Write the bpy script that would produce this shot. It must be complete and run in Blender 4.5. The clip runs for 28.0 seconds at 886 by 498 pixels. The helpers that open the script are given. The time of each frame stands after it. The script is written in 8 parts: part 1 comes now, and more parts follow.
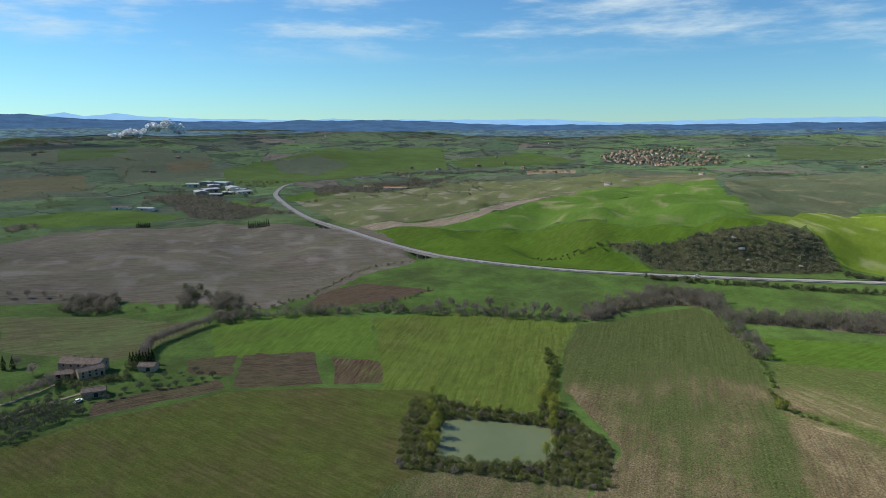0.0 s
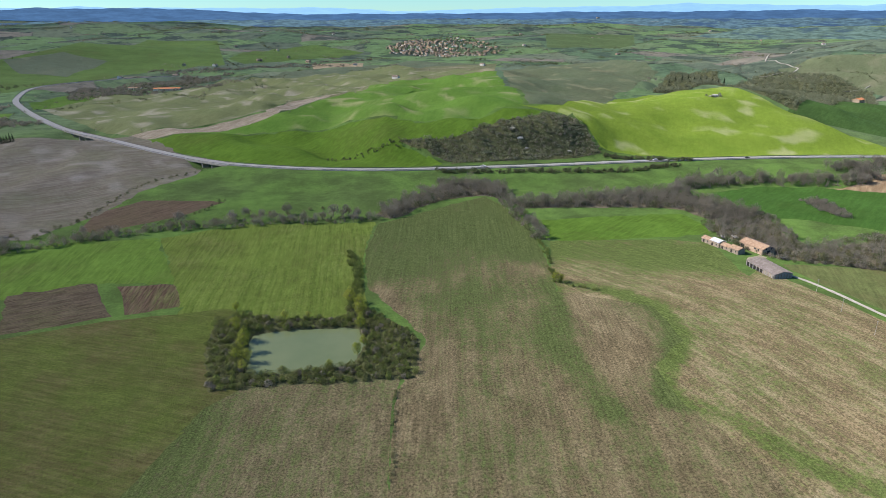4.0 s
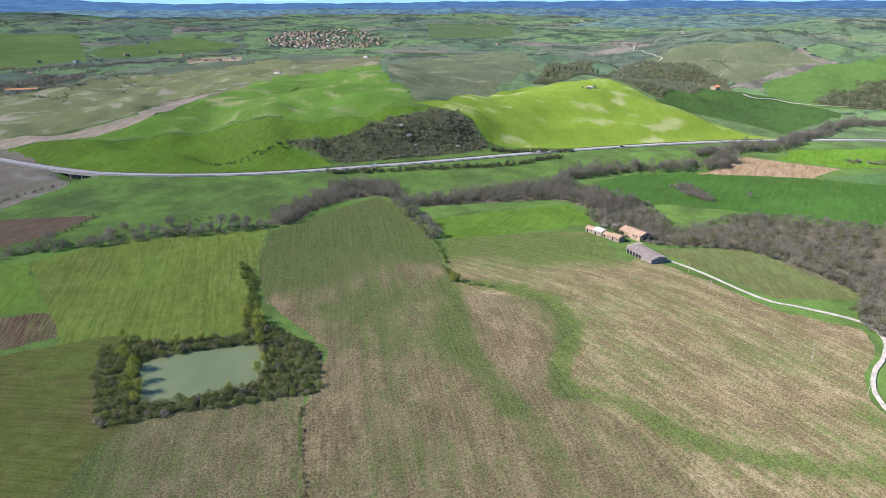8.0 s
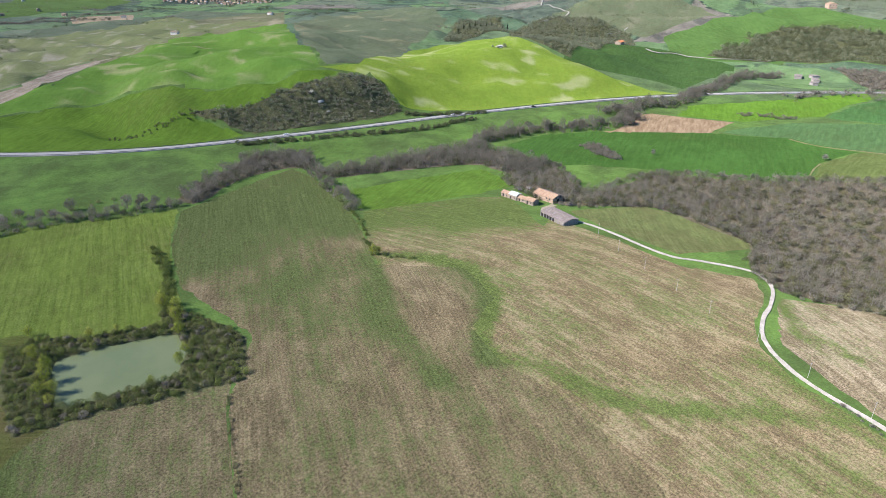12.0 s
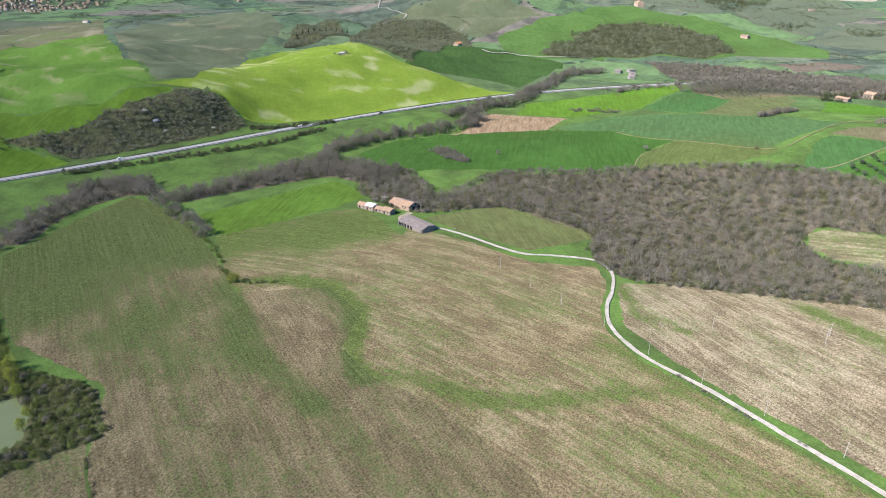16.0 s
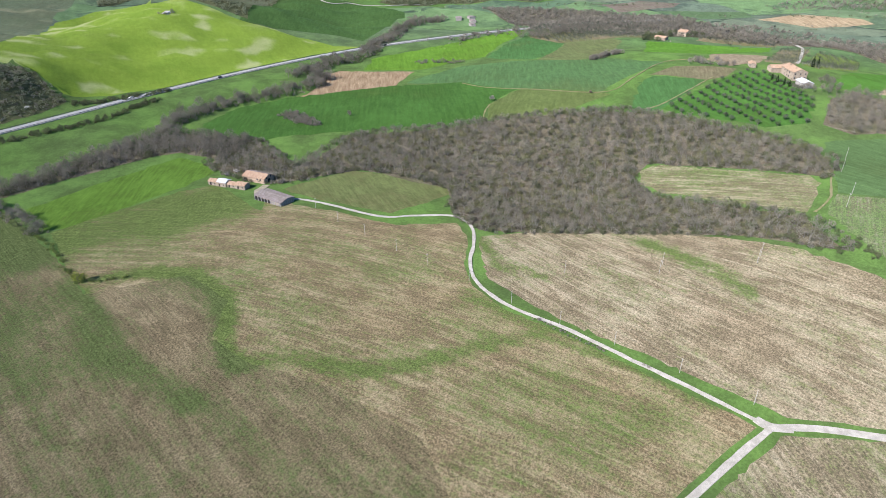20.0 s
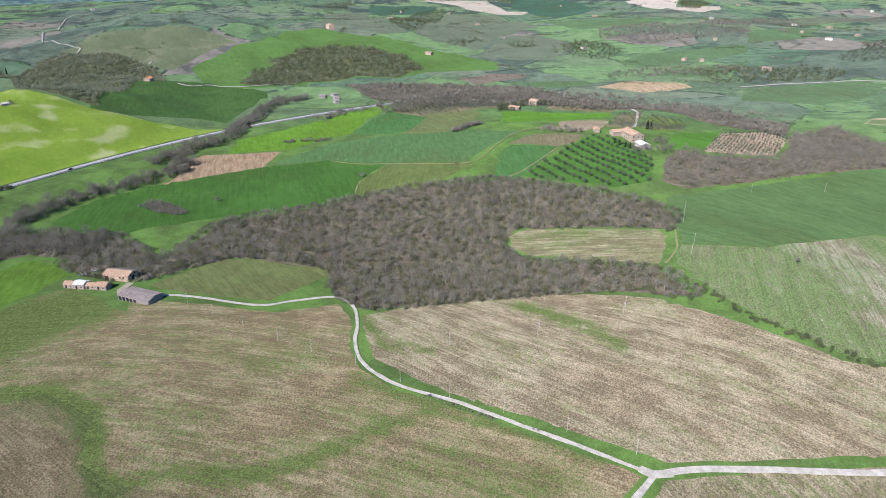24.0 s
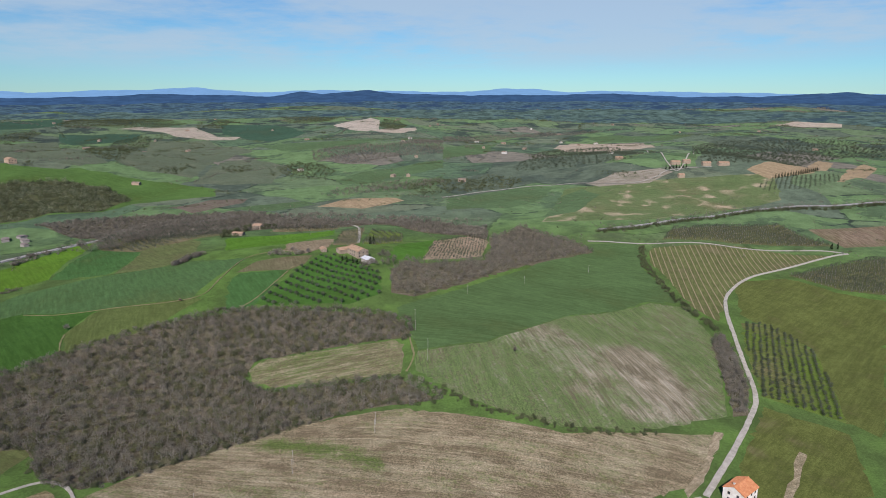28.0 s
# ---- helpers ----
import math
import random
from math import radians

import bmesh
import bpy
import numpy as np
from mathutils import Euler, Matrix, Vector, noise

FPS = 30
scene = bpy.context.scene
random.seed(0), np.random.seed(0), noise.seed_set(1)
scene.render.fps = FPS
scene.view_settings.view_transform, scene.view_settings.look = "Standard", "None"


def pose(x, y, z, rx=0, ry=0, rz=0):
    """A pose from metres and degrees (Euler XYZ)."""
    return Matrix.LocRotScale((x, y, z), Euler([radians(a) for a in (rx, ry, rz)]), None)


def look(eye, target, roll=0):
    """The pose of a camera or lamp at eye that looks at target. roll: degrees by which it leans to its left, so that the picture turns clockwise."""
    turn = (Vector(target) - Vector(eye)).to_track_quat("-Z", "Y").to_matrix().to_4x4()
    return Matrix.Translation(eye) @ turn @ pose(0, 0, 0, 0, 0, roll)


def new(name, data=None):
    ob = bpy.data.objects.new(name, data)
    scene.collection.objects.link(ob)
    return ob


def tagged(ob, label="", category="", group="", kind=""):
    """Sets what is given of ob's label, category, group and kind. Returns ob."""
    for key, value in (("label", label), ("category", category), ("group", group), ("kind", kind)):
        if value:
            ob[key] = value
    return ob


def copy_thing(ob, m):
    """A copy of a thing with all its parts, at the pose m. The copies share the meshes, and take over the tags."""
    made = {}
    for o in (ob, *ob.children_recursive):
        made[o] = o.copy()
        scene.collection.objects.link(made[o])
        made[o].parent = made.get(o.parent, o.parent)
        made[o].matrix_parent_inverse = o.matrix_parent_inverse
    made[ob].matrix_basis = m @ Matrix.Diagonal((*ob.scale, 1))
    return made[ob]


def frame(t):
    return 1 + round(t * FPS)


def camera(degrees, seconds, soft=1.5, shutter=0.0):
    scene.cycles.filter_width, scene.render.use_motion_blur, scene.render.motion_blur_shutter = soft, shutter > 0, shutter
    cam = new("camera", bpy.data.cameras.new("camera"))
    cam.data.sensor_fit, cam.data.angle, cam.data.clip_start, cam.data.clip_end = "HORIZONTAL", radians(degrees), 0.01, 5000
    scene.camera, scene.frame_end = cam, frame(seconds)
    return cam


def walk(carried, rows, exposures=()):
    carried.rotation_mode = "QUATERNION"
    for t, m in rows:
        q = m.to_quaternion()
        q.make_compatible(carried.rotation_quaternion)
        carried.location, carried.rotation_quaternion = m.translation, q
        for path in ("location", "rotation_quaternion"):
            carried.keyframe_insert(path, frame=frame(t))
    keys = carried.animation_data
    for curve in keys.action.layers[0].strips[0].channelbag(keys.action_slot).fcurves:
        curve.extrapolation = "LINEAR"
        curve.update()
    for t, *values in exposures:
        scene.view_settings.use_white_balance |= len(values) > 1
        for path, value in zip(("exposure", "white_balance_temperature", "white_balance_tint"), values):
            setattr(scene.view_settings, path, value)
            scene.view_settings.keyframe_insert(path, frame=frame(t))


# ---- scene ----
EXPOSURE = [(0.0, 0.42, 6700, 13), (2.0, 0.52, 6700, 14), (3.5, 0.68, 6600, 15), (5.5, 1.05, 6300, 17), (8.0, 1.1, 6250, 19), (14.0, 1.06, 6250, 19), (20.5, 0.9, 6050, 17), (23.0, 0.88, 5950, 18), (24.0, 0.79, 5950, 19), (25.0, 0.63, 6000, 20), (26.0, 0.13, 6250, 20), (28.0, -0.02, 6300, 20)]
cam = camera(69.49, 28.0, soft=0.3)
PATH = [
    (0.0, pose(-0.06, 0.00, 124.17, 79.129, 0.000, -0.589)), (0.5, pose(-0.40, -0.10, 123.75, 79.121, 0.000, -2.829)), (1.0, pose(-0.46, -0.24, 124.21, 77.652, 0.000, -5.282)),
    (1.5, pose(-0.28, -0.32, 125.00, 76.051, 0.000, -7.693)), (2.0, pose(-0.28, -0.44, 126.02, 74.559, 0.000, -10.124)), (2.5, pose(-0.34, -0.48, 126.99, 73.044, 0.000, -12.529)),
    (3.0, pose(-0.07, 0.05, 128.11, 71.382, 0.000, -14.899)), (3.5, pose(0.19, 0.41, 127.79, 70.399, 0.000, -17.180)), (5.5, pose(0.45, 0.95, 130.45, 69.250, 0.000, -23.816)),
    (6.0, pose(0.39, 1.04, 131.43, 69.235, 0.000, -25.333)), (6.5, pose(0.13, 0.76, 132.68, 69.206, 0.000, -26.579)), (7.0, pose(0.07, 0.58, 133.79, 69.179, 0.000, -27.491)),
    (7.5, pose(-0.07, 0.94, 134.53, 69.184, 0.000, -28.529)), (8.0, pose(-0.09, 1.06, 135.44, 68.977, 0.000, -29.142)), (8.5, pose(-0.09, 1.26, 136.42, 68.873, 0.000, -29.493)),
    (9.0, pose(-0.13, 1.19, 137.31, 68.210, 0.000, -29.841)), (9.5, pose(0.14, 1.16, 138.46, 66.142, 0.000, -30.124)), (10.0, pose(0.37, 1.24, 139.69, 65.995, 0.000, -30.363)),
    (10.5, pose(0.50, 1.08, 141.06, 65.945, 0.000, -32.154)), (11.0, pose(0.41, 0.82, 142.24, 65.913, 0.000, -35.427)), (11.5, pose(0.36, 0.63, 143.13, 65.619, 0.000, -36.273)),
    (13.5, pose(0.71, 0.60, 147.06, 63.883, 0.000, -40.817)), (14.0, pose(1.24, 0.76, 148.00, 64.703, 0.000, -42.733)), (14.5, pose(1.62, 0.75, 148.93, 65.219, 0.000, -44.628)),
    (15.0, pose(1.53, 0.35, 149.59, 65.898, 0.000, -46.536)), (15.5, pose(1.15, 0.04, 150.71, 65.890, 0.000, -48.536)), (16.0, pose(0.19, -0.15, 152.58, 64.976, 0.000, -50.424)),
    (16.5, pose(-0.19, -0.14, 154.40, 62.905, 0.000, -52.441)), (17.0, pose(-0.57, -0.18, 155.72, 62.759, 0.000, -54.429)), (17.5, pose(-0.97, -0.02, 156.72, 61.098, 0.000, -56.348)),
    (18.0, pose(-0.85, -0.14, 157.81, 60.363, 0.000, -57.879)), (18.5, pose(-0.88, -0.52, 158.80, 59.889, 0.000, -59.344)), (19.0, pose(-0.67, -0.42, 160.08, 59.205, 0.000, -60.872)),
    (19.5, pose(-0.34, -0.35, 161.37, 59.967, 0.000, -62.429)), (20.0, pose(-0.08, -0.47, 162.32, 60.418, 0.000, -64.034)), (20.5, pose(0.14, -0.40, 163.32, 60.387, 0.000, -65.433)),
    (22.5, pose(-0.26, -0.57, 168.08, 65.848, 0.000, -67.120)), (23.0, pose(-0.10, -0.62, 168.68, 65.848, 0.000, -70.090)), (23.5, pose(0.19, -0.46, 168.98, 65.847, 0.000, -73.606)),
    (24.0, pose(0.35, -0.53, 169.80, 66.200, 0.000, -75.938)), (24.5, pose(0.48, -0.69, 171.11, 68.810, 0.000, -78.141)), (25.0, pose(0.68, -0.91, 172.11, 71.693, 0.000, -80.378)),
    (25.5, pose(0.94, -0.98, 172.74, 74.587, 0.000, -82.700)), (26.0, pose(0.87, -1.63, 173.13, 76.267, 0.000, -85.008)), (26.5, pose(0.51, -1.77, 173.80, 76.320, 0.000, -89.753)),
    (27.0, pose(-0.15, -1.20, 174.66, 76.286, 0.000, -95.796)), (27.5, pose(-0.14, -1.05, 175.65, 76.330, 0.000, -99.041)), (28.0, pose(-0.03, -1.08, 176.79, 76.319, 0.000, -100.442))]
walk(cam, PATH, EXPOSURE)

# ---- world, sun, exposure ----
world = bpy.data.worlds.new("world")
scene.world = world
world.use_nodes = True
wn = world.node_tree.nodes
sky = wn.new("ShaderNodeTexSky")
sky.sky_type, sky.sun_disc = "NISHITA", False
SUN_AZ, SUN_EL = 291.0, 38.0
sky.sun_elevation, sky.sun_rotation = radians(SUN_EL), radians(SUN_AZ)
sky.altitude, sky.air_density, sky.dust_density, sky.ozone_density = 400, 1.0, 0.0, 3.0
wn["Background"].inputs["Strength"].default_value = 0.08
tone = wn.new("ShaderNodeMix")
tone.data_type, tone.blend_type = "RGBA", "MULTIPLY"
tone.inputs[0].default_value = 1.0
tone.inputs[7].default_value = (0.50, 0.89, 1.12, 1)
world.node_tree.links.new(sky.outputs[0], tone.inputs[6])
world.node_tree.links.new(tone.outputs[2], wn["Background"].inputs["Color"])
sun = new("sun", bpy.data.lights.new("sun", "SUN"))
sun.data.energy, sun.data.angle, sun.data.color = 4.9, radians(0.5), (1.0, 0.95, 0.86)
toward = Vector((math.sin(radians(SUN_AZ)) * math.cos(radians(SUN_EL)), math.cos(radians(SUN_AZ)) * math.cos(radians(SUN_EL)), math.sin(radians(SUN_EL))))
sun.matrix_world = look(toward * 1000, (0, 0, 0))

# ---- the lie of the land ----
def sstep(a, b, x):
    t = np.clip((x - a) / (b - a), 0, 1)
    return t * t * (3 - 2 * t)


HILLS = [  # centre, height, half widths, turn, power: the hills and hollows of the plan
    (552, 592, 39, 195, 117, 10, 2), (276, 640, 35, 146, 127, 0, 4), (78, 806, 21, 247, 169, 0, 2), (429, 936, 29, 286, 208, 20, 2),
    (572, 0, 29, 195, 195, 0, 2), (325, -98, 17, 117, 104, 0, 2), (364, 104, -13, 78, 117, 0, 2), (195, 195, 5, 91, 78, 0, 2),
    (-455, 546, 9, 247, 117, 10, 2), (832, 1170, 31, 390, 260, 0, 2), (1500, 700, 52, 470, 330, -20, 3), (1235, 988, 44, 286, 195, 30, 2),
    (1950, -195, 39, 390, 338, 0, 2), (1170, -728, 55, 338, 260, 30, 2), (806, -429, 10, 208, 156, 0, 2), (-520, 2210, 52, 546, 312, 10, 2),
    (-1430, 1950, 46, 546, 338, 0, 2), (1495, 3250, 32, 494, 286, 0, 2), (2730, 1430, 46, 600, 420, 0, 2), (2990, -130, 58, 546, 312, 0, 2)]


def vnoise(x, y, seed=0):
    """Smooth lattice noise, -1 to 1, one bump a unit."""
    ix, iy = np.floor(x), np.floor(y)
    u, v = x - ix, y - iy
    u, v = u * u * u * (u * (6 * u - 15) + 10), v * v * v * (v * (6 * v - 15) + 10)

    def at(i, j):
        q = np.sin(i * 127.1 + j * 311.7 + seed * 74.7) * 43758.5453
        return 2 * (q - np.floor(q)) - 1
    return (at(ix, iy) * (1 - u) + at(ix + 1, iy) * u) * (1 - v) + (at(ix, iy + 1) * (1 - u) + at(ix + 1, iy + 1) * u) * v


def crests(x, y):
    """The tops of the small mounds, where the clay shows."""
    return 0.30 * vnoise(x / 38 + 0.25 * y / 38, y / 60, 3) + 0.85 * vnoise(x / 13 + 0.2 * y / 13, y / 17, 5)


def lumps(x, y):
    """The soft mounds of the clay hills, -1 to 1."""
    return 0.75 * vnoise(x / 40 + 0.3 * y / 40, y / 75, 3) + 0.3 * vnoise(x / 24, y / 36, 11) + 0.06 * crests(x, y)


def height(x, y):
    x, y = np.asarray(x, float), np.asarray(y, float)
    z = np.zeros(np.broadcast(x, y).shape)
    for cx, cy, a, sx, sy, turn, p in HILLS:
        c, s = math.cos(math.radians(turn)), math.sin(math.radians(turn))
        u, v = ((x - cx) * c + (y - cy) * s) / sx, ((y - cy) * c - (x - cx) * s) / sy
        z = z + a * np.exp(-(u * u + v * v) ** (p / 2))
    r = np.hypot(x, y)
    near = sstep(200, 650, r)
    z = z + near * (2.2 * np.sin(x / 47 + 1.3 * np.sin(y / 61)) * np.sin(y / 39 + 0.8) + 1.2 * np.sin(x / 23 + y / 31))
    z = z + 9.0 * lumps(x, y) * sstep(470, 600, y + 0.25 * np.maximum(x - 250, 0)) * (1 - sstep(1500, 2100, r)) * (0.4 + 0.6 * sstep(-60, 60, x))
    cut = np.exp(-(((x - 245) / 95) ** 4 + ((y - 534) / 30) ** 4))
    z = z - cut * (7.0 * (1 - np.abs(vnoise(x / 15 + 0.2 * y / 15, y / 60, 7))) - 3.5 + 1.5 * vnoise(x / 9, y / 9, 9))
    far = sstep(1100, 2600, r)
    z = z + far * (16 * np.sin(x / 290 + 0.9 * np.sin(y / 410)) * np.cos(y / 260 + 0.7 * np.sin(x / 350)) + 12 * np.sin(x / 610 + y / 480 + 1.0) + 7 * np.sin(x / 118 + 2) * np.sin(y / 131))
    z = z + sstep(2400, 4700, r) * 85
    d, hz = road_near(x, y)
    k = 1 - sstep(9, 55, d)
    return z * (1 - k) + hz * k


HIGHWAY = [(-78, 1528), (-222, 1462), (-303, 1361), (-295, 1182), (-256, 1044), (-176, 850), (-116, 753), (-42, 638), (14, 576), (108, 524), (237, 493), (389, 468), (520, 436),
           (624, 395), (715, 341), (793, 283), (860, 222), (915, 165), (960, 110)]


def smooth_line(pts, step):
    """Points every few metres along a smooth line through the given ones."""
    p = np.array([pts[0], *pts, pts[-1]], float)
    out = []
    for a, b, c, d in zip(p, p[1:], p[2:], p[3:]):
        n = max(2, int(np.hypot(*(c - b)) / step))
        t = np.arange(n)[:, None] / n
        out.append(0.5 * (2 * b + (c - a) * t + (2 * a - 5 * b + 4 * c - d) * t * t + (3 * b - a - 3 * c + d) * t ** 3))
    return np.vstack([*out, p[-1:]])


ROAD_LINE = smooth_line(HIGHWAY, 12)
ROAD_Z = np.full(len(ROAD_LINE), 5.0)


def road_near(x, y):
    """How far the highway is, and its height there."""
    shape = np.broadcast(x, y).shape
    q = np.stack([np.broadcast_to(x, shape).ravel(), np.broadcast_to(y, shape).ravel()], 1)
    best, z = np.full(len(q), 1e9), np.full(len(q), 5.0)
    near = (q[:, 0] > -500) & (q[:, 0] < 1650) & (q[:, 1] > -450) & (q[:, 1] < 1700)
    a, b = ROAD_LINE[:-1], ROAD_LINE[1:]
    for k in np.array_split(np.nonzero(near)[0], max(1, near.sum() // 4000)):
        if not len(k):
            continue
        e = b - a
        t = np.clip(((q[k, None] - a) * e).sum(2) / (e * e).sum(1), 0, 1)
        d = np.hypot(*np.moveaxis(a + t[..., None] * e - q[k, None], 2, 0))
        i = d.argmin(1)
        best[k], z[k] = d[np.arange(len(k)), i], ROAD_Z[i]
    return best.reshape(shape), z.reshape(shape)


POND_LINE = [(2, 257), (21, 257), (48, 250), (47, 233), (39, 218), (17, 221), (-1, 224), (0, 243)]


def ground_z(x, y):
    """The land with the pond's hollow and the two dips that the highway bridges."""
    x, y = np.asarray(x, float), np.asarray(y, float)
    z = height(x, y)
    if ((np.abs(x - 22) < 60) & (np.abs(y - 240) < 60)).any():
        z = z - 2.6 * np.where(inside(POND_LINE, x, y), sstep(-0.5, 3.0, line_dist(POND_LINE + POND_LINE[:1], x, y)), 0)
    for bx, by, r, dz in ((-12, 598, 17, 5.5), (-139, 787, 30, 6.5)):
        z = z - dz * np.exp(-(((x - bx) ** 2 + (y - by) ** 2) / r ** 2) ** 2)
    return z


def gz(x, y):
    return float(ground_z(x, y))


def inside(poly, x, y):
    """Which of the points lie in the outline."""
    x, y = np.asarray(x, float), np.asarray(y, float)
    hit = np.zeros(x.shape, bool)
    p = np.asarray(poly, float)
    for (ax, ay), (bx, by) in zip(p, np.roll(p, -1, 0)):
        if ay != by:
            hit ^= ((ay > y) != (by > y)) & (x < (bx - ax) * (y - ay) / (by - ay) + ax)
    return hit


def line_dist(line, x, y):
    p = np.asarray(line, float)
    d = np.full(np.shape(x), 1e9)
    for a, b in zip(p, p[1:]):
        e = b - a
        t = np.clip(((x - a[0]) * e[0] + (y - a[1]) * e[1]) / max(e @ e, 1e-9), 0, 1)
        d = np.minimum(d, np.hypot(x - a[0] - t * e[0], y - a[1] - t * e[1]))
    return d


# ---- materials ----
def material(name, rough=0.9):
    m = bpy.data.materials.new(name)
    m.use_nodes = True
    b = m.node_tree.nodes["Principled BSDF"]
    b.inputs["Roughness"].default_value = rough
    b.inputs["Specular IOR Level"].default_value = 0.02 if rough > 0.75 else 0.2
    b.inputs["Diffuse Roughness"].default_value = 0.65 if rough > 0.75 else 0.0
    return m, m.node_tree.nodes, m.node_tree.links, b


def vmath(n, l, op, a, b=None, c=None):
    v = n.new("ShaderNodeMath")
    v.operation = op
    for i, q in enumerate((a, b, c)):
        if q is None:
            continue
        if isinstance(q, (int, float)):
            v.inputs[i].default_value = q
        else:
            l.new(q, v.inputs[i])
    return v.outputs[0]


def blend(n, l, fac, a, b, mode="MIX"):
    v = n.new("ShaderNodeMix")
    v.data_type, v.blend_type = "RGBA", mode
    for i, q in ((0, fac), (6, a), (7, b)):
        if isinstance(q, (int, float)):
            v.inputs[i].default_value = q
        elif isinstance(q, tuple):
            v.inputs[i].default_value = (*q, 1)
        else:
            l.new(q, v.inputs[i])
    return v.outputs[2]


def ramp(n, l, x, lo, hi):
    v = n.new("ShaderNodeMapRange")
    v.interpolation_type = "SMOOTHSTEP"
    l.new(x, v.inputs[0])
    v.inputs[1].default_value, v.inputs[2].default_value = lo, hi
    return v.outputs[0]


def place(n, l, turn=0.0, scale=(1, 1, 1)):
    """World position, turned about z and scaled."""
    g = n.new("ShaderNodeNewGeometry")
    m = n.new("ShaderNodeMapping")
    m.inputs["Rotation"].default_value = (0, 0, radians(turn))
    m2 = n.new("ShaderNodeMapping")
    m2.inputs["Scale"].default_value = scale
    l.new(g.outputs["Position"], m.inputs[0])
    l.new(m.outputs[0], m2.inputs[0])
    return m2.outputs[0]


def grain(n, l, co, scale, detail=4.0, rough=0.6):
    t = n.new("ShaderNodeTexNoise")
    t.inputs["Scale"].default_value, t.inputs["Detail"].default_value, t.inputs["Roughness"].default_value = scale, detail, rough
    l.new(co, t.inputs["Vector"])
    return t.outputs["Fac"]


def relief(n, l, b, h, strength, dist):
    v = n.new("ShaderNodeBump")
    v.inputs["Strength"].default_value, v.inputs["Distance"].default_value = strength, dist
    l.new(h, v.inputs["Height"])
    l.new(v.outputs[0], b.inputs["Normal"])


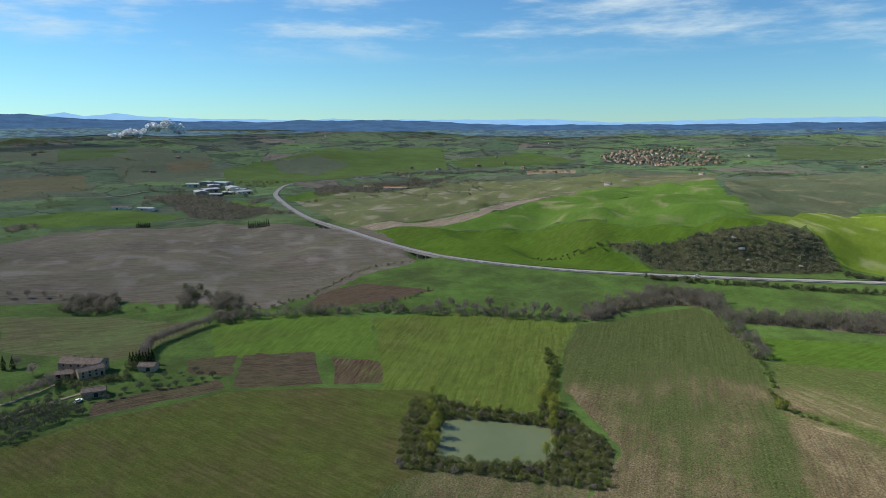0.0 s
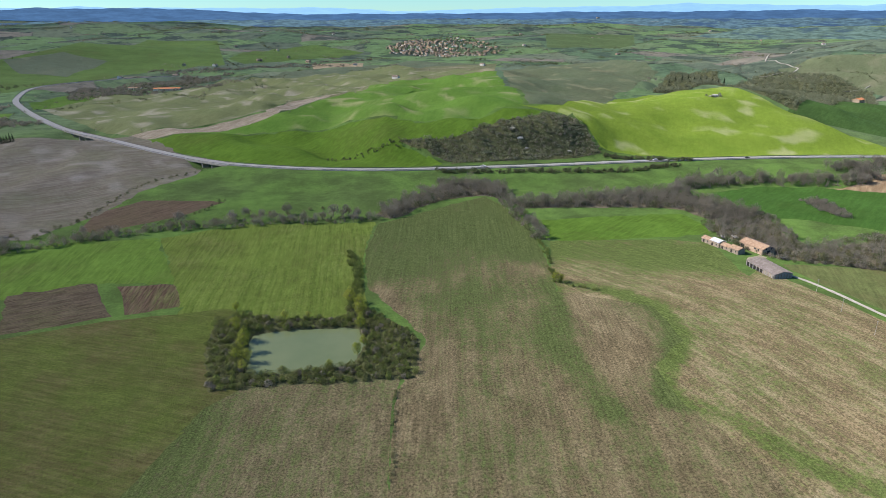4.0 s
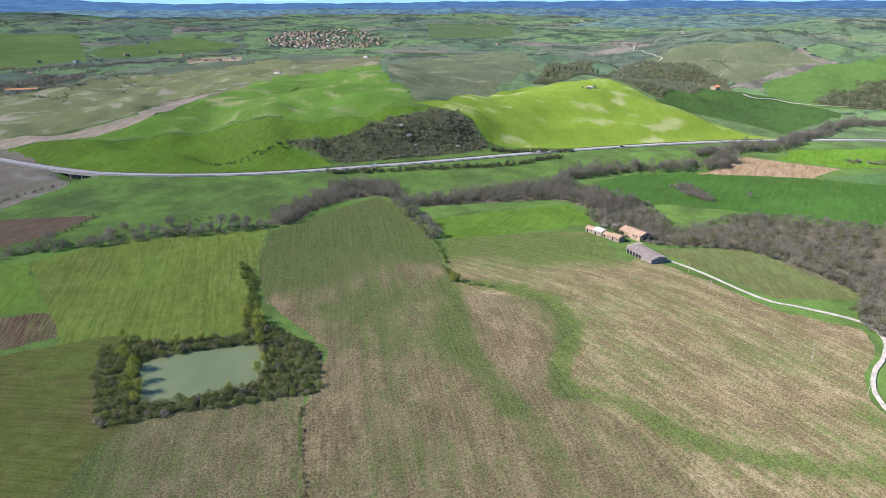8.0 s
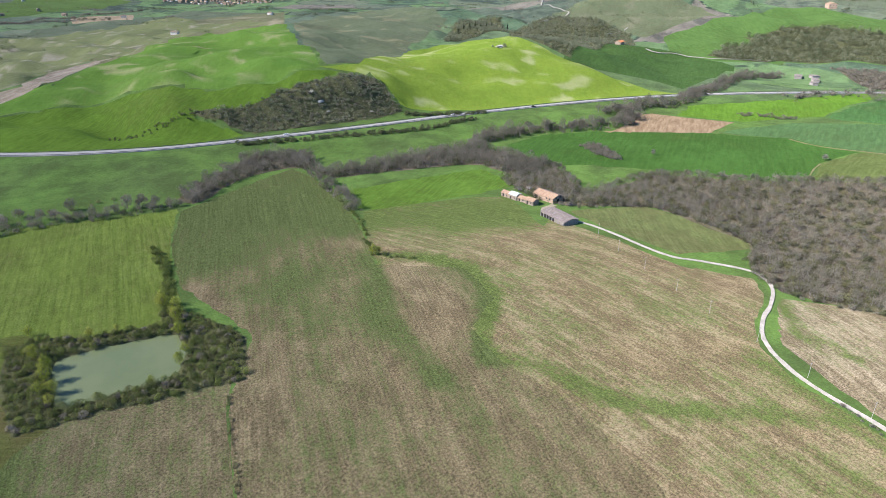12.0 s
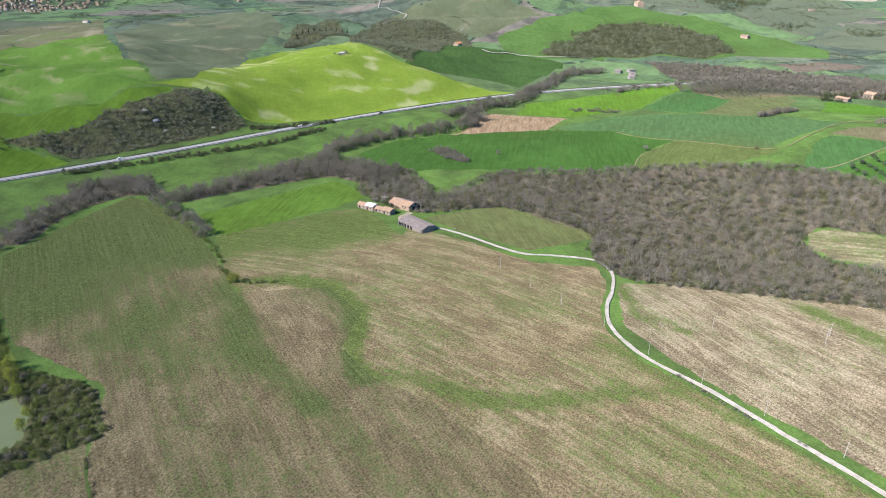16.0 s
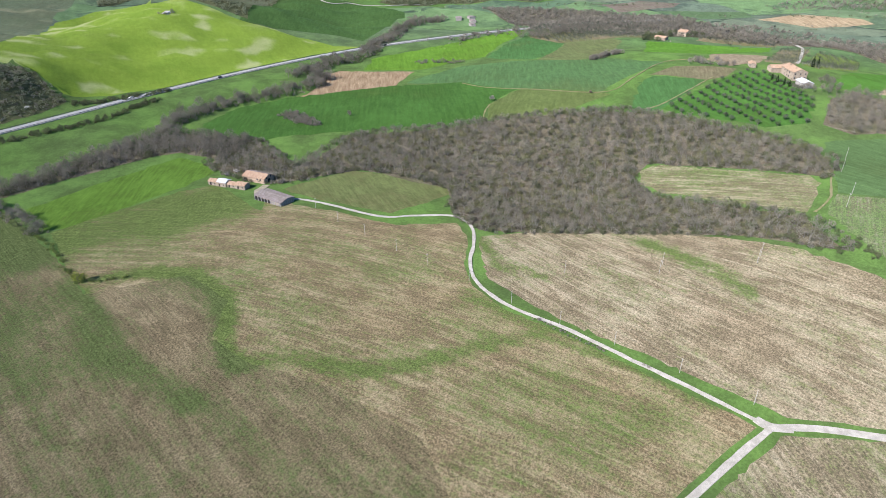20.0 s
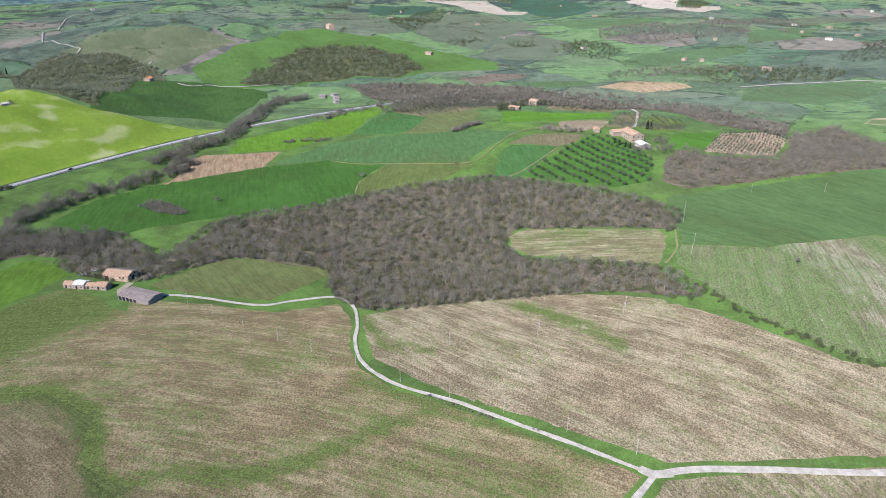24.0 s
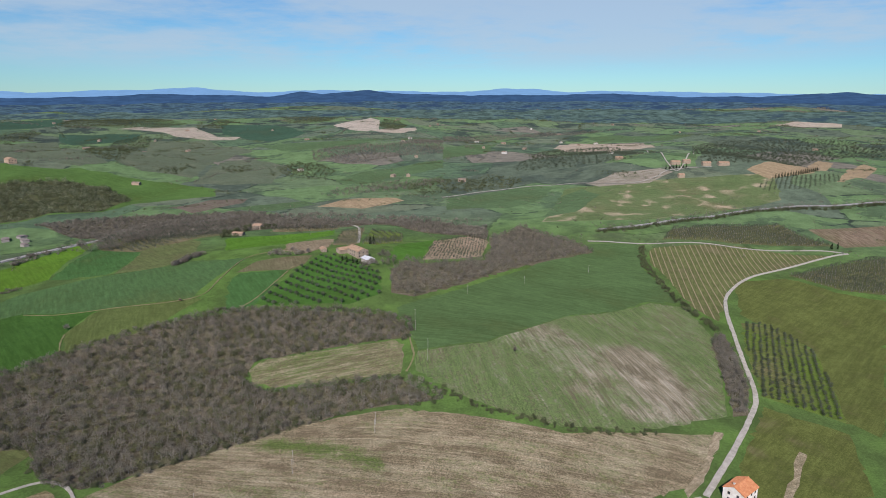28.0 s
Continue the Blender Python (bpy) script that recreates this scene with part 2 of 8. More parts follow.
def field_material(name, lush, dry, turn=0.0, rows=1.6, streak=0.5, bare=0.5, patch=45.0, spot=None, tram=0.0, speck=0.45, drill=0.0):
    """A crop or stubble: lush and dry colours by the land's own 'lush' share, streaked along the rows, in patches."""
    if lush[1] > 1.15 * lush[0]:
        lush = (lush[0] * 1.27, lush[1] * 1.02, lush[2] * 1.3)
    m, n, l, b = material(name, 0.95)
    at = n.new("ShaderNodeAttribute")
    at.attribute_name = "lush"
    flat = place(n, l)
    smear = 3.5 if drill else 14
    s = grain(n, l, place(n, l, turn, (1 / rows, 1 / (rows * smear), 0.0)), 1.0, 5.0, 0.75)
    w = grain(n, l, place(n, l, turn, (1 / (rows * 4), 1 / (rows * smear * 1.6), 0.0)), 1.0, 4.0, 0.7)
    u = grain(n, l, place(n, l, turn, (1 / (rows * 0.8), 1 / (rows * 9), 0.3)), 1.0, 2.0, 0.6)
    p = grain(n, l, flat, 1 / patch, 6.0, 0.65)
    fine = grain(n, l, flat, 1.1, 6.0, 0.85)
    f = vmath(n, l, "ADD", at.outputs["Fac"], vmath(n, l, "MULTIPLY", vmath(n, l, "SUBTRACT", p, 0.5), 1.6))
    f = vmath(n, l, "ADD", f, vmath(n, l, "MULTIPLY", vmath(n, l, "SUBTRACT", s, 0.5), streak * 3.4))
    f = vmath(n, l, "ADD", f, vmath(n, l, "MULTIPLY", vmath(n, l, "SUBTRACT", w, 0.5), streak * 1.8))
    f = vmath(n, l, "ADD", f, vmath(n, l, "MULTIPLY", vmath(n, l, "SUBTRACT", fine, 0.5), 1.0))
    k = ramp(n, l, f, 0.1, 0.9)
    deep = tuple(c * (0.86 if spot else 0.68) for c in lush)
    pale = tuple(min(1, c * 1.55 + 0.03) for c in dry)
    dark = (dry[0] * 0.72, dry[1] * 0.68, dry[2] * 0.66)
    green = blend(n, l, ramp(n, l, vmath(n, l, "ADD", vmath(n, l, "MULTIPLY", p, 0.6), vmath(n, l, "MULTIPLY", u, 0.4)), 0.35, 0.65), deep, lush)
    brown = blend(n, l, ramp(n, l, u, 0.36, 0.66), dark, dry)
    brown = blend(n, l, vmath(n, l, "MULTIPLY", ramp(n, l, vmath(n, l, "ADD", vmath(n, l, "MULTIPLY", w, 0.5), vmath(n, l, "MULTIPLY", s, 0.5)), 0.50, 0.66), min(1.0, streak * 1.8)), brown, pale)
    col = blend(n, l, k, brown, green)
    if drill:
        bend = n.new("ShaderNodeVectorMath")
        bend.operation = "MULTIPLY_ADD"
        wob = n.new("ShaderNodeTexNoise")
        wob.inputs["Scale"].default_value = 1 / 45
        l.new(flat, wob.inputs["Vector"])
        l.new(wob.outputs["Color"], bend.inputs[0])
        bend.inputs[1].default_value = (5, 5, 0)
        l.new(place(n, l, turn), bend.inputs[2])
        def rows_of(wide, long, detail):
            mp = n.new("ShaderNodeMapping")
            mp.inputs["Scale"].default_value = (1 / wide, 1 / long, 0)
            l.new(bend.outputs[0], mp.inputs[0])
            return grain(n, l, mp.outputs[0], 1.0, detail, 0.6)
        p2 = grain(n, l, flat, 1 / 14, 5.0, 0.7)
        p3 = grain(n, l, place(n, l, turn, (1 / 30, 1 / 48, 0)), 1.0, 6.0, 0.75)
        line1, line2 = rows_of(1.5, 220, 1.2), rows_of(0.7, 3.5, 5.0)
        straw = vmath(n, l, "MULTIPLY", ramp(n, l, vmath(n, l, "ADD", vmath(n, l, "MULTIPLY", line2, 0.5), vmath(n, l, "MULTIPLY", p3, 0.5)), 0.50, 0.64), drill * 0.7)
        col = blend(n, l, straw, col, pale)
        grn = vmath(n, l, "MULTIPLY", ramp(n, l, vmath(n, l, "ADD", vmath(n, l, "MULTIPLY", line1, 0.3), vmath(n, l, "ADD", vmath(n, l, "MULTIPLY", p2, 0.45), vmath(n, l, "MULTIPLY", fine, 0.25))), 0.50, 0.60), 0.8)
        col = blend(n, l, grn, col, green)
        amount = vmath(n, l, "MULTIPLY", ramp(n, l, p3, 0.28, 0.52), min(1.0, drill * 1.5))
        col = blend(n, l, amount, col, blend(n, l, ramp(n, l, line1, 0.38, 0.62), (0.72, 0.83, 0.64), (1.30, 1.22, 1.28)), "MULTIPLY")
    if spot:
        cr = n.new("ShaderNodeAttribute")
        cr.attribute_name = "crest"
        sp = grain(n, l, flat, 1 / 70, 3.0, 0.5)
        top = vmath(n, l, "ADD", cr.outputs["Fac"], vmath(n, l, "MULTIPLY", vmath(n, l, "SUBTRACT", sp, 0.5), 0.35))
        col = blend(n, l, vmath(n, l, "MULTIPLY", ramp(n, l, vmath(n, l, "ADD", top, vmath(n, l, "MULTIPLY", vmath(n, l, "SUBTRACT", fine, 0.5), 0.3)), 0.10, 0.78), spot[1]), col, spot[0])
        # hollows between mounds darkened in the colour, imitating shading of the relief
        col = blend(n, l, ramp(n, l, top, -0.75, -0.25), blend(n, l, 1.0, col, (0.88, 0.92, 0.88), "MULTIPLY"), col)
    if tram:
        q = n.new("ShaderNodeTexWave")
        q.inputs["Scale"].default_value, q.inputs["Distortion"].default_value = 1.0, 0.6
        q.inputs["Detail"].default_value = 1.0
        l.new(place(n, l, turn, (0.314 / tram, 0.002, 0.0)), q.inputs["Vector"])
        col = blend(n, l, vmath(n, l, "MULTIPLY", ramp(n, l, q.outputs["Fac"], 0.86, 1.0), bare), col, dry)
    thin = grain(n, l, place(n, l, turn, (1 / (rows * 0.45), 1 / (rows * 8), 0.0)), 1.0, 3.0, 0.7)
    col = blend(n, l, min(1.0, streak * (0.8 if drill else 1.7)), col, blend(n, l, ramp(n, l, thin, 0.34, 0.66), (0.72, 0.74, 0.70), (1.27, 1.25, 1.27)), "MULTIPLY")
    col = blend(n, l, speck, col, blend(n, l, ramp(n, l, fine, 0.34, 0.66), (0.38, 0.42, 0.38), (1.58, 1.52, 1.58)), "MULTIPLY")
    mid = grain(n, l, flat, 0.16, 4.0, 0.8)
    col = blend(n, l, 0.2 + speck * 0.5, col, blend(n, l, ramp(n, l, mid, 0.36, 0.64), (0.78, 0.80, 0.76), (1.22, 1.20, 1.22)), "MULTIPLY")
    l.new(col, b.inputs["Base Color"])
    relief(n, l, b, vmath(n, l, "ADD", vmath(n, l, "MULTIPLY", s, streak), fine), 0.8, 0.5)
    return m


def stubble_material(name, soil, straw, green, turn, straws=0.8, long=70.0, sweep=0.0):
    """Old stubble: brown earth, pale straw left in rows, and regrowth that follows the rows, the hollows and the land's own 'lush' share."""
    m, n, l, b = material(name, 0.95)
    at = n.new("ShaderNodeAttribute")
    at.attribute_name = "lush"
    flat = place(n, l)
    wob = n.new("ShaderNodeTexNoise")
    wob.inputs["Scale"].default_value = 1 / 60
    l.new(flat, wob.inputs["Vector"])
    bend = n.new("ShaderNodeVectorMath")
    bend.operation = "MULTIPLY_ADD"
    l.new(wob.outputs["Color"], bend.inputs[0])
    bend.inputs[1].default_value = (5, 5, 0)
    base = place(n, l, turn)
    if sweep:
        sep, comb = n.new("ShaderNodeSeparateXYZ"), n.new("ShaderNodeCombineXYZ")
        l.new(base, sep.inputs[0])
        y = vmath(n, l, "SUBTRACT", sep.outputs[1], 110.0)
        l.new(vmath(n, l, "ADD", sep.outputs[0], vmath(n, l, "MULTIPLY", vmath(n, l, "MULTIPLY", y, y), sweep)), comb.inputs[0])
        l.new(sep.outputs[1], comb.inputs[1])
        base = comb.outputs[0]
    l.new(base, bend.inputs[2])

    def rows_of(wide, length, detail, rough=0.6):
        mp = n.new("ShaderNodeMapping")
        mp.inputs["Scale"].default_value = (1 / wide, 1 / length, 0)
        l.new(bend.outputs[0], mp.inputs[0])
        return grain(n, l, mp.outputs[0], 1.0, detail, rough)

    def off(x, k):
        return vmath(n, l, "MULTIPLY", vmath(n, l, "SUBTRACT", x, 0.5), k)
    r0, r1, r2 = rows_of(0.9, long, 2.0), rows_of(1.7, long * 0.5, 3.0), rows_of(4.5, long * 0.9, 4.0, 0.65)
    p, p2 = grain(n, l, flat, 1 / 48, 5.0, 0.6), rows_of(9, 22, 5.0, 0.7)
    fine, tuft = grain(n, l, flat, 1.3, 5.0, 0.8), grain(n, l, flat, 0.45, 4.0, 0.75)
    earth = blend(n, l, ramp(n, l, vmath(n, l, "ADD", p2, off(fine, 0.4)), 0.38, 0.64), tuple(c * 0.78 for c in soil), tuple(c * 1.14 for c in soil))
    pale = vmath(n, l, "ADD", vmath(n, l, "ADD", r1, off(p2, 0.9)), vmath(n, l, "ADD", off(p, 0.7), off(fine, 0.25)))
    col = blend(n, l, vmath(n, l, "MULTIPLY", ramp(n, l, pale, 0.36, 0.80), straws), earth, straw)
    lush = vmath(n, l, "ADD", vmath(n, l, "ADD", at.outputs["Fac"], off(p, 1.3)), vmath(n, l, "ADD", off(r2, 1.2), vmath(n, l, "ADD", off(tuft, 1.7), vmath(n, l, "ADD", off(r0, 0.9), off(fine, 0.9)))))
    leaf = blend(n, l, ramp(n, l, tuft, 0.36, 0.62), tuple(c * 0.72 for c in green), green)
    col = blend(n, l, vmath(n, l, "MULTIPLY", ramp(n, l, lush, 0.10, 1.0), 0.94), col, leaf)
    col = blend(n, l, 1.0, col, blend(n, l, ramp(n, l, r0, 0.36, 0.64), (0.86, 0.88, 0.86), (1.12, 1.10, 1.12)), "MULTIPLY")
    col = blend(n, l, 1.0, col, blend(n, l, ramp(n, l, fine, 0.34, 0.66), (0.52, 0.55, 0.52), (1.46, 1.42, 1.46)), "MULTIPLY")
    l.new(col, b.inputs["Base Color"])
    relief(n, l, b, vmath(n, l, "ADD", vmath(n, l, "MULTIPLY", r0, 0.5), fine), 0.7, 0.4)
    return m


def land_material():
    """Grass near by; farther out a patchwork of fields, fallow and woodland."""
    m, n, l, b = material("land", 0.95)
    flat = place(n, l)
    warp = n.new("ShaderNodeTexNoise")
    warp.inputs["Scale"].default_value = 1 / 160
    l.new(flat, warp.inputs["Vector"])
    add = n.new("ShaderNodeVectorMath")
    add.operation = "MULTIPLY_ADD"
    l.new(warp.outputs["Color"], add.inputs[0])
    add.inputs[1].default_value = (60, 60, 0)
    l.new(flat, add.inputs[2])
    vo = n.new("ShaderNodeTexVoronoi")
    vo.voronoi_dimensions = "2D"
    vo.inputs["Scale"].default_value = 1 / 190
    l.new(add.outputs[0], vo.inputs["Vector"])
    sep = n.new("ShaderNodeSeparateColor")
    l.new(vo.outputs["Color"], sep.inputs[0])
    r = n.new("ShaderNodeValToRGB")
    r.color_ramp.interpolation = "CONSTANT"
    # far field colours, paled and blued to paint in distance haze
    stops = ((0.0, (0.110, 0.158, 0.082)), (0.15, (0.088, 0.114, 0.080)), (0.27, (0.112, 0.178, 0.078)), (0.42, (0.120, 0.146, 0.096)), (0.52, (0.084, 0.132, 0.076)),
             (0.68, (0.105, 0.168, 0.076)), (0.82, (0.160, 0.148, 0.120)), (0.86, (0.100, 0.132, 0.090)))
    for i, (x, c) in enumerate(stops):
        e = r.color_ramp.elements[i] if i < 2 else r.color_ramp.elements.new(x)
        e.position, e.color = x, (*c, 1)
    l.new(sep.outputs[0], r.inputs[0])
    p = grain(n, l, flat, 1 / 60, 5.0, 0.6)
    fine = grain(n, l, flat, 0.9, 4.0, 0.7)
    grass = blend(n, l, ramp(n, l, p, 0.3, 0.7), (0.072, 0.112, 0.036), (0.084, 0.150, 0.036))
    at = n.new("ShaderNodeAttribute")
    at.attribute_name = "outer"
    a2 = n.new("ShaderNodeAttribute")
    a2.attribute_name = "wooded"
    ve = n.new("ShaderNodeTexVoronoi")
    ve.voronoi_dimensions, ve.feature = "2D", "DISTANCE_TO_EDGE"
    ve.inputs["Scale"].default_value = 1 / 190
    l.new(add.outputs[0], ve.inputs["Vector"])
    hedges = vmath(n, l, "MULTIPLY", vmath(n, l, "SUBTRACT", 1.0, ramp(n, l, ve.outputs["Distance"], 0.010, 0.026)), vmath(n, l, "MULTIPLY", ramp(n, l, grain(n, l, flat, 1 / 120, 3.0), 0.42, 0.55), ramp(n, l, grain(n, l, flat, 1 / 11, 2.0), 0.42, 0.50)))
    woods = ramp(n, l, grain(n, l, add.outputs[0], 1 / 130, 9.0, 0.72), 0.52, 0.555)
    # wood patches, their dark tone kept bluish as painted haze
    mixed = blend(n, l, vmath(n, l, "MULTIPLY", woods, a2.outputs["Fac"]), r.outputs[0], (0.036, 0.052, 0.045))
    mixed = blend(n, l, hedges, mixed, (0.036, 0.052, 0.038))
    col = blend(n, l, at.outputs["Fac"], grass, mixed)
    col = blend(n, l, 0.6, col, blend(n, l, ramp(n, l, fine, 0.25, 0.75), (0.6, 0.6, 0.6), (1.3, 1.3, 1.3)), "MULTIPLY")
    col = blend(n, l, 0.5, col, blend(n, l, ramp(n, l, grain(n, l, flat, 1 / 30, 6.0, 0.75), 0.32, 0.68), (0.5, 0.5, 0.52), (1.35, 1.35, 1.32)), "MULTIPLY")
    l.new(col, b.inputs["Base Color"])
    relief(n, l, b, fine, 0.8, 0.5)
    return m


def mottled(name, a, c, scale, rough=0.9, bump=0.02, metal=0.0):
    """Two tones in coarse and fine patches, with a little relief."""
    m, n, l, b = material(name, rough)
    co = place(n, l)
    g = vmath(n, l, "ADD", vmath(n, l, "MULTIPLY", grain(n, l, co, scale, 5.0), 0.6), vmath(n, l, "MULTIPLY", grain(n, l, co, scale * 9, 3.0), 0.4))
    l.new(blend(n, l, ramp(n, l, g, 0.35, 0.65), a, c), b.inputs["Base Color"])
    b.inputs["Metallic"].default_value = metal
    relief(n, l, b, g, 0.5, bump)
    return m


def leaf_material(name, a, c, per="tint", thin=0.3):
    """Leaves or twigs: a tone for each tree and a little for each clump."""
    m, n, l, b = material(name, 0.8)
    geo = n.new("ShaderNodeNewGeometry")
    if per == "tint":
        at = n.new("ShaderNodeAttribute")
        at.attribute_name = "tint"
        f = at.outputs["Fac"]
    else:
        f = n.new("ShaderNodeObjectInfo").outputs["Random"]
    k = vmath(n, l, "ADD", vmath(n, l, "MULTIPLY", f, 0.72), vmath(n, l, "MULTIPLY", geo.outputs["Random Per Island"], 0.28))
    col = blend(n, l, k, a, c)
    l.new(col, b.inputs["Base Color"])
    t = n.new("ShaderNodeBsdfTranslucent")
    l.new(col, t.inputs[0])
    x = n.new("ShaderNodeMixShader")
    x.inputs[0].default_value = thin
    l.new(b.outputs[0], x.inputs[1])
    l.new(t.outputs[0], x.inputs[2])
    l.new(x.outputs[0], n["Material Output"].inputs[0])
    return m


def tile_material(name, a, c):
    """Clay roof tiles in courses."""
    m, n, l, b = material(name, 0.85)
    t = n.new("ShaderNodeTexCoord")
    w = n.new("ShaderNodeTexWave")
    w.bands_direction = "X"
    w.inputs["Scale"].default_value, w.inputs["Distortion"].default_value = 1.6, 0.4
    l.new(t.outputs["Object"], w.inputs["Vector"])
    g = grain(n, l, t.outputs["Object"], 0.7, 5.0, 0.7)
    col = blend(n, l, ramp(n, l, g, 0.35, 0.68), a, c)
    col = blend(n, l, 0.35, col, blend(n, l, w.outputs["Fac"], (0.55, 0.55, 0.55), (1.2, 1.2, 1.2)), "MULTIPLY")
    l.new(col, b.inputs["Base Color"])
    relief(n, l, b, w.outputs["Fac"], 0.6, 0.05)
    return m


M = {}
M["land"] = land_material()
M["asphalt"] = mottled("asphalt", (0.235, 0.23, 0.22), (0.30, 0.295, 0.285), 0.3, 0.9)
M["line"] = mottled("road_paint", (0.36, 0.36, 0.35), (0.50, 0.50, 0.48), 1.0, 0.8)
M["gravel"] = mottled("white_gravel", (0.25, 0.235, 0.20), (0.39, 0.367, 0.32), 0.35, 0.95)
M["concrete"] = mottled("concrete", (0.24, 0.22, 0.20), (0.33, 0.31, 0.28), 0.4, 0.9)
M["steel"] = mottled("galvanised_steel", (0.085, 0.087, 0.088), (0.13, 0.132, 0.133), 1.0, 0.85)
M["pole"] = mottled("weathered_pole", (0.26, 0.25, 0.23), (0.38, 0.365, 0.335), 2.0, 0.9)
M["bark"] = mottled("bark", (0.10, 0.088, 0.072), (0.20, 0.18, 0.155), 1.5, 0.95, 0.05)
M["bark_pale"] = mottled("pale_bark", (0.15, 0.138, 0.12), (0.28, 0.26, 0.232), 1.5, 0.95, 0.05)
M["twigs"] = leaf_material("bare_twigs", (0.100, 0.090, 0.069), (0.300, 0.274, 0.218))
M["twigs_one"] = leaf_material("bare_twigs_single", (0.15, 0.130, 0.105), (0.32, 0.285, 0.24), "object")
M["bud"] = leaf_material("budding_twigs", (0.115, 0.125, 0.05), (0.19, 0.18, 0.10))
M["scrub"] = leaf_material("evergreen_scrub", (0.050, 0.066, 0.030), (0.165, 0.178, 0.095))
M["scar_scrub"] = leaf_material("grey_green_scrub", (0.125, 0.142, 0.078), (0.30, 0.312, 0.205))
M["pond_scrub"] = leaf_material("green_thorn_scrub", (0.085, 0.104, 0.038), (0.215, 0.225, 0.092))
M["shrub"] = leaf_material("hedge_shrub", (0.085, 0.110, 0.036), (0.20, 0.245, 0.066), "object")
M["willow"] = leaf_material("young_willow_leaves", (0.19, 0.24, 0.035), (0.31, 0.31, 0.07), "object")
M["olive"] = leaf_material("olive_leaves", (0.062, 0.078, 0.045), (0.125, 0.145, 0.10), "object")
M["olive_far"] = leaf_material("olive_leaves_far", (0.062, 0.078, 0.045), (0.125, 0.145, 0.10))
M["cypress"] = leaf_material("cypress_leaves", (0.012, 0.022, 0.010), (0.028, 0.042, 0.018), "object")
M["stone"] = mottled("rubble_stone", (0.21, 0.17, 0.125), (0.35, 0.29, 0.225), 0.9, 0.95, 0.05)
M["plaster"] = mottled("white_plaster", (0.52, 0.49, 0.43), (0.68, 0.65, 0.60), 0.5, 0.9)
M["ochre"] = mottled("ochre_plaster", (0.30, 0.24, 0.17), (0.42, 0.34, 0.25), 0.5, 0.9)
M["brick"] = mottled("old_brick", (0.34, 0.245, 0.17), (0.47, 0.36, 0.265), 0.9, 0.95, 0.03)
M["tiles"] = tile_material("clay_tiles", (0.30, 0.20, 0.13), (0.43, 0.305, 0.21))
M["tiles_old"] = tile_material("weathered_clay_tiles", (0.20, 0.155, 0.12), (0.32, 0.25, 0.195))
M["tiles_new"] = tile_material("new_clay_tiles", (0.50, 0.20, 0.09), (0.60, 0.28, 0.14))
M["fibre"] = tile_material("grey_fibre_sheet", (0.17, 0.145, 0.13), (0.26, 0.225, 0.205))
M["sheet"] = tile_material("pale_metal_sheet", (0.45, 0.46, 0.47), (0.58, 0.59, 0.60))
# near-black: shade painted into open bays, also door leaves and wires
M["dark"] = mottled("dark_opening", (0.015, 0.014, 0.013), (0.03, 0.028, 0.026), 1.0, 0.6)
M["shutter"] = mottled("brown_shutter", (0.10, 0.06, 0.035), (0.15, 0.09, 0.05), 2.0, 0.7)
M["white"] = mottled("white_paint", (0.72, 0.72, 0.72), (0.82, 0.82, 0.82), 0.5, 0.5)
M["glass"] = mottled("window_pane", (0.03, 0.035, 0.04), (0.05, 0.055, 0.06), 0.5, 0.12)
M["soil"] = mottled("bare_soil", (0.19, 0.17, 0.115), (0.29, 0.26, 0.19), 0.15, 0.95)
M["track"] = mottled("trodden_track", (0.115, 0.125, 0.05), (0.20, 0.175, 0.10), 0.2, 0.95)
M["clay"] = mottled("pale_clay", (0.27, 0.255, 0.225), (0.46, 0.44, 0.40), 0.2, 0.95, 0.3)
M["rubber"] = mottled("tyre_rubber", (0.02, 0.02, 0.02), (0.035, 0.035, 0.035), 3.0, 0.9)


def water_material():
    m, n, l, b = material("pond_water", 0.12)
    co = place(n, l)
    l.new(blend(n, l, ramp(n, l, grain(n, l, co, 0.06, 3.0), 0.3, 0.7), (0.092, 0.118, 0.058), (0.108, 0.132, 0.066)), b.inputs["Base Color"])
    b.inputs["Specular IOR Level"].default_value = 0.16
    relief(n, l, b, grain(n, l, co, 1.2, 3.0), 0.06, 0.05)
    return m


M["water"] = water_material()


def steam_material():
    m, n, l, b = material("steam", 1.0)
    b.inputs["Base Color"].default_value = (0.92, 0.93, 0.95, 1)
    t = n.new("ShaderNodeBsdfTranslucent")
    t.inputs[0].default_value = (0.92, 0.93, 0.95, 1)
    x = n.new("ShaderNodeMixShader")
    l.new(vmath(n, l, "ADD", vmath(n, l, "MULTIPLY", grain(n, l, place(n, l), 1 / 22, 3.0), 0.4), 0.45), x.inputs[0])
    l.new(b.outputs[0], x.inputs[1])
    l.new(t.outputs[0], x.inputs[2])
    l.new(x.outputs[0], n["Material Output"].inputs[0])
    return m


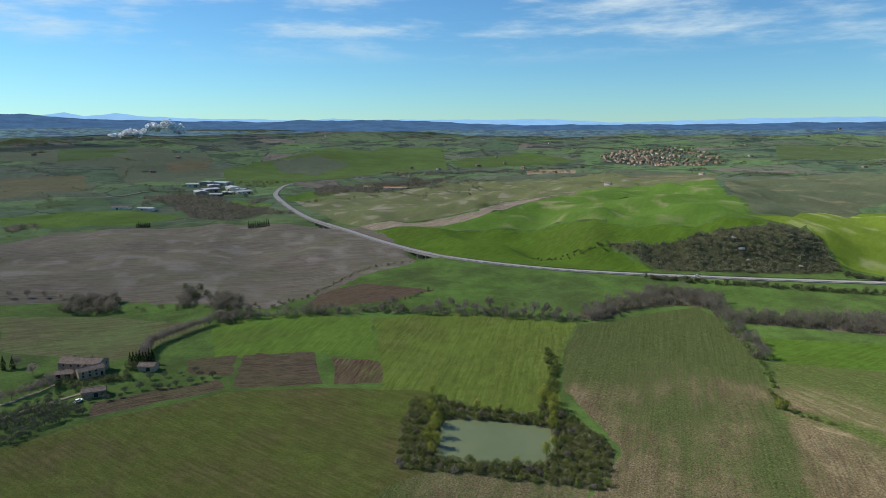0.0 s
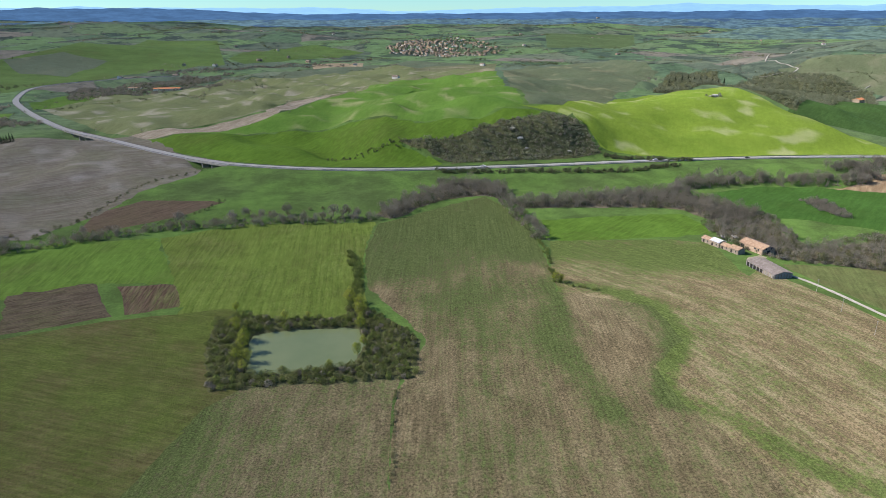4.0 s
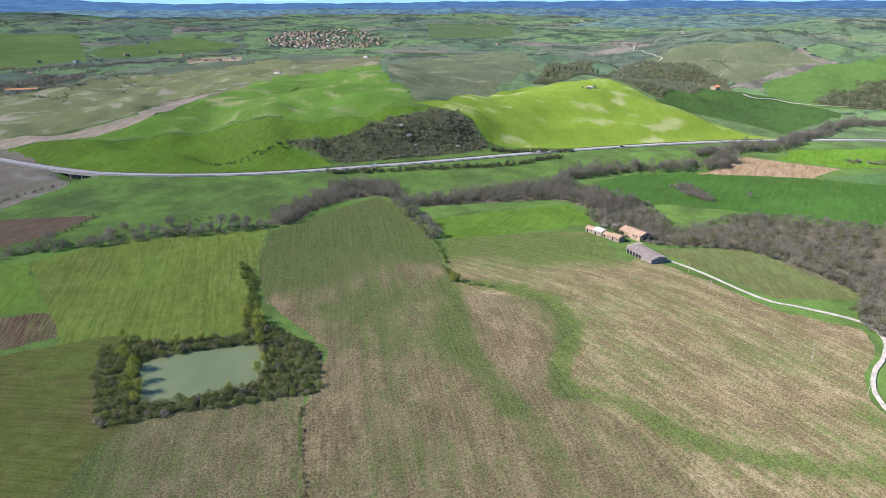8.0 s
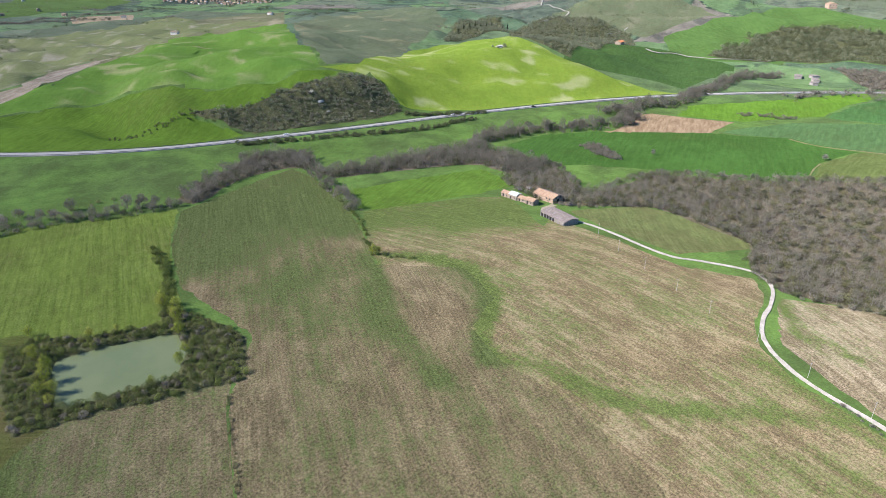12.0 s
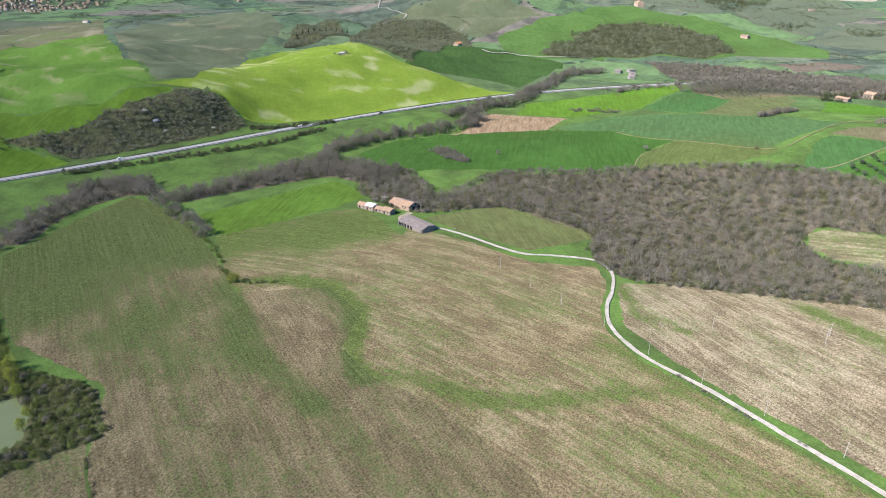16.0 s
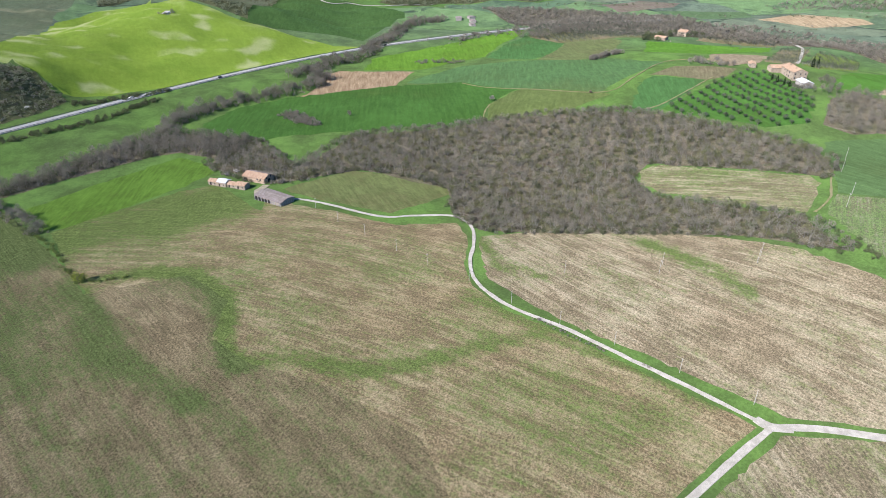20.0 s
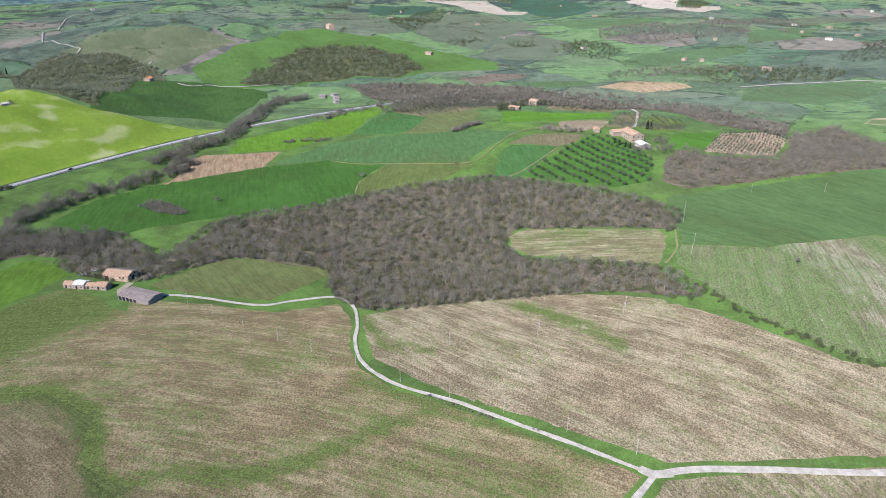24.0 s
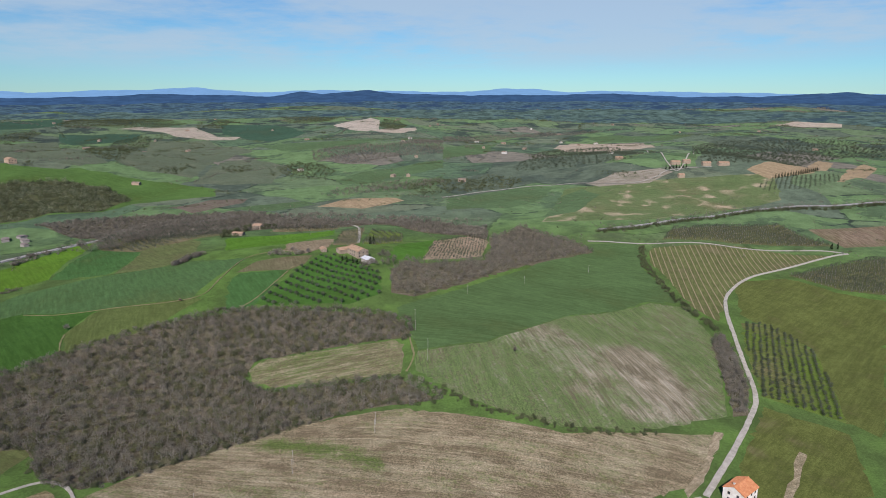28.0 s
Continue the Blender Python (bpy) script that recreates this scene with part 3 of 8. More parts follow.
M["steam"] = steam_material()
GREEN, WHEAT, BRIGHT, TAN, GREY = (0.070, 0.128, 0.026), (0.052, 0.125, 0.020), (0.080, 0.190, 0.018), (0.235, 0.185, 0.110), (0.135, 0.118, 0.092)
F = {  # for each field: its material, how lush it is, its label
    "plough_grey": (dict(speck=0.3, lush=(0.135, 0.130, 0.086), dry=(0.160, 0.144, 0.120), turn=80, rows=2.5, streak=0.2, patch=80, spot=((0.23, 0.215, 0.195), 0.5)), 0.42, "grey-brown ploughed field with pale clay patches on a slope"),
    "plough_red": (dict(speck=0.3, lush=(0.10, 0.082, 0.05), dry=(0.115, 0.085, 0.062), turn=60, rows=1.5, streak=0.3), 0.4, "small reddish-brown ploughed field beside the creek"),
    "pasture_west": (dict(lush=(0.098, 0.155, 0.048), dry=(0.15, 0.14, 0.08), turn=70, rows=3, streak=0.3), 0.65, "grey-green rough pasture behind the farmhouse"),
    "vines_a": (dict(lush=(0.100, 0.098, 0.046), dry=(0.102, 0.082, 0.058), turn=75, rows=1.2, streak=0.6, tram=2.6, bare=0.5), 0.4, "dark tilled vineyard plot"),
    "vines_b": (dict(lush=(0.100, 0.098, 0.046), dry=(0.102, 0.082, 0.058), turn=75, rows=1.2, streak=0.6, tram=2.6, bare=0.5), 0.35, "dark brown tilled vineyard plot"),
    "vines_c": (dict(lush=(0.11, 0.125, 0.045), dry=(0.115, 0.082, 0.058), turn=10, rows=1.6, streak=0.7), 0.3, "striped vineyard plot with reddish soil"),
    "vines_d": (dict(lush=(0.105, 0.110, 0.046), dry=(0.102, 0.082, 0.058), turn=60, rows=1.4, streak=0.6), 0.25, "narrow brown vineyard strip below the olive trees"),
    "young_crop": (dict(drill=0.15, speck=0.5, lush=(0.070, 0.115, 0.022), dry=(0.130, 0.108, 0.055), turn=-55, rows=2.0, streak=0.15, patch=40), 0.66, "olive-green young crop beside the pond"),
    "crop_north": (dict(drill=0.25, speck=0.45, lush=(0.090, 0.158, 0.026), dry=(0.16, 0.175, 0.06), turn=12, rows=2.0, streak=0.3), 0.85, "bright green crop behind the pond"),
    "crop_northwest": (dict(speck=0.35, lush=(0.086, 0.185, 0.026), dry=(0.15, 0.18, 0.06), turn=12, rows=2.0, streak=0.2), 0.85, "bright green crop above the vineyard plots"),
    "stubble_west": (dict(soil=(0.142, 0.116, 0.066), straw=(0.200, 0.168, 0.102), green=(0.076, 0.104, 0.034), turn=20, straws=0.45), 0.38, "large stubble field turning green, sown in rows"),
    "stubble_mid": (dict(soil=(0.178, 0.140, 0.080), straw=(0.268, 0.228, 0.138), green=(0.088, 0.126, 0.034), turn=-1, straws=0.82, sweep=0.001), 0.4, "dry tan stubble field with green regrowth beside the gravel road"),
    "crop_barn": (dict(speck=0.35, lush=(0.070, 0.160, 0.020), dry=(0.16, 0.16, 0.06), turn=60, rows=2.0, streak=0.15), 0.95, "bright green crop behind the barns"),
    "meadow_barn": (dict(lush=(0.092, 0.138, 0.040), dry=(0.20, 0.17, 0.09), turn=40, rows=2.5, streak=0.1), 0.8, "green meadow between barns and wood"),
    "stubble_east": (dict(soil=(0.186, 0.152, 0.095), straw=(0.305, 0.268, 0.182), green=(0.088, 0.126, 0.034), turn=25, straws=0.85), 0.28, "pale straw-coloured stubble field with drill rows"),
    "stubble_pond": (dict(soil=(0.145, 0.119, 0.070), straw=(0.205, 0.172, 0.106), green=(0.078, 0.108, 0.034), turn=16, straws=0.5), 0.5, "brownish stubble field with green rows below the pond"),
    "wheat_small": (dict(speck=0.3, lush=(0.052, 0.150, 0.020), dry=(0.12, 0.16, 0.04), turn=40, rows=3.0, streak=0.1), 0.95, "small vivid green field beside the farm"),
    "orchard": (dict(lush=(0.11, 0.125, 0.055), dry=(0.29, 0.23, 0.165), turn=62, rows=2.5, streak=0.4, tram=4.0, bare=0.6), 0.3, "orchard plot with brown tilled rows"),
    "orchard_farm": (dict(lush=(0.085, 0.150, 0.025), dry=(0.20, 0.17, 0.09), turn=75, rows=2.5, streak=0.3), 0.8, "bright grass under rows of olive trees"),
    "grove_villa": (dict(lush=(0.085, 0.115, 0.040), dry=(0.18, 0.15, 0.09), turn=30, rows=2.5, streak=0.3), 0.6, "grass under the olive grove beside the villa"),
    "stubble_south": (dict(soil=(0.175, 0.146, 0.092), straw=(0.30, 0.262, 0.18), green=(0.088, 0.126, 0.034), turn=55, straws=0.8), 0.4, "patchy stubble field at the road junction"),
    "rape": (dict(speck=0.2, lush=(0.120, 0.220, 0.024), dry=(0.20, 0.23, 0.08), turn=40, rows=3.0, streak=0.03, patch=90, spot=((0.30, 0.32, 0.15), 0.75)), 0.95, "vivid yellow-green crop on a rounded hill with pale patches"),
    "wheat_hill": (dict(speck=0.2, lush=(0.072, 0.168, 0.024), dry=(0.15, 0.19, 0.07), turn=30, rows=3.0, streak=0.03, patch=90, spot=((0.22, 0.23, 0.11), 0.75)), 0.9, "bright green wheat on a rolling hill with pale patches"),
    "wheat_low": (dict(speck=0.3, lush=(0.066, 0.150, 0.016), dry=(0.12, 0.16, 0.04), turn=50, rows=3.0, streak=0.03, patch=80), 0.9, "smooth green wheat above the highway"),
    "wheat_grey": (dict(speck=0.3, lush=(0.080, 0.122, 0.056), dry=(0.13, 0.125, 0.07), turn=60, rows=3.0, streak=0.04, patch=120, spot=((0.17, 0.17, 0.10), 0.8)), 0.85, "grey-green field on the far slope"),
    "bare_strip": (dict(lush=(0.16, 0.15, 0.10), dry=(0.27, 0.235, 0.18), turn=60, rows=3.0, streak=0.2), 0.1, "pale bare strip of earth between two crops"),
    "hillside_west": (dict(lush=(0.106, 0.150, 0.055), dry=(0.18, 0.16, 0.10), turn=60, rows=4.0, streak=0.15, patch=90, spot=((0.25, 0.235, 0.175), 0.8), speck=0.25), 1.0, "worn greyish green hillside with pale clay patches"),
    "floor_wood": (dict(lush=(0.085, 0.090, 0.045), dry=(0.150, 0.132, 0.095), turn=0, rows=3.0, streak=0.1, patch=20, speck=0.75), 0.4, "brown leaf litter and dry grass under the bare wood"),
    "floor_scrub": (dict(lush=(0.070, 0.095, 0.036), dry=(0.15, 0.145, 0.10), turn=0, rows=3.0, streak=0.1, patch=12, speck=0.75), 0.85, "dry grassy slope under the scrub"),
    "hillside_brown": (dict(lush=(0.104, 0.136, 0.058), dry=(0.16, 0.14, 0.09), turn=60, rows=4.0, streak=0.2, patch=110, spot=((0.22, 0.20, 0.14), 0.7)), 0.85, "brownish green hillside with worn patches"),
    "wheat_dark": (dict(speck=0.3, lush=(0.040, 0.098, 0.022), dry=(0.09, 0.12, 0.05), turn=60, rows=3.0, streak=0.1), 0.95, "deep green wheat field beside the highway"),
    "fallow_tan": (dict(lush=(0.15, 0.16, 0.05), dry=(0.26, 0.195, 0.12), turn=60, rows=2.5, streak=0.07, patch=40), 0.0, "bare tan field edge beside the creek"),
    "wheat_east": (dict(speck=0.3, lush=(0.038, 0.108, 0.018), dry=(0.10, 0.15, 0.04), turn=60, rows=3.0, streak=0.1, patch=90), 0.95, "deep green wheat field with a lone bare tree"),
    "wheat_emerald": (dict(speck=0.3, lush=(0.056, 0.132, 0.038), dry=(0.13, 0.17, 0.06), turn=70, rows=3.0, streak=0.1, patch=110), 0.85, "emerald wheat field on a gentle slope"),
    "wheat_strip": (dict(speck=0.3, lush=(0.045, 0.125, 0.030), dry=(0.12, 0.15, 0.05), turn=70, rows=3.0, streak=0.12), 0.9, "narrow green wheat strip"),
    "meadow_strip": (dict(lush=(0.078, 0.128, 0.032), dry=(0.13, 0.145, 0.06), turn=80, rows=3.0, streak=0.08), 0.9, "olive-green meadow above the wood"),
    "olive_field": (dict(speck=0.3, lush=(0.044, 0.128, 0.020), dry=(0.12, 0.16, 0.04), turn=40, rows=3.0, streak=0.1), 0.95, "vivid green field planted with young olive trees"),
    "wheat_top": (dict(speck=0.3, lush=(0.064, 0.175, 0.018), dry=(0.12, 0.16, 0.04), turn=80, rows=3.0, streak=0.1), 0.92, "bright green field below the villa"),
    "fallow_small": (dict(lush=(0.13, 0.13, 0.06), dry=(0.215, 0.180, 0.120), turn=80, rows=2.0, streak=0.2), 0.1, "small bare grey-brown plot beside the farm"),
    "crop_highway": (dict(speck=0.3, lush=(0.075, 0.185, 0.018), dry=(0.12, 0.16, 0.04), turn=60, rows=3.0, streak=0.1), 0.92, "bright green crop below the highway"),
    "clearing": (dict(soil=(0.165, 0.140, 0.085), straw=(0.33, 0.295, 0.20), green=(0.090, 0.130, 0.036), turn=5, straws=0.8), 0.50, "dry grass clearing enclosed by the bare wood"),
    "wheat_plain": (dict(speck=0.3, lush=(0.062, 0.130, 0.038), dry=(0.12, 0.14, 0.05), turn=30, rows=3.0, streak=0.12, patch=110), 0.9, "wide green wheat field with utility poles"),
    "stubble_plain": (dict(soil=(0.170, 0.150, 0.098), straw=(0.33, 0.30, 0.235), green=(0.100, 0.150, 0.050), turn=92, straws=0.9), 0.92, "patchy green field with pale stubble rows"),
    "vineyard": (dict(lush=(0.090, 0.128, 0.038), dry=(0.25, 0.20, 0.135), turn=-66, rows=2.2, streak=0.15, tram=5.6, bare=0.85), 0.9, "vineyard with brown tilled rows on green grass"),
    "grove_road": (dict(lush=(0.075, 0.140, 0.022), dry=(0.20, 0.17, 0.10), turn=30, rows=2.0, streak=0.25), 0.7, "grass under an olive grove beside the road"),
    "grove_east": (dict(lush=(0.080, 0.110, 0.036), dry=(0.17, 0.15, 0.09), turn=30, rows=2.0, streak=0.15), 0.8, "grass under an olive grove"),
    "grove_far": (dict(lush=(0.085, 0.112, 0.038), dry=(0.17, 0.15, 0.09), turn=30, rows=2.0, streak=0.15), 0.8, "grass under a long olive grove"),
    "dry_strip": (dict(speck=0.75, lush=(0.10, 0.12, 0.045), dry=(0.29, 0.25, 0.165), turn=-17, rows=1.5, streak=0.2, patch=12), 0.2, "strip of dry straw in the meadow"),
    "dry_headland": (dict(speck=0.75, lush=(0.10, 0.12, 0.045), dry=(0.29, 0.25, 0.17), turn=-35, rows=1.5, streak=0.2, patch=14), 0.12, "dry bare headland at the end of the stubble field"),
    "meadow_house": (dict(speck=0.5, lush=(0.085, 0.125, 0.028), dry=(0.23, 0.20, 0.115), turn=-35, rows=2.0, streak=0.1, patch=22), 0.92, "green meadow with dry patches behind the orange-roofed house"),
    "meadow_east": (dict(speck=0.4, lush=(0.082, 0.122, 0.028), dry=(0.19, 0.165, 0.09), turn=-35, rows=3.0, streak=0.08, patch=28), 0.95, "mottled green meadow beside the olive grove"),
    "badland": (dict(lush=(0.082, 0.138, 0.046), dry=(0.20, 0.175, 0.10), turn=30, rows=5.0, streak=0.06, patch=60, spot=((0.34, 0.275, 0.19), 0.85)), 0.85, "grassy slope with eroded pale clay patches"),
    "vineyard_red": (dict(lush=(0.11, 0.105, 0.05), dry=(0.20, 0.155, 0.11), turn=-70, rows=3.0, streak=0.3, tram=5.0, bare=0.6), 0.35, "brown vineyard on the far slope"),
    "clay_a": (dict(lush=(0.20, 0.18, 0.14), dry=(0.38, 0.34, 0.28), turn=20, rows=6.0, streak=0.2, patch=60, spot=((0.24, 0.22, 0.17), 0.6)), 0.0, "large pale bare clay field on a far hill"),
    "clay_b": (dict(lush=(0.20, 0.18, 0.14), dry=(0.35, 0.31, 0.25), turn=20, rows=6.0, streak=0.2, patch=60, spot=((0.20, 0.20, 0.13), 0.7)), 0.0, "long pale bare clay field on a far hill"),
    "hill_field": (dict(speck=0.3, lush=(0.066, 0.152, 0.032), dry=(0.12, 0.15, 0.045), turn=20, rows=4.0, streak=0.1, patch=120), 0.95, "bright green crop curving round a scrubby hill"),
    "grove_knoll": (dict(lush=(0.088, 0.128, 0.042), dry=(0.17, 0.155, 0.09), turn=30, rows=2.5, streak=0.12), 0.9, "grass under an olive grove above the highway"),
    "grove_crest": (dict(lush=(0.085, 0.105, 0.036), dry=(0.20, 0.165, 0.10), turn=30, rows=2.5, streak=0.2), 0.5, "grass under olive trees along a crest"),
    "grove_rows": (dict(lush=(0.085, 0.120, 0.036), dry=(0.21, 0.17, 0.11), turn=10, rows=2.5, streak=0.2), 0.5, "grass under olive rows beside the farm lane"),
    "meadow_knoll": (dict(lush=(0.086, 0.130, 0.040), dry=(0.18, 0.155, 0.09), turn=60, rows=3, streak=0.08, patch=40), 0.85, "olive-green rough meadow on a knoll"),
    "meadow_hill": (dict(speck=0.25, lush=(0.088, 0.130, 0.056), dry=(0.15, 0.145, 0.09), turn=60, rows=4, streak=0.06, patch=120, spot=((0.19, 0.18, 0.12), 0.4)), 0.95, "worn grey-green grass on a broad hill"),
    "tan_c": (dict(lush=(0.15, 0.14, 0.07), dry=(0.30, 0.235, 0.145), turn=60, rows=4, streak=0.15, patch=60), 0.1, "pale tan field on the estate's slope"),
    "tan_e": (dict(lush=(0.15, 0.14, 0.07), dry=(0.30, 0.235, 0.145), turn=60, rows=4, streak=0.15, patch=60), 0.1, "pale tan field beside a cypress row"),
    "tan_valley": (dict(lush=(0.15, 0.14, 0.07), dry=(0.30, 0.235, 0.145), turn=60, rows=4, streak=0.15, patch=60), 0.05, "bare tan field on the valley floor"),
    "quarry_f": (dict(lush=(0.25, 0.22, 0.17), dry=(0.34, 0.29, 0.225), turn=60, rows=4, streak=0.2, patch=30, spot=((0.14, 0.15, 0.08), 0.7)), 0.0, "pale bare ground round the estate's works"),
    "vine_g": (dict(lush=(0.12, 0.13, 0.075), dry=(0.25, 0.228, 0.18), turn=20, rows=4, streak=0.25, tram=7.0, bare=0.7, patch=40), 0.15, "pale grey young vineyard on the estate"),
    "green_w1": (dict(speck=0.3, lush=(0.075, 0.165, 0.026), dry=(0.14, 0.16, 0.06), turn=60, rows=4, streak=0.1, patch=90), 0.9, "bright green field on the valley floor"),
    "green_w2": (dict(speck=0.3, lush=(0.078, 0.175, 0.026), dry=(0.14, 0.16, 0.06), turn=60, rows=4, streak=0.1, patch=90), 0.9, "bright green field between leafless trees"),
    "green_w3": (dict(speck=0.3, lush=(0.072, 0.170, 0.024), dry=(0.14, 0.16, 0.06), turn=60, rows=4, streak=0.1, patch=90), 0.9, "bright green field inside the highway bend"),
    "green_w4": (dict(speck=0.3, lush=(0.075, 0.150, 0.034), dry=(0.14, 0.16, 0.06), turn=60, rows=4, streak=0.1, patch=90), 0.9, "green field on a far rounded hill"),
    "green_w5": (dict(speck=0.3, lush=(0.062, 0.130, 0.036), dry=(0.14, 0.16, 0.06), turn=60, rows=4, streak=0.1, patch=90), 0.9, "green field on the far plain"),
    "green_e1": (dict(speck=0.3, lush=(0.070, 0.140, 0.032), dry=(0.14, 0.16, 0.06), turn=60, rows=4, streak=0.1, patch=90), 0.9, "green field below the town"),
    "green_e2": (dict(speck=0.3, lush=(0.068, 0.125, 0.042), dry=(0.14, 0.16, 0.06), turn=60, rows=4, streak=0.1, patch=90), 0.9, "grey-green field on a far ridge"),
    "brown_w": (dict(lush=(0.112, 0.128, 0.060), dry=(0.15, 0.135, 0.085), turn=60, rows=4, streak=0.15, patch=90), 0.3, "dull brown field on a far hill"),
    "brown_w2": (dict(lush=(0.115, 0.132, 0.062), dry=(0.155, 0.145, 0.09), turn=60, rows=4, streak=0.15, patch=90), 0.45, "olive-brown field on a gentle far slope"),
    "tan_e2": (dict(lush=(0.15, 0.14, 0.07), dry=(0.30, 0.245, 0.165), turn=60, rows=4, streak=0.15, patch=60), 0.05, "bare tan strip below the town"),
}

# the far greens hold extra blue, haze painted into the base colour
FAR_CROP = dict(speck=0.3, lush=(0.066, 0.132, 0.048), dry=(0.14, 0.16, 0.07), turn=60, rows=4, streak=0.08, patch=120)
FAR_DARK = dict(speck=0.3, lush=(0.036, 0.088, 0.044), dry=(0.10, 0.13, 0.07), turn=60, rows=4, streak=0.05, patch=150)
FAR_MEADOW = dict(speck=0.4, lush=(0.078, 0.120, 0.060), dry=(0.125, 0.135, 0.085), turn=60, rows=4, streak=0.06, patch=110, spot=((0.15, 0.155, 0.10), 0.3))
FAR_CLAY = dict(lush=(0.22, 0.195, 0.15), dry=(0.37, 0.325, 0.26), turn=20, rows=6.0, streak=0.1, patch=90)
for key in ("far_dark_a", "far_dark_b", "far_dark_c", "far_green_a", "far_green_b", "far_green_c", "far_green_d", "far_green_e", "far_green_f", "far_green_g", "far_green_h", "far_green_i", "far_green_j", "far_green_k", "far_green_l", "far_green_m", "far_green_n", "far_meadow_a", "far_meadow_b", "far_meadow_c", "far_meadow_d", "far_meadow_e", "far_meadow_f", "far_meadow_g", "far_meadow_h", "far_plough", "far_tan_a", "far_tan_b"):
    kind = key.split("_")[1]
    spec, base, label = {"green": (FAR_CROP, 0.9, "green crop on a far slope"), "dark": (FAR_DARK, 0.9, "deep green wheat on a far slope"), "meadow": (FAR_MEADOW, 0.95, "worn grey-green pasture on a far hill"),
                         "plough": (dict(FAR_MEADOW, lush=(0.12, 0.10, 0.075), dry=(0.15, 0.125, 0.10)), 0.4, "grey-brown ploughed field on the valley floor"), "tan": (FAR_CLAY, 0.1, "pale bare field on a far slope")}[kind]
    F[key] = (spec, base, label)
F["clay_c"] = (FAR_CLAY, 0.1, "strip of pale clay beside a wooded hill")
F["wheat_knoll"] = (F["wheat_strip"][0], 0.9, "deep green wheat below the olive grove")
F["fallow_strip"] = (dict(lush=(0.10, 0.12, 0.05), dry=(0.19, 0.16, 0.10), turn=80, rows=2.0, streak=0.1), 0.7, "brownish fallow strip above the wheat")

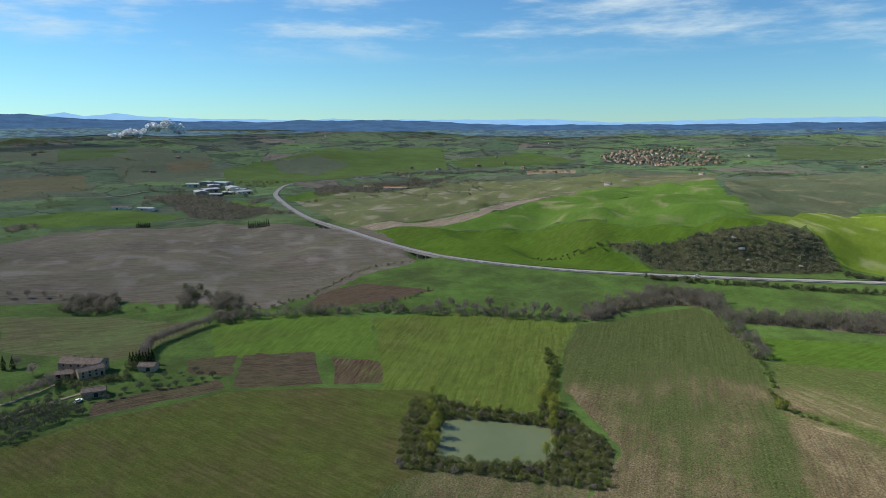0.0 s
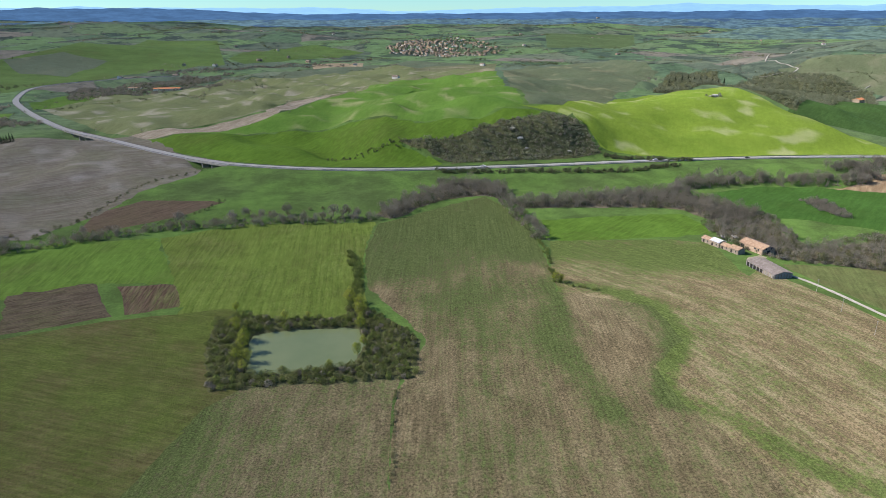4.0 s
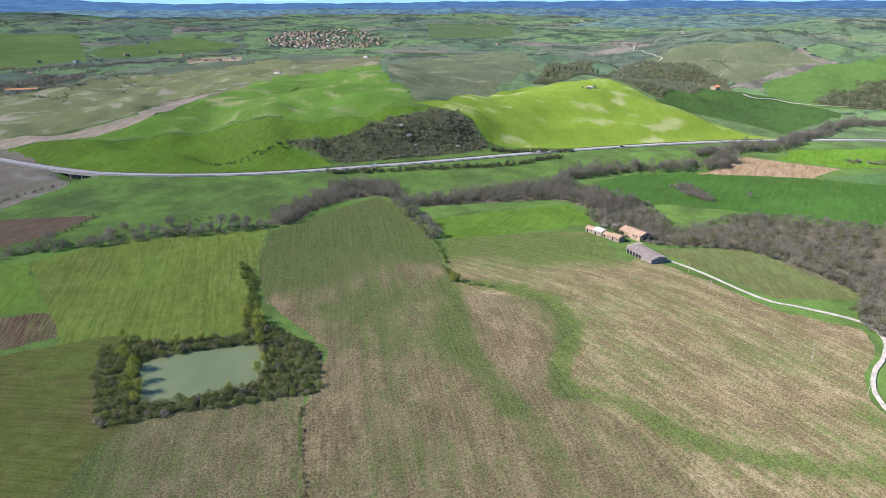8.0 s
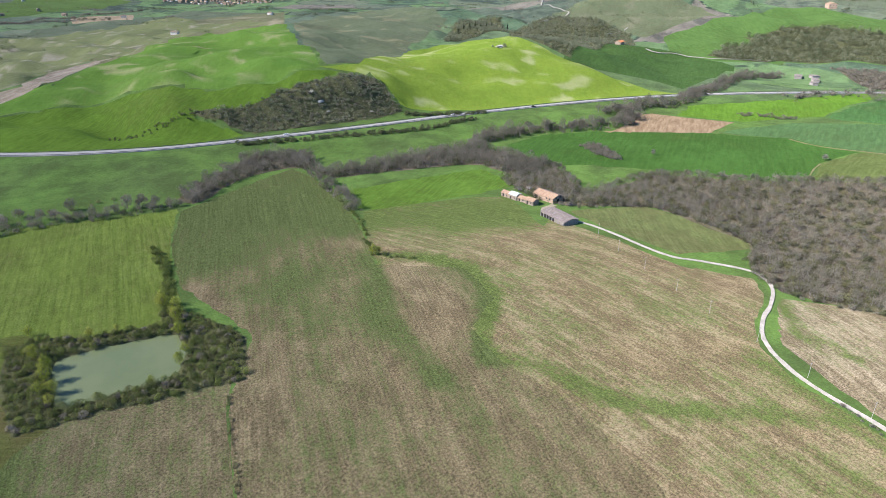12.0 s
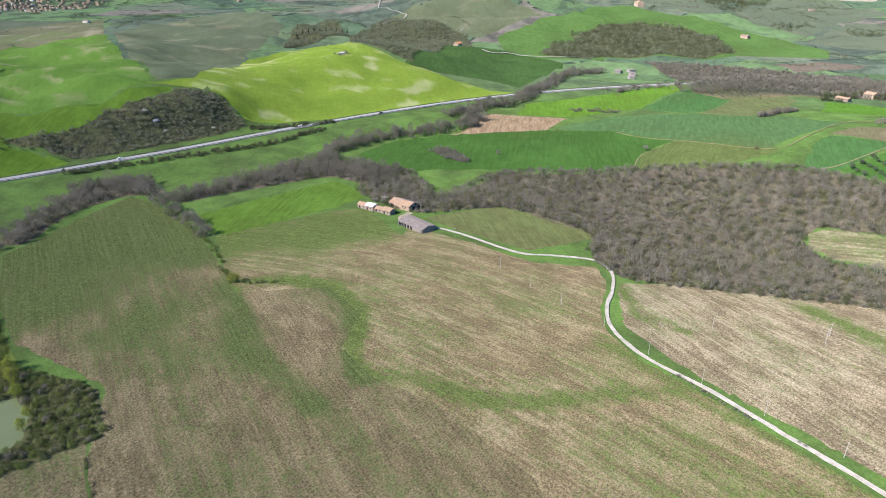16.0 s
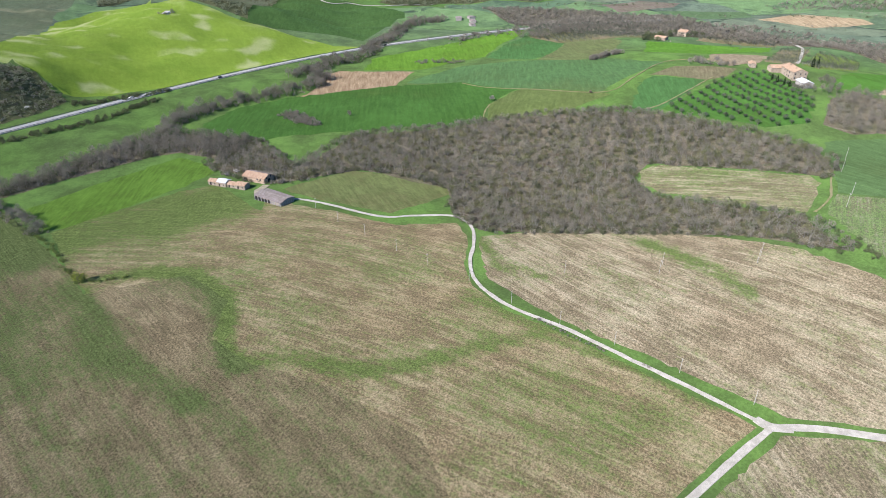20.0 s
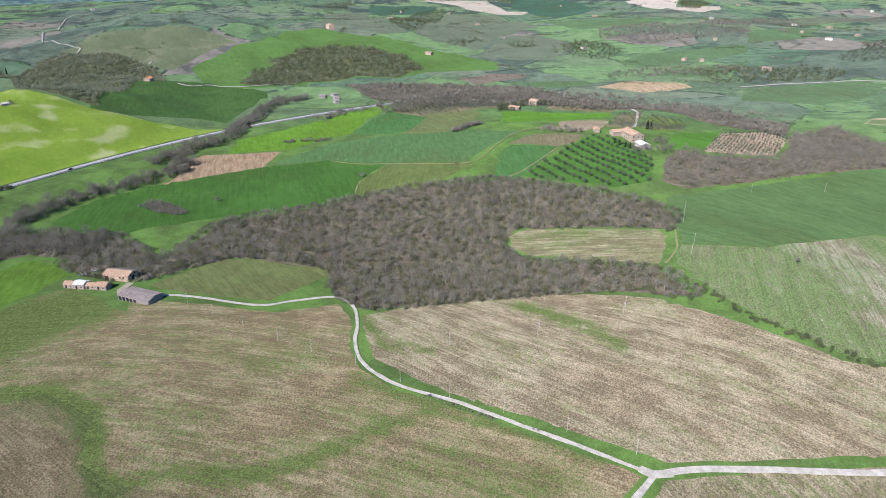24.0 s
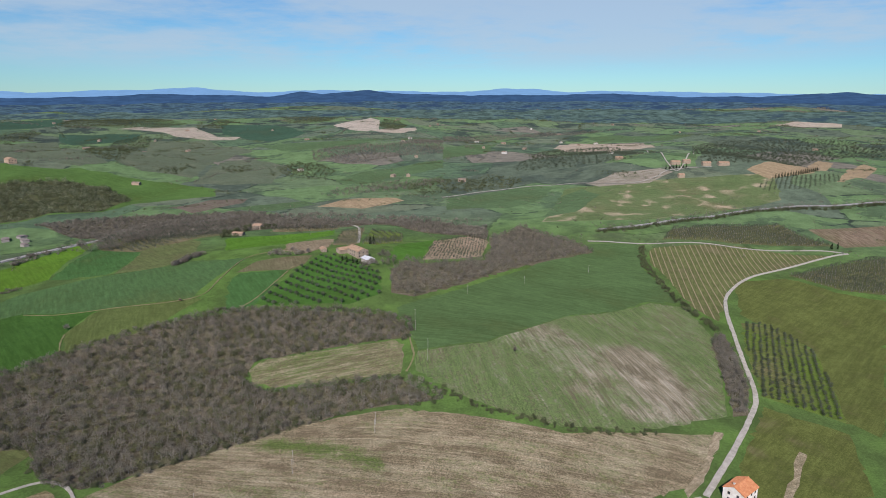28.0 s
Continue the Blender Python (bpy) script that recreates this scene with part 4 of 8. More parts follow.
FIELDS = {
    "dry_strip": [(249, -228), (247, -231), (216, -199), (216, -194)],
    "dry_headland": [(269, -194), (267, -198), (231, -164), (220, -151), (225, -151), (239, -168)],
    "plough_grey": [(-460, 666), (-451, 764), (-374, 787), (-89, 753), (-51, 685), (-19, 569), (-62, 516), (-80, 482), (-117, 421), (-134, 429), (-229, 446), (-304, 432)],
    "plough_red": [(-91, 441), (-86, 478), (-59, 493), (-2, 472), (-34, 447), (-84, 429)],
    "pasture_west": [(-288, 408), (-216, 412), (-143, 391), (-158, 362), (-174, 327), (-243, 341)],
    "vines_a": [(-136, 330), (-111, 337), (-104, 308), (-125, 308)],
    "vines_b": [(-99, 291), (-107, 337), (-69, 341), (-56, 296)],
    "vines_c": [(-57, 332), (-30, 326), (-26, 297), (-50, 296)],
    "vines_d": [(-152, 258), (-156, 275), (-108, 302), (-102, 291)],
    "young_crop": [(-159, 165), (-198, 213), (-171, 233), (-149, 254), (-100, 287), (-58, 292), (-4, 287), (2, 270), (2, 225), (-4, 214), (-16, 206), (-38, 168), (-47, 135), (-98, 148)],
    "crop_north": [(-42, 405), (8, 417), (91, 397), (71, 343), (61, 302), (56, 270), (40, 250), (10, 255), (-8, 280), (-26, 289), (-35, 361)],
    "crop_northwest": [(-143, 389), (-100, 411), (-44, 406), (-30, 326), (-63, 338), (-121, 332)],
    "stubble_west": [(22, 118), (35, 148), (48, 190), (72, 227), (61, 292), (71, 341), (92, 394), (179, 421), (184, 361), (162, 293), (145, 250), (176, 217), (167, 186), (145, 174), (140, 154), (143, 116), (137, 75), (115, 51)],
    "stubble_mid": [(146, 251), (119, 183), (112, 128), (98, 101), (85, 83), (72, 81), (107, 8), (148, -6), (169, -16), (189, -26), (198, 2), (212, 47), (219, 77), (230, 97), (247, 108), (272, 117), (291, 132), (268, 159), (263, 224), (264, 245), (247, 235), (268, 286), (250, 299), (180, 322), (157, 279)],
    "crop_barn": [(186, 360), (294, 344), (289, 303), (256, 303), (189, 317), (181, 327)],
    "meadow_barn": [(279, 245), (327, 227), (345, 165), (330, 155), (281, 170), (275, 216)],
    "stubble_east": [(280, 114), (311, 76), (318, 38), (314, -9), (309, -33), (294, -60), (267, -111), (266, -197), (229, -162), (203, -65), (197, -35), (208, 2), (220, 47), (238, 92), (260, 105)],
    "stubble_pond": [(-46, 134), (-38, 168), (-18, 205), (-8, 218), (23, 215), (56, 206), (47, 190), (35, 149), (26, 115)],
    "wheat_small": [(574, -51), (655, -74), (715, -122), (569, -85)],
    "orchard": [(573, -87), (708, -123), (751, -192), (699, -183), (613, -153), (579, -115)],
    "orchard_farm": [(654, -35), (794, -54), (782, -93), (678, -81), (643, -49)],
    "grove_villa": [(767, 257), (822, 232), (885, 127), (816, 117), (738, 210)],
    "stubble_south": [(188, -35), (197, -64), (211, -115), (184, -133), (133, -75), (154, -17)],
    "rape": [(281, 581), (331, 584), (530, 790), (714, 832), (569, 619), (585, 546), (605, 483), (624, 405), (563, 432), (483, 457), (416, 469), (335, 505), (329, 524), (322, 549), (310, 559)],
    "bare_strip": [(-93, 754), (-32, 752), (50, 763), (114, 841), (154, 856), (108, 800), (48, 734), (-31, 708), (-79, 727)],
    "wheat_hill": [(489, 1125), (286, 580), (275, 573), (189, 592), (128, 680), (45, 700), (-2, 697), (-31, 708), (48, 733), (108, 796), (160, 847), (298, 1138), (404, 1198)],
    "hillside_west": [(-232, 1038), (-173, 1238), (-59, 1267), (52, 1467), (205, 1497), (416, 1704), (538, 1252), (423, 1253), (307, 1173), (114, 841), (51, 768), (-33, 758), (-90, 754), (-139, 828)],
    "wheat_low": [(-31, 705), (-2, 693), (45, 696), (127, 675), (188, 590), (274, 570), (314, 556), (243, 552), (218, 546), (153, 564), (172, 537), (182, 519), (127, 522), (63, 555), (6, 589), (-47, 663), (-79, 724)],
    "wheat_grey": [(494, 1106), (1079, 1623), (748, 985), (541, 806), (333, 587), (294, 587)],
    "hillside_brown": [(223, 1380), (368, 1605), (632, 1666), (712, 1619), (481, 1102), (223, 831), (168, 777), (119, 792)],
    "wheat_dark": [(582, 540), (861, 701), (874, 668), (869, 486), (812, 454), (666, 429), (656, 458)],
    "fallow_tan": [(502, 375), (529, 368), (568, 307), (508, 296), (442, 362), (453, 356), (478, 357)],
    "wheat_east": [(439, 367), (507, 296), (540, 242), (512, 179), (471, 188), (448, 183), (430, 200), (402, 244), (363, 300), (340, 322), (338, 350), (350, 380), (395, 388)],
    "wheat_emerald": [(518, 292), (605, 273), (622, 237), (648, 134), (622, 75), (509, 107), (512, 179), (538, 242)],
    "wheat_strip": [(534, 83), (552, 76), (551, 34), (521, 44), (482, 58), (478, 77)],
    "meadow_strip": [(471, 188), (510, 177), (508, 107), (506, 100), (479, 116), (461, 121), (447, 178)],
    "olive_field": [(485, 57), (595, 6), (584, -20), (535, -41), (502, -42), (476, -38), (463, -15), (477, 35)],
    "wheat_top": [(781, 119), (793, 95), (832, -10), (759, -8), (689, 42), (679, 105)],
    "fallow_small": [(622, 43), (689, 42), (716, -8), (628, -2), (597, 20)],
    "crop_highway": [(545, 354), (590, 369), (700, 319), (808, 276), (800, 270), (647, 265), (624, 289), (579, 306)],
    "clearing": [(396, 53), (404, 42), (396, -40), (388, -46), (346, -40), (369, 34), (380, 50)],
    "wheat_plain": [(452, -48), (502, -116), (680, -297), (679, -360), (573, -313), (474, -295), (481, -270), (434, -175), (374, -98), (373, -54), (402, -54)],
    "stubble_plain": [(371, -54), (372, -98), (432, -174), (478, -269), (464, -293), (395, -274), (283, -211), (268, -154), (272, -113), (287, -88), (317, -62), (346, -49)],
    "vineyard": [(661, -367), (644, -462), (585, -538), (548, -416), (495, -352), (424, -298), (458, -299), (607, -336)],
    "grove_road": [(420, -315), (413, -334), (370, -338), (305, -299), (272, -276), (294, -259), (305, -249), (355, -276)],
    "grove_east": [(537, -448), (579, -602), (466, -491), (485, -457)],
    "grove_far": [(688, -396), (727, -431), (732, -588), (635, -585), (650, -466)],
    "meadow_house": [(293, -241), (262, -268), (212, -237), (218, -179), (231, -180)],
    "meadow_east": [(526, -381), (528, -438), (478, -451), (450, -476), (254, -283), (273, -277), (372, -340), (434, -324)],
    "badland": [(1056, -413), (1022, -586), (985, -767), (852, -681), (775, -425), (817, -290)],
    "vineyard_red": [(712, -614), (706, -725), (623, -644), (627, -593)],
    "clay_a": [(2823, -44), (2947, -96), (3227, -230), (3153, -271), (2528, -212), (2450, -163), (2550, -104)],
    "clay_b": [(2814, 823), (2914, 773), (2954, 545), (2847, 492), (2682, 413), (2680, 326), (2619, 341), (2561, 426), (2578, 479), (2615, 557), (2736, 623), (2792, 700)],
    "hill_field": [(992, 694), (1133, 669), (1372, 637), (1336, 578), (1389, 483), (1344, 371), (1273, 208), (1169, 191), (1143, 263), (1101, 311), (1031, 351), (976, 448), (905, 471), (877, 515), (854, 562), (903, 613)],
    "green_w1": [(-607, 886), (-545, 940), (-472, 962), (-345, 879), (-389, 816), (-542, 789)],
    "green_w2": [(-378, 1052), (-339, 1067), (-258, 1001), (-255, 939), (-296, 928), (-349, 999)],
    "green_w3": [(-268, 1127), (-232, 1234), (-144, 1277), (-152, 1131), (-204, 1061), (-240, 1030)],
    "green_w4": [(-465, 1418), (-593, 1793), (-546, 1935), (-402, 2166), (-250, 3107), (31, 3002), (30, 1915), (-202, 1735), (-330, 1279)],
    "green_w5": [(-1618, 2798), (-1412, 2965), (-918, 1842), (-1018, 1738)],
    "green_e1": [(43, 2087), (229, 2667), (411, 2732), (535, 2446), (394, 2167), (82, 1953)],
    "green_e2": [(1564, 2980), (2039, 2911), (1572, 2237), (1160, 2180)],
    "brown_w": [(-758, 1796), (-729, 1886), (-649, 1886), (-638, 1798), (-680, 1669)],
    "brown_w2": [(-989, 1462), (-866, 1583), (-712, 1309), (-726, 1190), (-761, 1119)],
    "tan_e2": [(274, 1945), (427, 1947), (368, 1719), (254, 1802)],
    "tan_c": [(1021, -737), (1069, -800), (1536, -1328), (1430, -1280), (1022, -876), (963, -740)],
    "tan_e": [(935, -853), (1303, -1206), (1434, -1375), (1348, -1330), (1029, -994)],
    "tan_valley": [(1026, 15), (1092, -31), (1097, -119), (1074, -132), (1016, -56)],
    "quarry_f": [(1925, -708), (2368, -939), (2150, -1131), (1856, -1016), (1745, -849), (1729, -670)],
    "vine_g": [(1071, -461), (1120, -537), (1085, -609), (1053, -614), (1016, -551), (1039, -469)],
    "grove_knoll": [(771, 259), (821, 265), (908, 148), (888, 128), (815, 160), (784, 222)],
    "grove_crest": [(822, 70), (845, 69), (871, -13), (839, -15)],
    "grove_rows": [(639, -5), (803, -19), (824, -49), (646, -30)],
    "meadow_knoll": [(637, 204), (755, 203), (793, 165), (766, 146), (659, 137), (637, 165)],
    "meadow_hill": [(968, 935), (1047, 934), (1143, 842), (1184, 749), (1147, 693), (1013, 707), (961, 708), (943, 787), (929, 900)],
    "clay_c": [(2476, -176), (2922, -412), (2766, -397), (2475, -305), (2432, -225)],
    "far_dark_a": [(2639, 970), (2647, 685), (2469, 661), (2399, 842), (2467, 910)],
    "far_dark_b": [(3094, 460), (3165, 240), (2682, 72), (2529, 154), (2655, 313), (2750, 400)],
    "far_dark_c": [(3059, 1349), (3300, 1192), (2849, 1028), (2614, 1157)],
    "far_green_a": [(2153, 238), (2057, -48), (2470, -456), (2338, -432), (1862, -43), (1916, 118)],
    "far_green_b": [(1316, -16), (1436, -81), (1563, -289), (1462, -271), (1377, -150), (1276, -71)],
    "far_green_c": [(1172, -65), (1356, -251), (1218, -226), (1146, -125)],
    "far_meadow_a": [(1505, 448), (2468, 613), (2549, 424), (1982, 204), (1776, 271), (1407, 273), (1428, 377)],
    "far_meadow_b": [(1337, 261), (1774, 256), (1786, 192), (1594, 87), (1328, 107), (1315, 193)],
    "far_meadow_c": [(2343, 1043), (2467, 919), (1642, 554), (1491, 461), (1398, 485), (1440, 583), (1411, 633)],
    "far_plough": [(1069, 246), (1130, 196), (1143, 132), (1073, 133), (1009, 201)],
    "far_green_d": [(1033, 154), (1109, 35), (1062, 16), (998, 83)],
    "far_green_e": [(1779, -329), (2027, -553), (1644, -419), (1572, -291)],
    "far_green_f": [(2497, -1039), (2543, -1183), (2212, -1368), (2136, -1212), (2368, -1056)],
    "far_green_g": [(1199, -683), (1840, -1142), (1801, -1156), (1134, -706)],
    "far_green_h": [(849, -301), (998, -381), (1037, -437), (973, -440), (863, -357)],
    "far_tan_a": [(2636, -2005), (2759, -2262), (2689, -2418), (2513, -2264), (2518, -2070)],
    "far_tan_b": [(3237, -1873), (3218, -2012), (3129, -1941), (3155, -1843)],
    "far_green_i": [(1072, -205), (1122, -373), (1085, -403), (996, -352), (935, -276), (958, -183)],
    "far_green_j": [(-493, 826), (-515, 990), (-364, 926), (-343, 882), (-360, 804), (-455, 777)],
    "far_green_k": [(-656, 1042), (-575, 1108), (-528, 1037), (-587, 958)],
    "far_meadow_d": [(-954, 1409), (-953, 1551), (-753, 1422), (-629, 1166), (-674, 1072), (-799, 1175)],
    "far_meadow_e": [(-842, 1681), (-765, 1815), (-586, 1794), (-547, 1472), (-682, 1431)],
    "far_meadow_f": [(-1918, 2861), (-1626, 3008), (-1244, 3027), (-650, 1895), (-779, 1705), (-1007, 1715), (-1148, 1706)],
    "far_green_l": [(-258, 1070), (-232, 1233), (-219, 1137), (-229, 1025)],
    "far_green_m": [(-222, 1241), (-141, 1301), (-81, 1265), (-84, 1154), (-174, 1136)],
    "far_green_n": [(-362, 1041), (-314, 1066), (-261, 1009), (-257, 958), (-328, 993)],
    "far_meadow_g": [(-509, 1988), (-389, 2093), (-266, 1991), (-331, 1770), (-433, 1810)],
    "far_meadow_h": [(57, 1351), (191, 1696), (542, 1875), (684, 1654), (442, 1321), (228, 1127), (88, 1015)],
    "wheat_knoll": [(644, 263), (768, 262), (787, 215), (724, 203), (636, 207)],
    "fallow_strip": [(556, 78), (586, 66), (591, 13), (567, 20), (552, 33)],
}
WOODS = {
    "olive_a": [(1827, -1124), (1989, -1294), (1951, -1653), (1757, -1753), (1533, -1537), (1507, -1287), (1056, -773), (1096, -695)],
    "olive_b": [(1335, -397), (1643, -574), (1896, -828), (1702, -898), (1213, -617), (1235, -481), (1288, -402)],
    "olive_d": [(925, -692), (967, -754), (1000, -904), (940, -869), (886, -744), (897, -682)],
    "wood_main": [(314, 263), (381, 259), (441, 182), (475, 100), (476, 59), (437, -46), (407, -53), (395, -48), (399, -36), (405, 49), (386, 55), (364, 37), (341, -39), (309, -54), (318, -14), (312, 47), (302, 80), (288, 117), (308, 144), (338, 161), (331, 221), (286, 253), (288, 310), (323, 342), (343, 318)],
    "creek_wood": [(101, 399), (114, 404), (124, 415), (150, 424), (178, 425), (188, 416), (201, 430), (208, 452), (184, 468), (165, 468), (139, 446), (110, 428), (95, 414)],
    "north_wood": [(195, 384), (230, 377), (259, 369), (283, 361), (298, 353), (302, 326), (300, 306), (341, 322), (333, 349), (327, 380), (306, 393), (278, 399), (251, 396), (226, 396), (208, 398), (190, 403)],
    "wood_right": [(532, -53), (569, -71), (557, -85), (566, -113), (596, -153), (665, -178), (731, -192), (805, -254), (747, -273), (650, -292), (609, -232), (577, -183), (508, -114), (473, -65), (481, -48)],
    "wood_valley": [(946, 395), (1008, 168), (910, 14), (825, -212), (715, -185), (854, -62), (835, 127), (810, 267)],
    "scar": [(156, 570), (175, 560), (220, 549), (231, 557), (316, 550), (327, 529), (330, 504), (304, 501), (235, 512), (190, 521), (172, 544)],
    "hill_scrub": [(909, 554), (988, 576), (1042, 560), (1081, 598), (1169, 573), (1236, 537), (1259, 479), (1257, 413), (1134, 320), (1040, 348), (984, 459), (919, 481), (896, 521)],
    "grove_left": [(-210, 246), (-188, 260), (-177, 273), (-171, 274), (-158, 267), (-154, 261), (-165, 247), (-168, 237), (-185, 228)],
    "pond_ring": [(-15, 216), (-16, 248), (-11, 276), (-1, 279), (17, 268), (44, 260), (50, 278), (58, 260), (66, 241), (69, 227), (59, 200), (47, 203), (25, 208), (10, 213)],
    "scrub_knoll": [(644, 857), (745, 955), (854, 1017), (864, 974), (804, 880), (765, 875), (664, 849)],
    "scrub_knoll_b": [(797, 872), (906, 917), (965, 897), (974, 846), (966, 775), (954, 733), (880, 661), (858, 695), (594, 541), (585, 573), (585, 611)],
    "town": [(635, 2511), (746, 2661), (1068, 3012), (1145, 2913), (988, 2156), (838, 2026), (745, 2279), (631, 2408)],
    "wood_band": [(769, 294), (870, 214), (929, 93), (924, -21), (886, -111), (865, -222), (807, -123), (866, -21), (862, 86), (830, 189)],
    "wood_clay": [(1819, 36), (1889, -43), (1830, -201), (2338, -432), (1656, -306), (1628, -178), (1575, -89), (1595, -35), (1685, 27)],
    "wood_dark": [(1678, 568), (2459, 733), (2572, 667), (2541, 617), (2330, 594), (1577, 444), (1507, 459), (1538, 494)],
    "wood_slope": [(1236, -134), (1279, -232), (1232, -326), (1130, -247), (1125, -163)],
    "wood_road": [(384, -266), (404, -287), (369, -274), (315, -247), (286, -225), (283, -215), (314, -231)],
    "wood_far_a": [(2839, 1049), (3231, 1120), (3535, 1067), (3399, 847), (3084, 603), (2883, 678), (2845, 842), (2757, 980)],
    "wood_far_b": [(2928, 529), (3263, 496), (3345, 429), (3280, 408), (2953, 440)],
    "wood_far_c": [(1546, 110), (1669, 76), (1604, 19), (1463, -32), (1385, 18), (1395, 77)],
    "wood_far_d": [(1440, 356), (1508, 339), (1561, 307), (1407, 307)],
    "wood_far_e": [(1548, 240), (1642, 184), (1579, 162), (1481, 192)],
    "wood_far_f": [(2888, -248), (3248, -302), (3195, -366), (2980, -386), (2522, -278), (2538, -224)],
    "wood_far_g": [(3218, -78), (3664, 94), (3536, 237), (3372, 200), (3066, -22)],
    "wood_far_h": [(1157, 16), (1238, -69), (1287, -140), (1301, -241), (1211, -224), (1164, -116), (1128, -23)],
    "wood_far_i": [(1216, -254), (1290, -342), (1191, -384), (1114, -328), (1110, -253)],
    "wood_far_j": [(3079, -2120), (3010, -2564), (2712, -2468), (2692, -2091)],
    "wood_far_k": [(2602, -483), (2826, -823), (2731, -1215), (2653, -1181), (2659, -775), (2343, -435)],
    "wood_far_l": [(3544, -2062), (3176, -2593), (3359, -2239)],
    "wood_far_m": [(2513, 1114), (2696, 1077), (2634, 1026), (2416, 1006), (2343, 1043)],
    "vale_wood_a": [(-517, 1121), (-462, 1183), (-316, 1012), (-244, 941), (-240, 907), (-265, 799), (-335, 872), (-402, 980)],
    "vale_wood_b": [(-228, 1185), (-235, 1348), (-104, 1432), (17, 1653), (14, 1398), (-95, 1300), (-185, 1215)],
    "vale_wood_c": [(-516, 751), (-511, 807), (-496, 793), (-487, 727)],
    "wood_hill_w": [(-2201, 3289), (-2213, 3451), (-2173, 3477), (-1825, 3062), (-1774, 2973), (-1965, 2933)],
    "clump_a": [(-256, 417), (-231, 411), (-216, 425), (-233, 450), (-255, 451), (-263, 436)],
    "clump_b": [(-180, 429), (-166, 424), (-175, 460), (-188, 467)],
    "clump_c": [(-159, 426), (-140, 409), (-130, 420), (-142, 447), (-159, 450)],
    "clump_d": [(-142, 393), (-119, 390), (-123, 409), (-146, 412)],
}
